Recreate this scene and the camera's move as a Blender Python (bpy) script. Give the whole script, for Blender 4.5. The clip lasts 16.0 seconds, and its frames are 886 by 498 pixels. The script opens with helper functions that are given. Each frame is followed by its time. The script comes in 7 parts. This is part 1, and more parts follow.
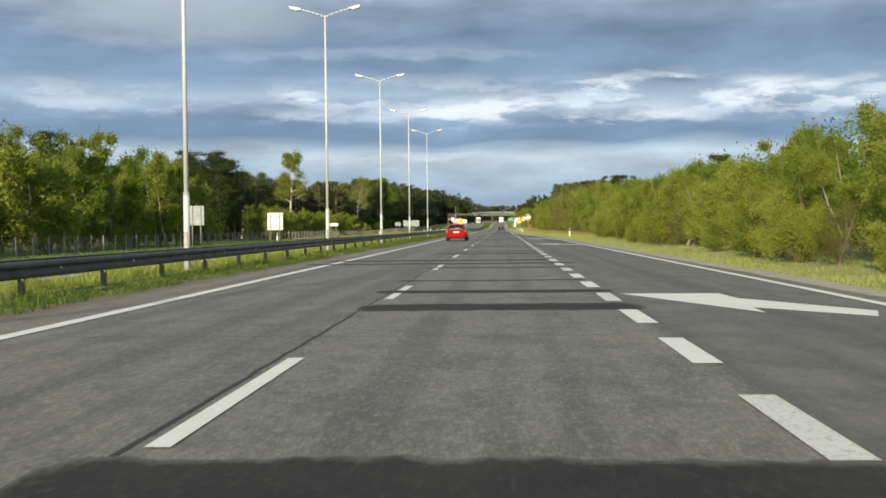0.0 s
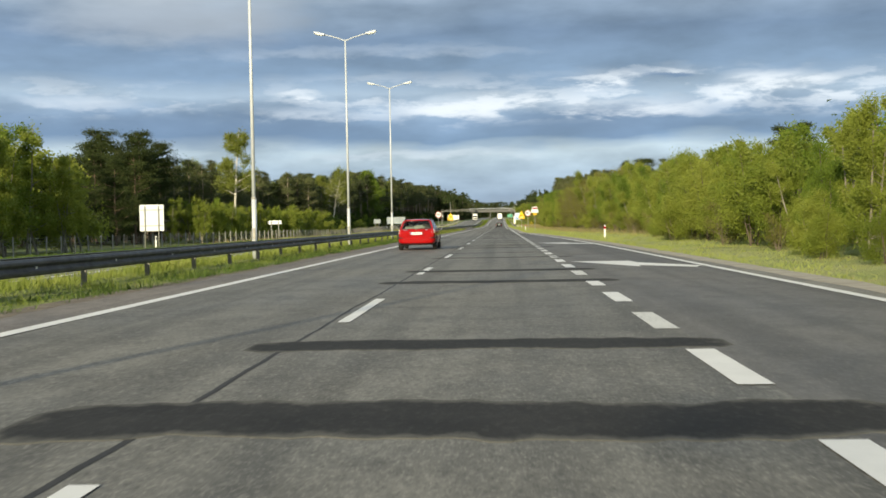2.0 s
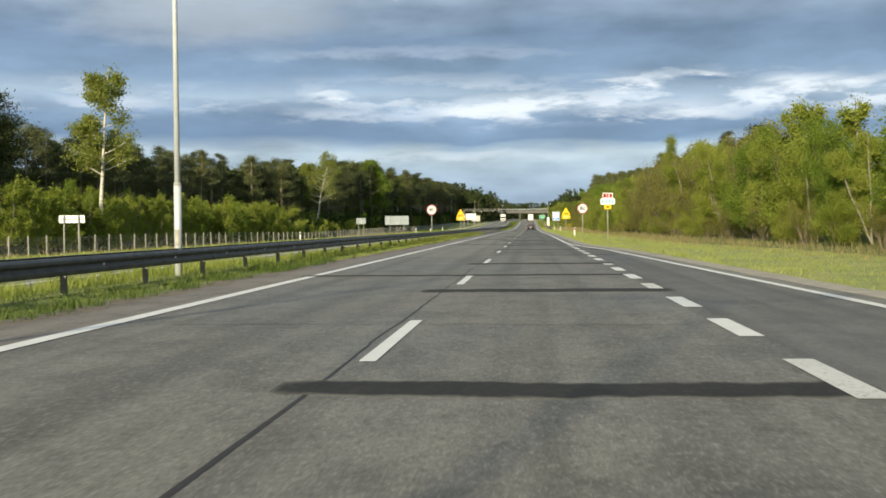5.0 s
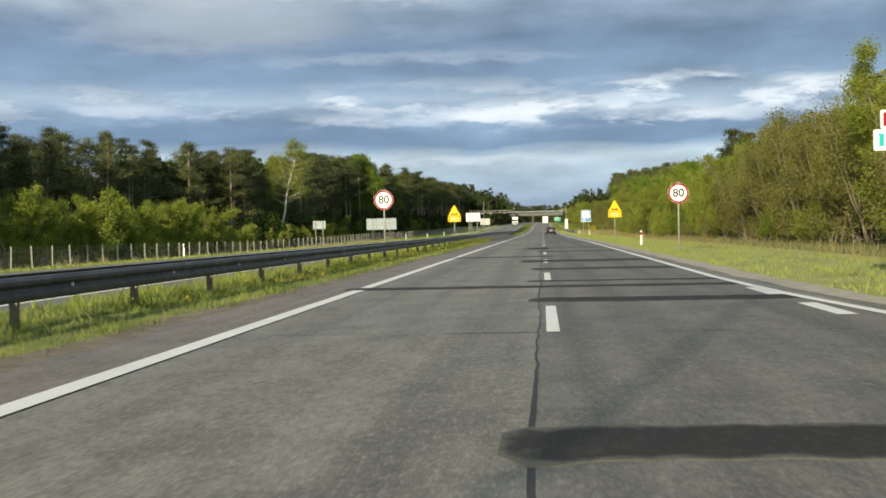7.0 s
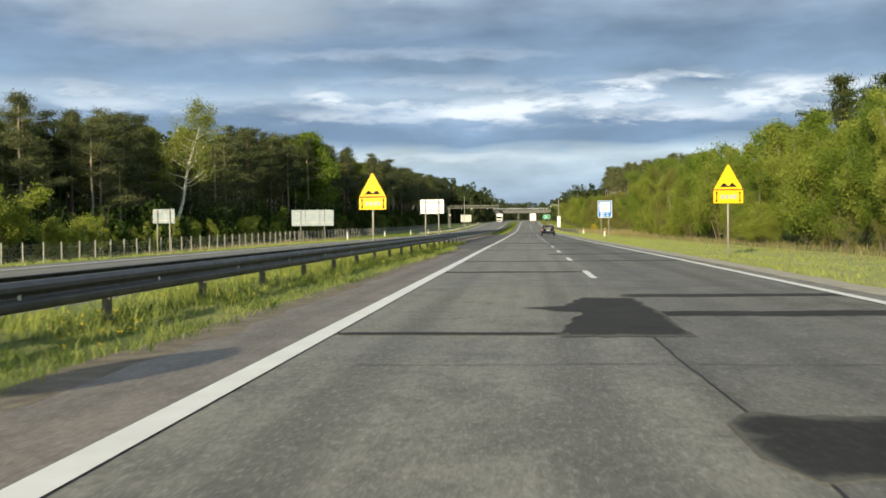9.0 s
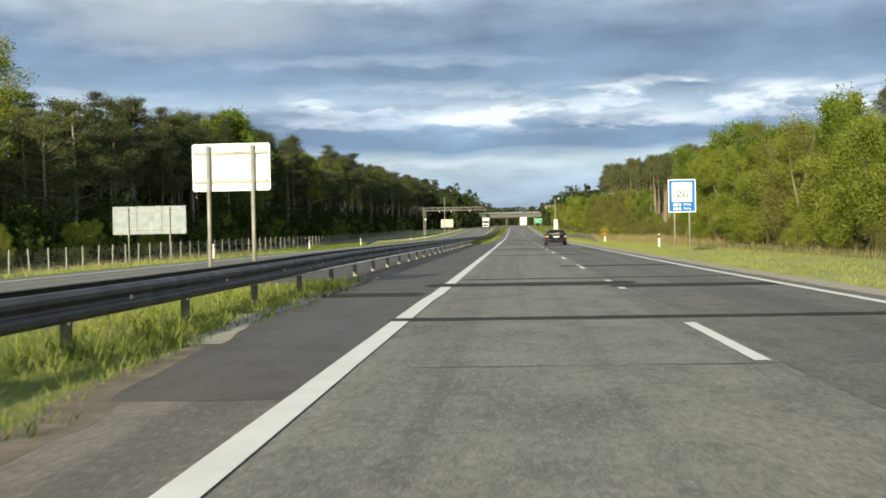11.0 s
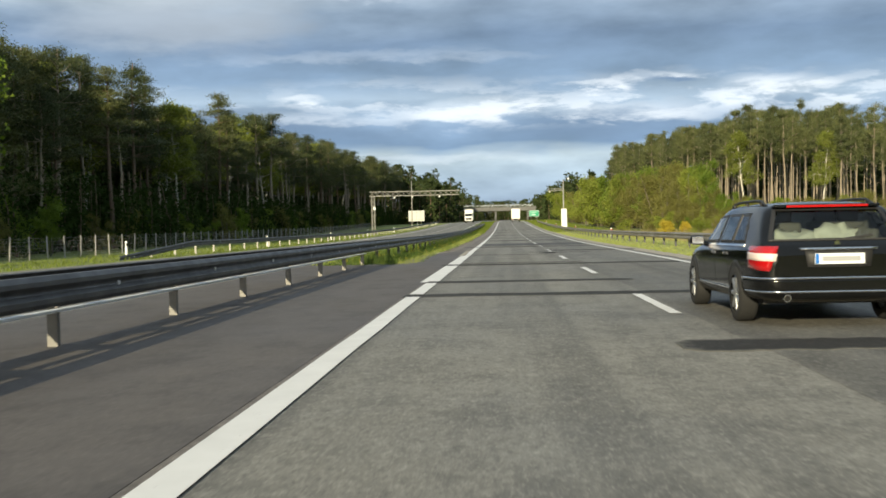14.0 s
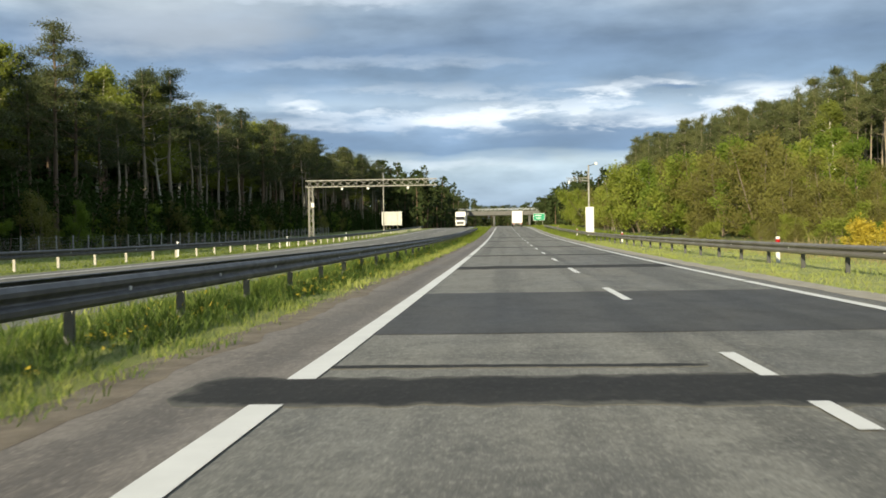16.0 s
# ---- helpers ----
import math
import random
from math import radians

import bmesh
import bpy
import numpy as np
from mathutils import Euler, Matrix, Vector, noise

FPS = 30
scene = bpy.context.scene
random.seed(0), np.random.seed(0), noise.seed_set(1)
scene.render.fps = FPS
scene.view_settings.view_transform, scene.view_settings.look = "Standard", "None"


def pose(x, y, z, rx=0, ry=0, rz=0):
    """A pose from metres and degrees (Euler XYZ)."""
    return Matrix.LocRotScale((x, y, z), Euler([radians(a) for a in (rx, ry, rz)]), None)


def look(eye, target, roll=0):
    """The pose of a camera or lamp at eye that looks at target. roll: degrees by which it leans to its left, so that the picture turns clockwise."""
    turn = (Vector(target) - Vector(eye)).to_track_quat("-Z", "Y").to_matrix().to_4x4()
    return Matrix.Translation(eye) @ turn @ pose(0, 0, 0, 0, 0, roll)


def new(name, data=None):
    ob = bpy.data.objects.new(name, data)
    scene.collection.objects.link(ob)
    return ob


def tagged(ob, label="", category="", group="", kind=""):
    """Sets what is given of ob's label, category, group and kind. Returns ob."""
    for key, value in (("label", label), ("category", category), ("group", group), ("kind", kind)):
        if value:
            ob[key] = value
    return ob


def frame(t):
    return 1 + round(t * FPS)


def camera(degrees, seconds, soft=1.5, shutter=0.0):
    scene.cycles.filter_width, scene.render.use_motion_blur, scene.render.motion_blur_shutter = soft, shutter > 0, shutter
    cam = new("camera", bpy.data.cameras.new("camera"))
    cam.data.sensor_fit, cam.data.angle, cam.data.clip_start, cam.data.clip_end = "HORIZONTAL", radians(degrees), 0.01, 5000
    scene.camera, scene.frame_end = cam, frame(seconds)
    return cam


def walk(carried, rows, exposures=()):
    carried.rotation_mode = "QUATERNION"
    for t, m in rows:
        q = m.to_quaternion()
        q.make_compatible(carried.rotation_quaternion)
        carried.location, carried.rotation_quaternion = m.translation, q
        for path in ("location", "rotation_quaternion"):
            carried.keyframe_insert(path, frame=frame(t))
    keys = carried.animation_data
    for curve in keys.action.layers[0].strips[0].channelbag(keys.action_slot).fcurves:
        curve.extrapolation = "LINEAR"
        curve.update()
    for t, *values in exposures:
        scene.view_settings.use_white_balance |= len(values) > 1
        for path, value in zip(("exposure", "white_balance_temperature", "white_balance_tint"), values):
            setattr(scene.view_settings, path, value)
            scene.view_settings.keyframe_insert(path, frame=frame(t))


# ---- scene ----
from mathutils.bvhtree import BVHTree

cam = camera(45.19, 16.0, soft=1.7, shutter=0.06)
PATH = [
    (0.0, pose(1.914, -5.751, 1.207, 88.818, 0.595, 3.186)),
    (0.5, pose(1.904, 4.385, 1.210, 88.870, 0.572, 3.435)),
    (1.0, pose(1.918, 14.575, 1.192, 88.725, 0.851, 3.399)),
    (1.5, pose(1.920, 24.996, 1.191, 88.814, 0.799, 3.255)),
    (2.0, pose(1.917, 35.267, 1.167, 88.676, 1.059, 3.107)),
    (2.5, pose(1.892, 45.438, 1.159, 89.154, 0.485, 3.095)),
    (3.0, pose(1.920, 55.974, 1.179, 89.076, 0.434, 3.316)),
    (3.5, pose(1.883, 66.521, 1.185, 88.881, 0.474, 3.490)),
    (4.0, pose(1.833, 77.043, 1.167, 88.858, 0.636, 4.036)),
    (6.5, pose(0.295, 132.809, 1.175, 88.645, 0.611, 5.301)),
    (7.0, pose(-0.100, 144.120, 1.157, 89.018, 1.228, 5.326)),
    (7.5, pose(-0.507, 155.765, 1.173, 89.053, 1.037, 5.262)),
    (8.0, pose(-0.920, 167.578, 1.214, 88.784, 0.732, 5.015)),
    (8.5, pose(-1.254, 179.606, 1.154, 88.944, 0.487, 4.703)),
    (9.0, pose(-1.510, 191.990, 1.168, 88.858, 0.574, 4.462)),
    (11.5, pose(-2.300, 255.017, 1.185, 89.222, 1.285, 3.609)),
    (12.0, pose(-2.371, 267.795, 1.133, 89.001, 1.147, 3.197)),
    (12.5, pose(-2.327, 281.255, 1.182, 88.926, 0.971, 3.095)),
    (13.0, pose(-2.241, 294.481, 1.154, 89.078, 1.057, 3.037)),
    (13.5, pose(-2.165, 308.380, 1.162, 89.133, 1.194, 3.084)),
    (14.0, pose(-2.157, 322.379, 1.134, 88.936, 1.183, 3.279)),
    (14.5, pose(-2.132, 336.073, 1.151, 89.195, 1.143, 3.229)),
    (15.0, pose(-2.148, 349.782, 1.176, 89.006, 1.315, 3.311)),
    (15.5, pose(-2.153, 364.023, 1.196, 89.121, 1.479, 3.312)),
    (16.0, pose(-2.093, 377.789, 1.162, 89.252, 0.925, 3.243)),
]
walk(cam, PATH, [(0.0, 0.31), (0.5, 0.39), (1.0, 0.44), (1.5, 0.38), (2.5, 0.32), (3.0, 0.29), (3.5, 0.37), (4.0, 0.35), (6.5, 0.37), (7.0, 0.32), (7.5, 0.37), (8.0, 0.33), (8.5, 0.26), (9.0, 0.40), (11.5, 0.45), (12.0, 0.41), (13.0, 0.44), (14.0, 0.45), (16.0, 0.48)])

# ---------------------------------------------------------------- world and sun
TO_SUN = Vector((-0.93, -3.30, 1.0)).normalized()


def make_world():
    w = bpy.data.worlds.new("sky")
    scene.world = w
    w.use_nodes = True
    nt = w.node_tree
    nt.nodes.clear()
    N, L = nt.nodes.new, nt.links.new
    out = N("ShaderNodeOutputWorld")
    sky = N("ShaderNodeTexSky")
    sky.sky_type = "NISHITA"
    sky.sun_disc = False
    sky.sun_elevation = math.asin(TO_SUN.z)
    sky.sun_rotation = radians(195.7)
    sky.air_density, sky.dust_density = 1.0, 1.0
    bg_sky = N("ShaderNodeBackground")
    bg_sky.inputs["Strength"].default_value = 0.1
    L(sky.outputs[0], bg_sky.inputs["Color"])
    tc = N("ShaderNodeTexCoord")
    sep = N("ShaderNodeSeparateXYZ")
    L(tc.outputs["Generated"], sep.inputs[0])

    def math_node(op, a, b=None, c=None):
        n = N("ShaderNodeMath")
        n.operation = op
        for i, v in enumerate((a, b, c)):
            if v is None:
                continue
            if isinstance(v, (int, float)):
                n.inputs[i].default_value = v
            else:
                L(v, n.inputs[i])
        return n.outputs[0]

    def noise_node(scale3, detail, rough, dist=0.0, offset=(0, 0, 0)):
        mp = N("ShaderNodeMapping")
        mp.inputs["Scale"].default_value = scale3
        mp.inputs["Location"].default_value = offset
        L(tc.outputs["Generated"], mp.inputs["Vector"])
        n = N("ShaderNodeTexNoise")
        n.inputs["Scale"].default_value = 1.0
        n.inputs["Detail"].default_value = detail
        n.inputs["Roughness"].default_value = rough
        n.inputs["Distortion"].default_value = dist
        L(mp.outputs[0], n.inputs["Vector"])
        return n.outputs["Fac"]

    broad = noise_node((3.6, 3.6, 17.0), 5, 0.5, 0.0, (1.3, 0.4, 2.1))
    fine = noise_node((11.0, 11.0, 36.0), 6, 0.52, 0.0, (4.0, 0, 1.0))
    wisp = noise_node((15.0, 15.0, 60.0), 7, 0.6, 0.15, (0.7, 2.0, 0.3))
    # height bands of the overcast: pale low band, dark shelf, bright torn band, broad grey above
    el = math_node("ADD", sep.outputs["Z"], math_node("MULTIPLY", math_node("SUBTRACT", broad, 0.5), 0.05))
    el = math_node("ADD", el, math_node("MULTIPLY", math_node("SUBTRACT", fine, 0.5), 0.02))
    r = N("ShaderNodeValToRGB")
    L(math_node("MULTIPLY", el, 3.0), r.inputs[0])
    stops = [(0.0, (0.330, 0.430, 0.540)), (0.09, (0.250, 0.345, 0.470)), (0.155, (0.320, 0.420, 0.520)), (0.2, (0.416, 0.517, 0.591)),
             (0.235, (0.148, 0.238, 0.374)), (0.30, (0.188, 0.279, 0.414)), (0.36, (0.327, 0.424, 0.532)), (0.43, (0.178, 0.264, 0.384)),
             (0.52, (0.148, 0.217, 0.325)), (0.60, (0.218, 0.290, 0.384)), (0.68, (0.396, 0.455, 0.492)), (0.76, (0.455, 0.507, 0.532)), (1.0, (0.317, 0.383, 0.443))]
    e = r.color_ramp.elements
    while len(e) > 1:
        e.remove(e[-1])
    e[0].position, e[0].color = stops[0][0], (*stops[0][1], 1)
    for p, c in stops[1:]:
        k = e.new(p)
        k.color = (*c, 1)
    # mottling of the cloud base
    mot = N("ShaderNodeMapRange")
    L(fine, mot.inputs["Value"])
    for k, v in (("From Min", 0.25), ("From Max", 0.75), ("To Min", 0.74), ("To Max", 1.28)):
        mot.inputs[k].default_value = v
    mix = N("ShaderNodeMix")
    mix.data_type, mix.blend_type = "RGBA", "MULTIPLY"
    mix.inputs["Factor"].default_value = 1.0
    L(r.outputs["Color"], mix.inputs[6])
    L(mot.outputs[0], mix.inputs[7])
    # sunlit torn edges
    band = N("ShaderNodeValToRGB")
    L(math_node("MULTIPLY", el, 3.0), band.inputs[0])
    be = band.color_ramp.elements
    be[0].position, be[0].color = 0.27, (0, 0, 0, 1)
    be[1].position, be[1].color = 0.345, (1, 1, 1, 1)
    k = be.new(0.43)
    k.color = (0, 0, 0, 1)
    torn = N("ShaderNodeMapRange")
    torn.interpolation_type = "SMOOTHSTEP"
    L(math_node("ADD", math_node("MULTIPLY", wisp, 0.65), math_node("MULTIPLY", broad, 0.35)), torn.inputs["Value"])
    for kk, v in (("From Min", 0.49), ("From Max", 0.57), ("To Min", 0.0), ("To Max", 0.75)):
        torn.inputs[kk].default_value = v
    # the torn band is widest ahead and to the east of the road
    side = N("ShaderNodeMapRange")
    L(sep.outputs["X"], side.inputs["Value"])
    for kk, v in (("From Min", -0.22), ("From Max", 0.05), ("To Min", 0.45), ("To Max", 1.0)):
        side.inputs[kk].default_value = v
    amount = math_node("MULTIPLY", math_node("MULTIPLY", band.outputs["Color"], torn.outputs[0]), side.outputs[0])
    white = N("ShaderNodeMix")
    white.data_type = "RGBA"
    L(amount, white.inputs["Factor"])
    L(mix.outputs[2], white.inputs[6])
    white.inputs[7].default_value = (0.74, 0.80, 0.86, 1)
    # single clouds: azimuth and elevation of the middle in degrees, half width, half height, amount, colour
    az = math_node("ARCTAN2", sep.outputs["X"], sep.outputs["Y"])
    az = math_node("ADD", az, math_node("MULTIPLY", math_node("SUBTRACT", fine, 0.5), 0.10))
    ev = math_node("ARCSINE", sep.outputs["Z"])
    ev = math_node("ADD", ev, math_node("MULTIPLY", math_node("SUBTRACT", wisp, 0.5), 0.03))
    ev = math_node("ADD", ev, math_node("MULTIPLY", math_node("SUBTRACT", fine, 0.5), 0.018))
    pale, lit, dark, grey = (0.60, 0.67, 0.75), (0.80, 0.85, 0.89), (0.125, 0.200, 0.330), (0.44, 0.48, 0.52)
    clouds = [(-15.5, 4.9, 7.5, 0.75, 0.55, dark), (5.3, 5.2, 5.0, 0.5, 0.5, dark), (-17.0, 10.9, 5.5, 1.3, 0.55, grey), (-9.0, 12.6, 4.5, 0.5, 0.6, pale),
              (-21.5, 6.5, 2.6, 0.35, 0.65, pale), (-10.5, 5.95, 3.6, 0.3, 0.45, pale), (-10.3, 7.1, 1.15, 0.26, 0.8, lit), (-1.0, 6.4, 2.8, 0.42, 0.75, lit),
              (6.3, 6.0, 4.2, 0.42, 0.7, lit), (6.6, 7.55, 2.5, 0.26, 0.9, lit), (8.2, 7.3, 1.0, 0.2, 0.8, dark), (14.0, 7.0, 2.4, 0.55, 0.75, lit), (-3.8, 3.75, 5.0, 0.26, 0.55, pale),
              (-6.0, 9.2, 7.0, 0.35, 0.3, pale)]
    tone = white.outputs[2]
    rag = N("ShaderNodeMapRange")
    rag.interpolation_type = "SMOOTHSTEP"
    L(math_node("ADD", math_node("MULTIPLY", wisp, 0.7), math_node("MULTIPLY", fine, 0.3)), rag.inputs["Value"])
    for kk, val in (("From Min", 0.38), ("From Max", 0.60), ("To Min", 0.25), ("To Max", 1.0)):
        rag.inputs[kk].default_value = val
    for a, b, wa, wb, most, tint in clouds:
        u = math_node("DIVIDE", math_node("SUBTRACT", az, radians(a)), radians(wa))
        v = math_node("DIVIDE", math_node("SUBTRACT", ev, radians(b)), radians(wb))
        d = math_node("ADD", math_node("MULTIPLY", u, u), math_node("MULTIPLY", v, v))
        fall = N("ShaderNodeMapRange")
        fall.interpolation_type = "SMOOTHSTEP"
        L(d, fall.inputs["Value"])
        for kk, val in (("From Min", 0.0), ("From Max", 2.2), ("To Min", most), ("To Max", 0.0)):
            fall.inputs[kk].default_value = val
        over = N("ShaderNodeMix")
        over.data_type = "RGBA"
        L(math_node("MULTIPLY", fall.outputs[0], rag.outputs[0]) if tint in (lit, pale) else fall.outputs[0], over.inputs["Factor"])
        L(tone, over.inputs[6])
        over.inputs[7].default_value = (*tint, 1)
        tone = over.outputs[2]
    bg_cloud = N("ShaderNodeBackground")
    L(tone, bg_cloud.inputs["Color"])
    bg_cloud.inputs["Strength"].default_value = 1.0
    mixs = N("ShaderNodeMixShader")
    mixs.inputs[0].default_value = 0.93
    L(bg_sky.outputs[0], mixs.inputs[1])
    L(bg_cloud.outputs[0], mixs.inputs[2])
    L(mixs.outputs[0], out.inputs["Surface"])


make_world()
sun = new("sun", bpy.data.lights.new("sun", "SUN"))
sun.data.energy = 5.0
sun.data.angle = radians(0.6)
sun.data.color = (1.0, 0.87, 0.58)
sun.matrix_world = look((0, 0, 60), Vector((0, 0, 60)) - TO_SUN)

# ---------------------------------------------------------------- materials


class Mat:
    """A node material with a few shortcuts."""

    def __init__(self, name, rough=0.6, metal=0.0, base=(0.5, 0.5, 0.5)):
        self.m = bpy.data.materials.new(name)
        self.m.use_nodes = True
        self.nt = self.m.node_tree
        self.b = self.nt.nodes["Principled BSDF"]
        self.b.inputs["Roughness"].default_value = rough
        self.b.inputs["Metallic"].default_value = metal
        self.b.inputs["Base Color"].default_value = (*base, 1)
        self.tc = self.nt.nodes.new("ShaderNodeTexCoord")
        self.geo = self.nt.nodes.new("ShaderNodeNewGeometry")

    def link(self, a, b):
        self.nt.links.new(a, b)

    def noise(self, scale, detail=4, rough=0.55, stretch=(1, 1, 1), world=True, dist=0.0):
        mp = self.nt.nodes.new("ShaderNodeMapping")
        mp.inputs["Scale"].default_value = stretch
        self.link(self.geo.outputs["Position"] if world else self.tc.outputs["Object"], mp.inputs["Vector"])
        n = self.nt.nodes.new("ShaderNodeTexNoise")
        n.inputs["Scale"].default_value = scale
        n.inputs["Detail"].default_value = detail
        n.inputs["Roughness"].default_value = rough
        n.inputs["Distortion"].default_value = dist
        self.link(mp.outputs[0], n.inputs["Vector"])
        return n.outputs["Fac"]

    def ramp(self, fac, stops):
        r = self.nt.nodes.new("ShaderNodeValToRGB")
        e = r.color_ramp.elements
        while len(e) > 1:
            e.remove(e[-1])
        e[0].position, e[0].color = stops[0][0], (*stops[0][1], 1)
        for p, c in stops[1:]:
            k = e.new(p)
            k.color = (*c, 1)
        self.link(fac, r.inputs[0])
        return r.outputs["Color"]

    def range(self, fac, a, b, c, d):
        r = self.nt.nodes.new("ShaderNodeMapRange")
        self.link(fac, r.inputs["Value"])
        for k, v in (("From Min", a), ("From Max", b), ("To Min", c), ("To Max", d)):
            r.inputs[k].default_value = v
        return r.outputs[0]

    def mix(self, fac, a, b, blend="MIX"):
        n = self.nt.nodes.new("ShaderNodeMix")
        n.data_type, n.blend_type = "RGBA", blend
        for sock, v in ((n.inputs["Factor"], fac), (n.inputs[6], a), (n.inputs[7], b)):
            if isinstance(v, (int, float)):
                sock.default_value = v
            elif isinstance(v, tuple):
                sock.default_value = (*v, 1)
            else:
                self.link(v, sock)
        return n.outputs[2]

    def color(self, c):
        self.link(c, self.b.inputs["Base Color"])
        return self

    def bump(self, h, strength=0.3, dist=0.01):
        n = self.nt.nodes.new("ShaderNodeBump")
        n.inputs["Strength"].default_value = strength
        n.inputs["Distance"].default_value = dist
        self.link(h, n.inputs["Height"])
        self.link(n.outputs[0], self.b.inputs["Normal"])
        return self


def asphalt(name, lo, hi, speck=0.5, wear=0.65):
    """Worn asphalt: stone grain at two sizes, mottled wear, faint lengthwise wheel polish and thin cross joints."""
    m = Mat(name, 0.85)
    big = m.noise(0.30, 5, 0.65, (1.0, 0.5, 1.0))
    mid = m.noise(1.6, 5, 0.7, (1.0, 0.6, 1.0))
    stone = m.noise(15, 3, 0.85, (1.0, 0.4, 1.0))
    grain = m.noise(45, 2, 0.8, (1.0, 0.3, 1.0))
    tracks = m.noise(1.0, 2, 0.5, (1.5, 0.018, 1.0))
    base = m.ramp(m.range(big, 0.3, 0.7, 0.0, 1.0), [(0.0, tuple(v * 0.92 for v in lo)), (1.0, tuple(v * 1.08 for v in hi))])
    base = m.mix(m.range(mid, 0.42, 0.70, 0.0, 0.7), base, tuple(v * 1.3 for v in hi))
    base = m.mix(m.range(mid, 0.48, 0.27, 0.0, 0.75), base, tuple(v * 0.62 for v in lo))
    blot = m.noise(0.75, 5, 0.6, (1.0, 0.75, 1.0), dist=0.4)
    base = m.mix(m.range(blot, 0.54, 0.70, 0.0, 0.5 * wear / 0.65), base, tuple(v * 0.62 for v in lo))
    base = m.mix(m.range(blot, 0.46, 0.32, 0.0, 0.4 * wear / 0.65), base, tuple(v * 1.25 for v in hi))
    base = m.mix(m.range(tracks, 0.46, 0.64, 0.0, wear), base, tuple(v * 0.6 for v in lo))
    base = m.mix(m.range(stone, 0.52, 0.75, 0.0, speck), base, tuple(min(1.0, v * 2.3) for v in hi))
    base = m.mix(m.range(stone, 0.48, 0.25, 0.0, speck * 1.3), base, tuple(v * 0.30 for v in lo))
    base = m.mix(m.range(grain, 0.55, 0.75, 0.0, speck), base, tuple(min(1.0, v * 2.4) for v in hi))
    base = m.mix(m.range(grain, 0.45, 0.25, 0.0, speck), base, tuple(v * 0.30 for v in lo))
    m.b.inputs["Specular IOR Level"].default_value = 0.4
    m.color(base).bump(stone, 0.5, 0.006)
    m.link(m.range(big, 0.3, 0.7, 0.58, 0.80), m.b.inputs["Roughness"])
    return m.m


M = {}
M["asphalt"] = asphalt("asphalt_worn", (0.150, 0.142, 0.122), (0.206, 0.196, 0.168), 0.45)
M["asphalt_old"] = asphalt("asphalt_old", (0.122, 0.117, 0.103), (0.174, 0.166, 0.145), 0.45)
M["asphalt_lane"] = asphalt("asphalt_lane", (0.108, 0.103, 0.091), (0.150, 0.143, 0.124), 0.45)
M["asphalt_dark"] = asphalt("asphalt_newer", (0.118, 0.112, 0.104), (0.146, 0.138, 0.126), 0.25)
M["asphalt_fresh"] = asphalt("asphalt_fresh", (0.050, 0.048, 0.045), (0.070, 0.067, 0.062), 0.3)
M["shoulder"] = asphalt("shoulder_brown", (0.158, 0.137, 0.117), (0.206, 0.179, 0.153), 0.35)
M["crossing"] = asphalt("crossover_asphalt", (0.083, 0.072, 0.064), (0.101, 0.089, 0.080), 0.18, 0.15)


def tar_material():
    """Tar spread by hand: dense in its middle, thinning out to the old surface along a ragged rim."""
    m = Mat("tar_patch", 0.85)
    stone = m.noise(15, 3, 0.85, (1.0, 0.4, 1.0))
    rag = m.noise(3.2, 5, 0.7, (1.0, 0.7, 1.0))
    worn = m.noise(0.8, 4, 0.6)
    core = m.nt.nodes.new("ShaderNodeAttribute")
    core.attribute_name = "core"
    s = m.nt.nodes.new("ShaderNodeMath")
    s.operation = "MULTIPLY_ADD"
    m.link(m.range(rag, 0.25, 0.75, -0.5, 0.5), s.inputs[0])
    s.inputs[1].default_value = 1.0
    m.link(core.outputs["Fac"], s.inputs[2])
    old = m.ramp(worn, [(0.3, (0.088, 0.085, 0.075)), (0.7, (0.122, 0.117, 0.102))])
    tar = m.ramp(m.range(worn, 0.35, 0.7, 0.0, 1.0), [(0.0, (0.014, 0.014, 0.014)), (1.0, (0.030, 0.029, 0.028))])
    tar = m.mix(m.range(rag, 0.55, 0.75, 0.0, 0.5), tar, (0.060, 0.058, 0.052))
    c = m.mix(m.range(s.outputs[0], 0.10, 0.58, 0.0, 1.0), old, tar)
    c = m.mix(m.range(stone, 0.52, 0.75, 0.0, 0.3), c, (0.10, 0.097, 0.088))
    c = m.mix(m.range(stone, 0.48, 0.25, 0.0, 0.4), c, (0.012, 0.012, 0.012))
    m.b.inputs["Specular IOR Level"].default_value = 0.3
    m.color(c).bump(stone, 0.6, 0.008)
    return m.m


M["patch"] = tar_material()
M["seal"] = asphalt("crack_sealer", (0.022, 0.021, 0.020), (0.032, 0.030, 0.028), 0.1)


def paint_material(name, col, wear):
    m = Mat(name, 0.62)
    a = m.noise(26, 5, 0.7)
    b = m.noise(1.7, 4, 0.6)
    c = m.mix(m.range(b, 0.3, 0.75, 0.0, 0.5), col, tuple(v * 0.72 for v in col))
    c = m.mix(m.range(a, 0.66 - wear, 0.72 - wear, 0.0, 0.75), c, (0.2, 0.19, 0.18))
    m.color(c).bump(a, 0.25, 0.003)
    return m.m


M["paint"] = paint_material("road_paint", (0.80, 0.79, 0.76), 0.0)
M["paint_old"] = paint_material("road_paint_old", (0.70, 0.69, 0.65), 0.10)


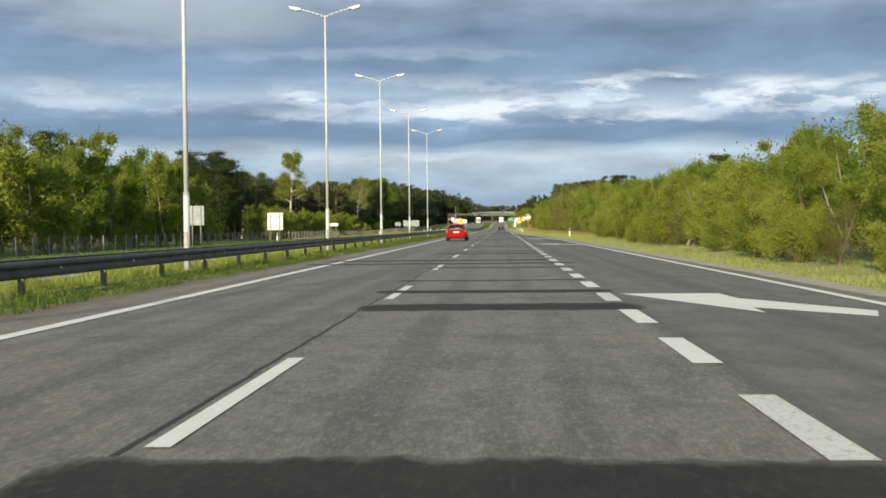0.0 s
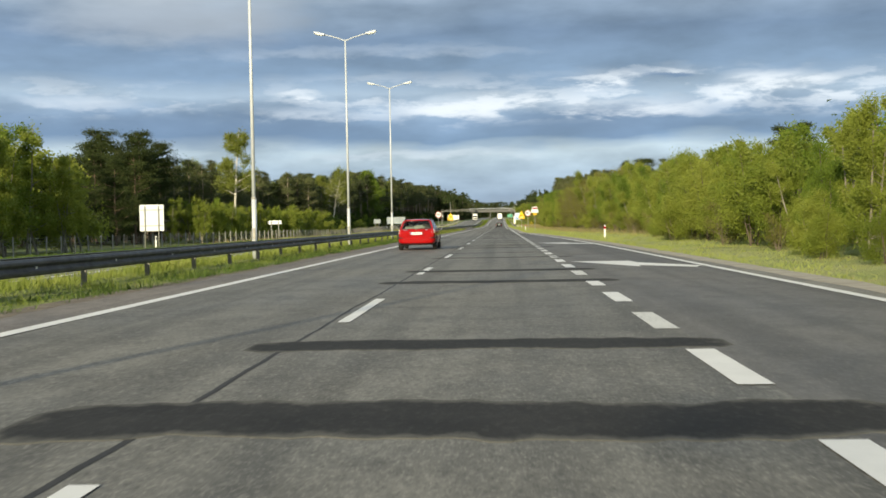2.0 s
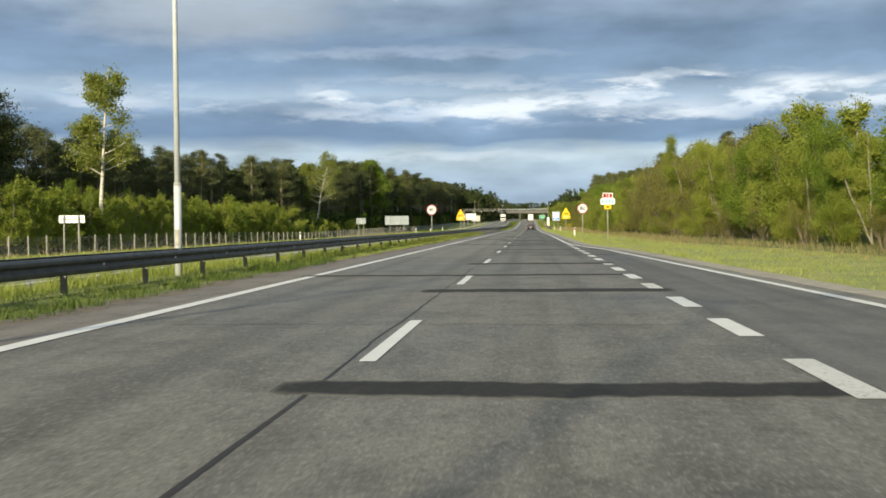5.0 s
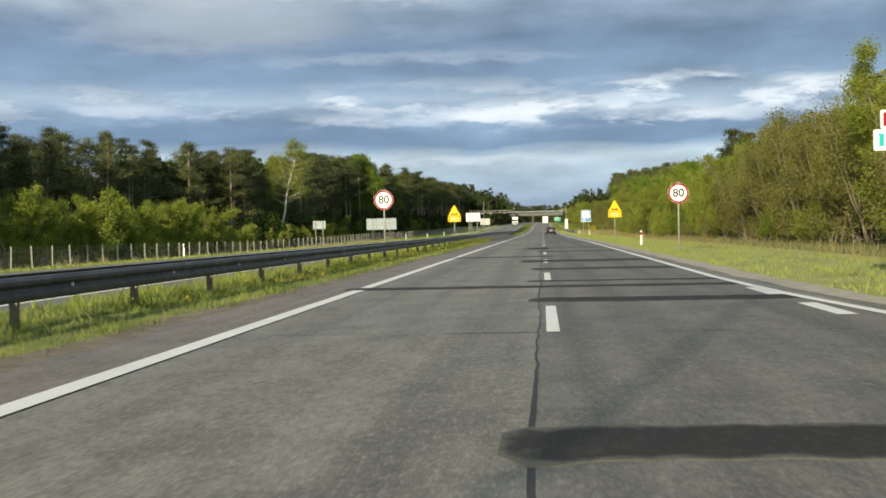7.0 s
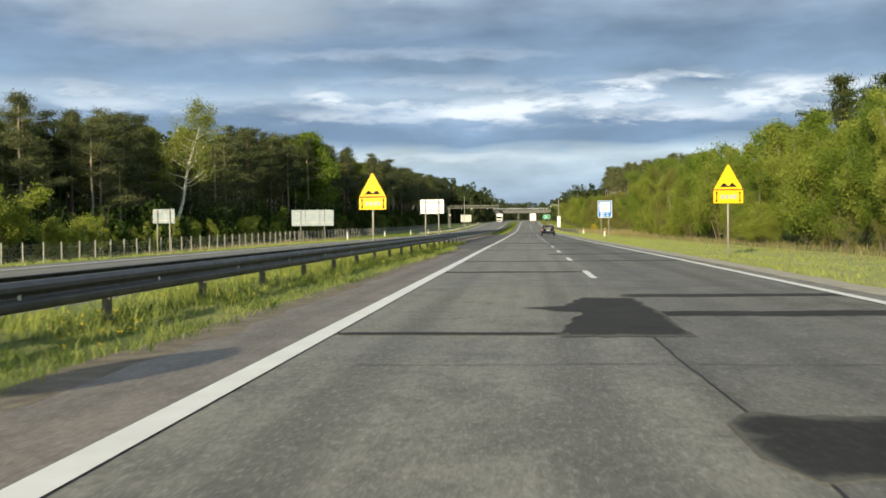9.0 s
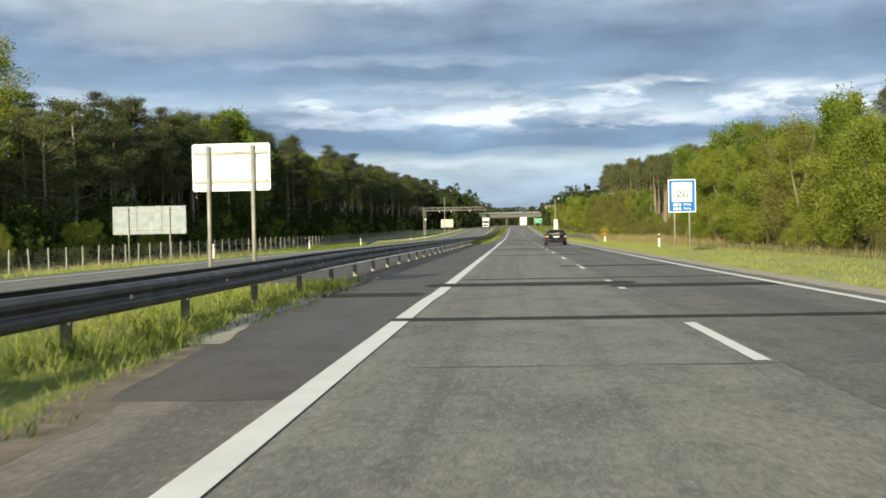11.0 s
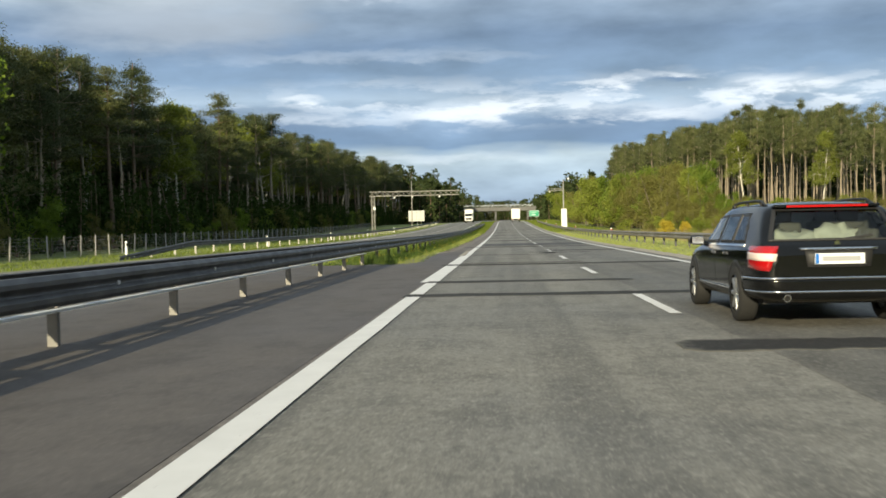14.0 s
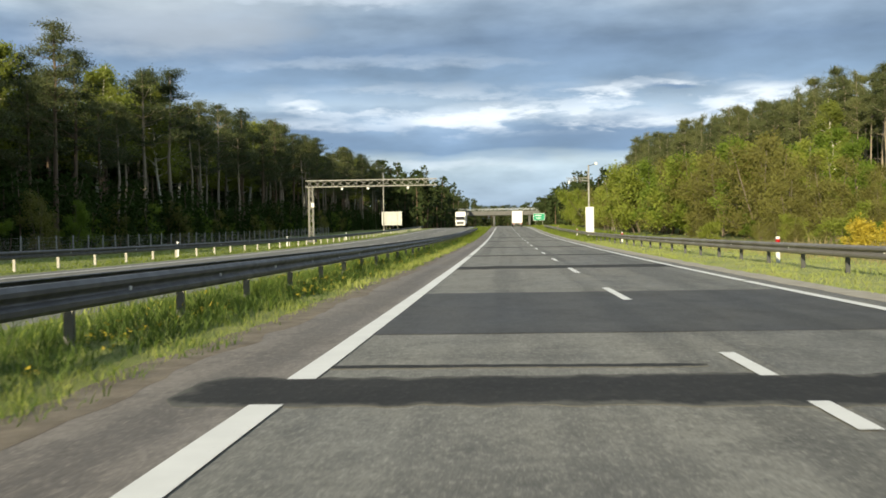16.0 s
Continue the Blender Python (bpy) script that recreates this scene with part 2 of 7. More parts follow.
def ground_material():
    m = Mat("grass_ground", 0.95)
    a = m.noise(0.25, 5, 0.6)
    b = m.noise(3.0, 5, 0.65)
    c = m.noise(30, 4, 0.7)
    col = m.ramp(m.range(a, 0.3, 0.7, 0.0, 1.0), [(0.0, (0.09, 0.13, 0.022)), (0.5, (0.14, 0.18, 0.035)), (1.0, (0.20, 0.20, 0.06))])
    col = m.mix(m.range(b, 0.5, 0.72, 0.0, 0.7), col, (0.17, 0.135, 0.07))
    col = m.mix(m.range(c, 0.4, 0.25, 0.0, 0.6), col, (0.03, 0.04, 0.012))
    m.color(col).bump(c, 0.8, 0.05)
    return m.m


def turf_material():
    m = Mat("mown_turf", 0.95)
    a, b, c = m.noise(0.35, 5, 0.6), m.noise(4.0, 5, 0.65), m.noise(40, 4, 0.7)
    col = m.ramp(m.range(a, 0.3, 0.7, 0.0, 1.0), [(0.0, (0.24, 0.295, 0.08)), (0.5, (0.325, 0.36, 0.115)), (1.0, (0.41, 0.40, 0.17))])
    col = m.mix(m.range(b, 0.55, 0.75, 0.0, 0.6), col, (0.24, 0.20, 0.11))
    col = m.mix(m.range(c, 0.4, 0.25, 0.0, 0.5), col, (0.06, 0.08, 0.02))
    m.color(col).bump(c, 0.8, 0.05)
    return m.m


def dirt_material():
    m = Mat("roadside_dirt", 0.95)
    a, b = m.noise(2.2, 6, 0.7), m.noise(26, 4, 0.75)
    col = m.ramp(m.range(a, 0.3, 0.7, 0.0, 1.0), [(0.0, (0.12, 0.095, 0.07)), (0.55, (0.20, 0.165, 0.125)), (1.0, (0.28, 0.24, 0.185))])
    col = m.mix(m.range(b, 0.42, 0.28, 0.0, 0.6), col, (0.06, 0.05, 0.035))
    m.color(col).bump(b, 0.8, 0.03)
    return m.m


def meadow_material():
    """Rough unmown grass seen from above: lush, patchy, with bare and dry spots."""
    m = Mat("meadow_turf", 0.95)
    a, b, c = m.noise(0.6, 5, 0.65), m.noise(5.0, 5, 0.65), m.noise(45, 4, 0.7)
    col = m.ramp(m.range(a, 0.3, 0.7, 0.0, 1.0), [(0.0, (0.15, 0.20, 0.04)), (0.5, (0.235, 0.28, 0.07)), (1.0, (0.34, 0.345, 0.12))])
    col = m.mix(m.range(b, 0.56, 0.75, 0.0, 0.5), col, (0.21, 0.18, 0.09))
    col = m.mix(m.range(c, 0.42, 0.25, 0.0, 0.55), col, (0.05, 0.07, 0.018))
    m.color(col).bump(c, 0.9, 0.06)
    return m.m


M["dirt"] = dirt_material()
M["turf"] = turf_material()
M["meadow"] = meadow_material()
M["ground"] = ground_material()


def foliage(name, tints, trans=0.35, rough=0.6, clump=0.9, gloss=0.25):
    """Leaves: diffuse with some light let through, varied by tree, by clump and by leaf."""
    m = Mat(name, rough)
    info = m.nt.nodes.new("ShaderNodeObjectInfo")
    isl = m.geo.outputs["Random Per Island"]
    add = m.nt.nodes.new("ShaderNodeMath")
    add.operation = "MULTIPLY_ADD"
    m.link(isl, add.inputs[0])
    add.inputs[1].default_value = 0.22
    sc = m.nt.nodes.new("ShaderNodeMath")
    sc.operation = "MULTIPLY_ADD"
    m.link(info.outputs["Random"], sc.inputs[0])
    sc.inputs[1].default_value = 0.40
    m.link(m.range(m.noise(clump, 3, 0.6), 0.32, 0.68, 0.0, 0.38), sc.inputs[2])
    m.link(sc.outputs[0], add.inputs[2])
    n = len(tints)
    c = m.ramp(add.outputs[0], [(i / (n - 1), t) for i, t in enumerate(tints)])
    m.color(c)
    m.b.inputs["Specular IOR Level"].default_value = gloss
    tr = m.nt.nodes.new("ShaderNodeBsdfTranslucent")
    m.link(m.mix(1.0, c, (1.25, 1.3, 0.55), "MULTIPLY"), tr.inputs["Color"])
    ms = m.nt.nodes.new("ShaderNodeMixShader")
    ms.inputs[0].default_value = trans
    m.link(m.b.outputs[0], ms.inputs[1])
    m.link(tr.outputs[0], ms.inputs[2])
    m.link(ms.outputs[0], m.nt.nodes["Material Output"].inputs["Surface"])
    return m.m


M["leaf_spring"] = foliage("leaf_spring", [(0.105, 0.145, 0.020), (0.175, 0.22, 0.032), (0.25, 0.285, 0.05), (0.33, 0.345, 0.078)], 0.32)
M["leaf_birch"] = foliage("leaf_birch", [(0.14, 0.175, 0.035), (0.21, 0.24, 0.05), (0.29, 0.305, 0.08)], 0.4)
M["leaf_green"] = foliage("leaf_green", [(0.09, 0.145, 0.018), (0.15, 0.215, 0.03), (0.23, 0.285, 0.05)], 0.4)
M["leaf_olive"] = foliage("leaf_olive", [(0.115, 0.108, 0.032), (0.175, 0.168, 0.046), (0.245, 0.245, 0.066)], 0.32)
# First tint holds the crown's inner shade, last tint its sunlit tips.
M["needle"] = foliage("needle", [(0.020, 0.032, 0.012), (0.056, 0.072, 0.026), (0.165, 0.172, 0.064)], 0.10)
# Dark needles; for the filler rows they put the stand's inner shade into colour.
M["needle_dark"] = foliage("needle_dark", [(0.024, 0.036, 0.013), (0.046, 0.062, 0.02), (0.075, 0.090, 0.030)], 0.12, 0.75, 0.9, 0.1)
# Lighter copy; on the bushy front pines it puts sunlight into the colour.
M["needle_light"] = foliage("needle_light", [(0.038, 0.052, 0.020), (0.092, 0.108, 0.040), (0.195, 0.20, 0.078)], 0.12)
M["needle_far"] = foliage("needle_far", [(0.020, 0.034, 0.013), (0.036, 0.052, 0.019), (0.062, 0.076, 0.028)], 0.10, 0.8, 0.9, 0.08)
# Undergrowth leaves; the shade below the canopy is put into these near-black greens.
M["leaf_shaded"] = foliage("leaf_shaded", [(0.014, 0.028, 0.007), (0.024, 0.044, 0.010), (0.040, 0.066, 0.015)], 0.15, 0.8, 0.9, 0.05)
M["grass"] = foliage("grass_blades", [(0.10, 0.14, 0.02), (0.15, 0.195, 0.03), (0.21, 0.25, 0.05), (0.29, 0.29, 0.09)], 0.4)
M["grass_verge"] = foliage("grass_verge", [(0.21, 0.265, 0.07), (0.30, 0.345, 0.10), (0.38, 0.39, 0.145)], 0.35, 0.6, 0.5)
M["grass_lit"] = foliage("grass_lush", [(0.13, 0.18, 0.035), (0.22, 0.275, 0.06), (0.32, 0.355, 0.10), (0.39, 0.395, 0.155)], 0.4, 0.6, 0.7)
M["grass_weed"] = foliage("grass_weed", [(0.05, 0.085, 0.018), (0.09, 0.14, 0.028), (0.15, 0.20, 0.045)], 0.3, 0.6, 1.3)
M["grass_dry"] = foliage("grass_dry", [(0.24, 0.19, 0.09), (0.34, 0.28, 0.15), (0.16, 0.15, 0.05)], 0.3)
M["blossom"] = foliage("blossom", [(0.40, 0.30, 0.03), (0.50, 0.39, 0.05), (0.18, 0.19, 0.04)], 0.3)


def bark(name, lo, hi, marks=None, scale=6):
    m = Mat(name, 0.9)
    a = m.noise(scale, 5, 0.65, (1, 1, 0.25), world=False)
    c = m.ramp(a, [(0.3, lo), (0.7, hi)])
    if marks:
        k = m.noise(2.6, 3, 0.6, (0.4, 0.4, 3.0), world=False)
        c = m.mix(m.range(k, 0.60, 0.66, 0.0, 0.9), c, marks)
    m.color(c).bump(a, 0.6, 0.03)
    return m.m


M["bark_birch"] = bark("bark_birch", (0.50, 0.47, 0.41), (0.66, 0.62, 0.55), (0.04, 0.035, 0.03))
M["bark_pine"] = bark("bark_pine", (0.085, 0.062, 0.045), (0.18, 0.12, 0.08))
# Paler pine bark; sunlight on the trunks is partly put into its colour.
M["bark_pale"] = bark("bark_pale", (0.20, 0.165, 0.125), (0.38, 0.315, 0.24))
M["bark_young"] = bark("bark_young", (0.15, 0.135, 0.105), (0.32, 0.29, 0.24), (0.05, 0.045, 0.035))
M["bark_twig"] = bark("bark_twig", (0.12, 0.095, 0.07), (0.22, 0.18, 0.14))
M["bark_dark"] = bark("bark_dark", (0.07, 0.055, 0.04), (0.15, 0.12, 0.09))


def plain(name, col, rough=0.5, metal=0.0, vary=0.12, scale=3.0, coat=0.0):
    """Painted or moulded surface with slight soiling."""
    m = Mat(name, rough, metal)
    a = m.noise(scale, 4, 0.6, world=False)
    b = m.noise(scale * 14, 3, 0.6, world=False)
    c = m.mix(m.range(a, 0.35, 0.75, 0.0, 1.0), col, tuple(v * (1 - vary) for v in col))
    c = m.mix(m.range(b, 0.55, 0.8, 0.0, vary), c, tuple(v * 0.6 + 0.04 for v in col))
    m.color(c)
    m.link(m.range(a, 0.3, 0.7, rough * 0.85, min(1.0, rough * 1.2)), m.b.inputs["Roughness"])
    if coat:
        m.b.inputs["Coat Weight"].default_value = coat
        m.b.inputs["Coat Roughness"].default_value = 0.05
    return m.m


M["steel"] = plain("galvanised_steel", (0.085, 0.087, 0.090), 0.5, 0.35, 0.3)
M["steel_post"] = plain("zinc_post", (0.20, 0.195, 0.185), 0.5, 0.35, 0.4)
M["steel_worn"] = plain("worn_zinc", (0.27, 0.25, 0.225), 0.55, 0.3, 0.35, 0.6)
M["steel_dull"] = plain("weathered_zinc", (0.38, 0.37, 0.34), 0.6, 0.3, 0.3)
M["pole"] = plain("painted_pole", (0.58, 0.62, 0.66), 0.5, 0.1, 0.15)
M["concrete"] = plain("concrete", (0.15, 0.15, 0.15), 0.85, 0.0, 0.25, 0.8)
M["fence_post"] = plain("fence_post", (0.38, 0.37, 0.345), 0.85, 0.0, 0.35, 0.5)
M["sign_back"] = plain("sign_back", (0.20, 0.24, 0.28), 0.5, 0.3, 0.15)
M["board_pale"] = plain("board_pale", (0.45, 0.46, 0.45), 0.5, 0.1, 0.15)
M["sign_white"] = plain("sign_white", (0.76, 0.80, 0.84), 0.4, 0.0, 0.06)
M["sign_red"] = plain("sign_red", (0.30, 0.007, 0.012), 0.4, 0.0, 0.1)
M["sign_yellow"] = plain("sign_yellow", (0.85, 0.52, 0.01), 0.4, 0.0, 0.06)
M["sign_blue"] = plain("sign_blue", (0.015, 0.16, 0.55), 0.4, 0.0, 0.08)
M["sign_cyan"] = plain("sign_teal", (0.02, 0.42, 0.45), 0.4, 0.0, 0.08)
M["sign_green"] = plain("sign_green", (0.02, 0.30, 0.16), 0.4, 0.0, 0.08)
M["black"] = plain("black_print", (0.008, 0.008, 0.008), 0.6, 0.0, 0.0)
M["white_plastic"] = plain("white_plastic", (0.80, 0.80, 0.78), 0.5, 0.0, 0.15)
M["grey_print"] = plain("grey_print", (0.35, 0.36, 0.38), 0.5, 0.0, 0.1)
M["glass_lamp"] = plain("lamp_glass", (0.75, 0.77, 0.78), 0.15, 0.0, 0.05)
M["car_black"] = plain("car_paint_black", (0.004, 0.0045, 0.005), 0.14, 0.0, 0.1, 1.0, 0.0)
M["car_red"] = plain("car_paint_red", (0.34, 0.004, 0.005), 0.13, 0.0, 0.1, 1.0, 0.0)
M["car_white"] = plain("truck_white", (0.78, 0.78, 0.77), 0.4, 0.0, 0.1)
for k in ("sign_red", "sign_yellow", "sign_blue", "sign_green", "sign_cyan", "black"):
    M[k].node_tree.nodes["Principled BSDF"].inputs["Specular IOR Level"].default_value = 0.2
M["car_red"].node_tree.nodes["Principled BSDF"].inputs["Specular IOR Level"].default_value = 0.3
M["car_black"].node_tree.nodes["Principled BSDF"].inputs["Specular IOR Level"].default_value = 0.4
M["rubber"] = plain("tyre_rubber", (0.018, 0.018, 0.018), 0.85, 0.0, 0.2)
M["trim"] = plain("black_trim", (0.02, 0.02, 0.021), 0.55, 0.0, 0.15)
M["rim"] = plain("alloy_rim", (0.55, 0.56, 0.57), 0.28, 0.9, 0.1)
M["chrome"] = plain("chrome", (0.75, 0.76, 0.77), 0.12, 1.0, 0.05)
M["tail_red"] = plain("tail_lamp_red", (0.38, 0.007, 0.008), 0.15, 0.0, 0.05, 3.0, 0.8)
M["tail_clear"] = plain("tail_lamp_clear", (0.78, 0.66, 0.62), 0.15, 0.0, 0.05, 3.0, 0.8)
M["interior"] = plain("car_interior", (0.10, 0.095, 0.09), 0.8, 0.0, 0.2)
M["cloth"] = plain("pale_cloth", (0.52, 0.52, 0.48), 0.9, 0.0, 0.3, 6.0)
M["sand"] = plain("gravel_edge", (0.42, 0.38, 0.31), 0.95, 0.0, 0.35, 2.0)


def glass_material(name, tint, weight):
    m = Mat(name, 0.04, 0.0, tint)
    g = m.nt.nodes.new("ShaderNodeBsdfGlossy")
    g.inputs["Roughness"].default_value = 0.03
    t = m.nt.nodes.new("ShaderNodeBsdfTransparent")
    t.inputs["Color"].default_value = (*tint, 1)
    fr = m.nt.nodes.new("ShaderNodeFresnel")
    fr.inputs["IOR"].default_value = weight
    s = m.nt.nodes.new("ShaderNodeMixShader")
    m.link(fr.outputs[0], s.inputs[0])
    m.link(t.outputs[0], s.inputs[1])
    m.link(g.outputs[0], s.inputs[2])
    m.link(s.outputs[0], m.nt.nodes["Material Output"].inputs["Surface"])
    return m.m


M["glass"] = glass_material("car_glass", (0.16, 0.18, 0.18), 1.6)

# ---------------------------------------------------------------- building helpers


def mesh_object(name, verts, faces, material, parent=None, smooth=False):
    me = bpy.data.meshes.new(name)
    me.from_pydata([tuple(v) for v in verts], [], [tuple(f) for f in faces])
    if smooth:
        me.polygons.foreach_set("use_smooth", [True] * len(me.polygons))
    me.materials.append(material)
    ob = new(name, me)
    if parent:
        ob.parent = parent
    return ob


def part(name, bm, material, parent, label="", smooth=False):
    me = bpy.data.meshes.new(name)
    if smooth:
        for f in bm.faces:
            f.smooth = True
    bm.to_mesh(me)
    bm.free()
    me.materials.append(material)
    ob = new(name, me)
    if parent:
        ob.parent = parent
    if label:
        ob["label"] = label
    return ob


def box(bm, cx, cy, cz, sx, sy, sz, bevel=0.0, rot=None):
    m = Matrix.Translation((cx, cy, cz))
    if rot:
        m = m @ rot
    r = bmesh.ops.create_cube(bm, size=1.0, matrix=m @ Matrix.Diagonal((sx, sy, sz, 1)))
    if bevel:
        es = list({e for v in r["verts"] for e in v.link_edges})
        bmesh.ops.bevel(bm, geom=es, offset=bevel, segments=2, affect="EDGES", profile=0.5)


def bm_box(*a, **k):
    bm = bmesh.new()
    box(bm, *a, **k)
    return bm


def cyl(bm, p0, p1, r0, r1=None, seg=12):
    p0, p1 = Vector(p0), Vector(p1)
    d = p1 - p0
    q = d.to_track_quat("Z", "Y").to_matrix().to_4x4()
    bmesh.ops.create_cone(bm, cap_ends=True, segments=seg, radius1=r0, radius2=r0 if r1 is None else r1, depth=d.length,
                          matrix=Matrix.Translation((p0 + p1) / 2) @ q)


def bm_cyl(*a, **k):
    bm = bmesh.new()
    cyl(bm, *a, **k)
    return bm


def extrude_poly(bm, pts, thick, m):
    """A flat outline in x, z made into a plate of that thickness along y."""
    a = [bm.verts.new(m @ Vector((x, -thick / 2, z))) for x, z in pts]
    b = [bm.verts.new(m @ Vector((x, thick / 2, z))) for x, z in pts]
    bm.faces.new(a)
    bm.faces.new(list(reversed(b)))
    n = len(pts)
    for i in range(n):
        bm.faces.new((a[i], b[i], b[(i + 1) % n], a[(i + 1) % n]))
    bmesh.ops.recalc_face_normals(bm, faces=bm.faces)


def plate(pts, thick, x=0, y=0, z=0):
    bm = bmesh.new()
    extrude_poly(bm, pts, thick, Matrix.Translation((x, y, z)))
    return bm


def empty(name, x=0, y=0, z=0, turn=0):
    ob = new(name)
    ob.matrix_basis = pose(x, y, z, 0, 0, turn)
    return ob


def rise(y):
    """Height of the road along its length: level, then a gentle sag curve uphill."""
    if y < 385:
        return 0.0
    if y < 545:
        return 0.0165 / 320 * (y - 385) ** 2
    if y < 640:
        return 1.32 + 0.0165 * (y - 545)
    return 2.8875 + 0.008 * min(y - 640, 700)


def right_edge(y):
    """x of the right-hand edge line: an extra lane that tapers away, then the two lanes alone."""
    pts = [(-60, 7.75), (10, 7.5), (60, 7.12), (92, 6.87), (113, 6.3), (148, 4.98), (162, 3.86), (168, 3.68), (230, 3.7), (275, 3.3), (400, 3.3), (460, 3.7), (1400, 3.7)]
    return float(np.interp(y, [p[0] for p in pts], [p[1] for p in pts]))


def strip(name, xa, xb, ys, lift, material, parent=None, thick=0.0):
    """A long band of the ground between xa(y) and xb(y), lifted over the road's height; thick > 0 gives it an edge."""
    v, f = [], []
    fa = xa if callable(xa) else (lambda y: xa)
    fb = xb if callable(xb) else (lambda y: xb)
    for y in ys:
        z = rise(y) + lift
        v += [(fa(y), y, z), (fb(y), y, z)]
        if thick:
            v += [(fa(y), y, z - thick), (fb(y), y, z - thick)]
    k = 4 if thick else 2
    n = len(ys)
    for i in range(n - 1):
        a, b = i * k, (i + 1) * k
        f.append((a, a + 1, b + 1, b))
        if thick:
            f.append((a + 2, a, b, b + 2))
            f.append((a + 1, a + 3, b + 3, b + 1))
    if thick:
        f.append((2, 3, 1, 0))
        e = (n - 1) * k
        f.append((e, e + 1, e + 3, e + 2))
    return mesh_object(name, v, f, material, parent)

# ---------------------------------------------------------------- ground and road
YS = [-120, -60] + list(range(-20, 660, 5)) + list(range(660, 1400, 40)) + [1400]


def ground_height(x, y):
    z = rise(y) - 0.04
    if x < -20:
        fall = float(np.interp(y, [100, 210, 258, 300, 350, 430], [0.72, 0.78, 1.05, 0.80, 0.45, 0.2]))
        z -= fall * min(1.0, (-20 - x) / 11.0)
    if x > 10:
        z += 0.25 * min(1.0, (x - 10) / 6.0)
    return z


def build_ground():
    xs = [-3500, -900, -300, -120, -80, -60, -50, -42, -36, -32, -28, -24, -20, -14, -8, -2, 4, 8, 10, 12, 14, 16, 20, 28, 40, 60, 100, 300, 900, 3500]
    ys = [-1500, -400] + YS + [2200, 4500]
    v, f = [], []
    for y in ys:
        for x in xs:
            b = 0.0 if -22 < x < 9.5 else 0.06 * noise.noise((x * 0.3, y * 0.17, 0.0))
            v.append((x, y, ground_height(x, y) + b))
    n = len(xs)
    for j in range(len(ys) - 1):
        for i in range(n - 1):
            f.append((j * n + i, j * n + i + 1, (j + 1) * n + i + 1, (j + 1) * n + i))
    ob = mesh_object("ground", v, f, M["ground"], None, True)
    tagged(ob, "grassy roadside ground with dry patches reaching the horizon", "ground", kind="structure")


build_ground()


def turf(name, fxa, fxb, ys, material, label):
    """A mown strip that lies on the ground and follows it."""
    v, f = [], []
    for j, y in enumerate(ys):
        for i in range(5):
            x = fxa(y) + (fxb(y) - fxa(y)) * i / 4
            v.append((x, y, ground_height(x, y) + (0.02 if i == 0 else 0.06) + (0.0 if i == 0 else 0.03) * noise.noise((x, y * 0.6, 3))))
        if j:
            for i in range(4):
                f.append((5 * j - 5 + i, 5 * j - 4 + i, 5 * j + 1 + i, 5 * j + i))
    tagged(mesh_object(name, v, f, material, None, True), label, "turf", kind="structure")


def wob(base, amp, freq, seed):
    return lambda y: base + amp * noise.noise((y * freq, seed, 0.3)) + amp * 0.5 * noise.noise((y * freq * 4, seed, 1.7))


FINE = list(np.arange(-20, 480, 0.5)) + list(range(480, 660, 5)) + list(range(660, 1400, 40)) + [1400]
road = strip("road", -4.6, lambda y: right_edge(y) + 0.9, [-120, -60] + FINE, 0.0, M["asphalt"], None, 0.3)
tagged(road, "worn grey two-lane asphalt carriageway with tar repairs", "road", kind="structure")
strip("older_surface", -3.70, 3.80, [-120, -60] + [y for y in FINE if y <= 139], 0.0025, M["asphalt_old"], road)
edge_wander = wob(-5.05, 0.16, 0.35, 3.0)


def verge_edge(y):
    """x where the shoulder meets the grass; it draws back where the crossover begins."""
    back = min(1.0, max(0.0, (y - 248.0) / 10.0)) if y < 300 else 0.0
    return edge_wander(y) - 1.08 * back



def joint_x(y):
    """x of the sealed lengthwise joint beside the centre marks."""
    return -0.17 + 0.05 * noise.noise((y * 0.25, 7, 0)) + 0.03 * noise.noise((y * 1.7, 7, 0))


strip("shoulder", verge_edge, -3.70, [-120, -60] + FINE, 0.004, M["shoulder"], road, 0.25)
strip("older_lane", lambda y: (joint_x(y) if y < 206 else 0.16 + 0.05 * noise.noise((y * 0.3, 6, 1))), lambda y: right_edge(y) - 0.10, [y for y in FINE if 139.5 <= y <= 355], 0.0025, M["asphalt_lane"], road)
strip("older_lane", lambda y: 0.16 + 0.05 * noise.noise((y * 0.3, 6, 1)), lambda y: right_edge(y) - 0.10, [y for y in FINE if 355 <= y <= 440], 0.0025, M["asphalt_old"], road)
strip("dirt_rim", lambda y: verge_edge(y) - 0.35, lambda y: verge_edge(y) + 0.16 + 0.16 * noise.noise((y * 0.9, 4, 4)) + 0.06 * noise.noise((y * 4, 4, 4)), [y for y in FINE if y <= 252 or y >= 374], 0.0055, M["dirt"], road)
strip("resurfaced_field", -3.66, lambda y: right_edge(y) - 0.12, list(np.arange(390.2, 398.8, 0.5)), 0.0048, M["asphalt_fresh"], road)
strip("extra_lane", 3.80, lambda y: right_edge(y) + 0.12, [-120, -60] + [y for y in FINE if y <= 163], 0.004, M["asphalt_dark"], road)
strip("gravel_edge", lambda y: right_edge(y) + 0.55 + 0.1 * noise.noise((y * 0.4, 8, 0)), lambda y: right_edge(y) + 1.15 + 0.2 * noise.noise((y * 0.5, 5, 0)),
      [-120, -60] + FINE, 0.005, M["sand"], road, 0.2)

road_b = strip("road_opposite", -18.9, -8.7, [-120, -60] + FINE, -0.01, M["asphalt"], None, 0.3)
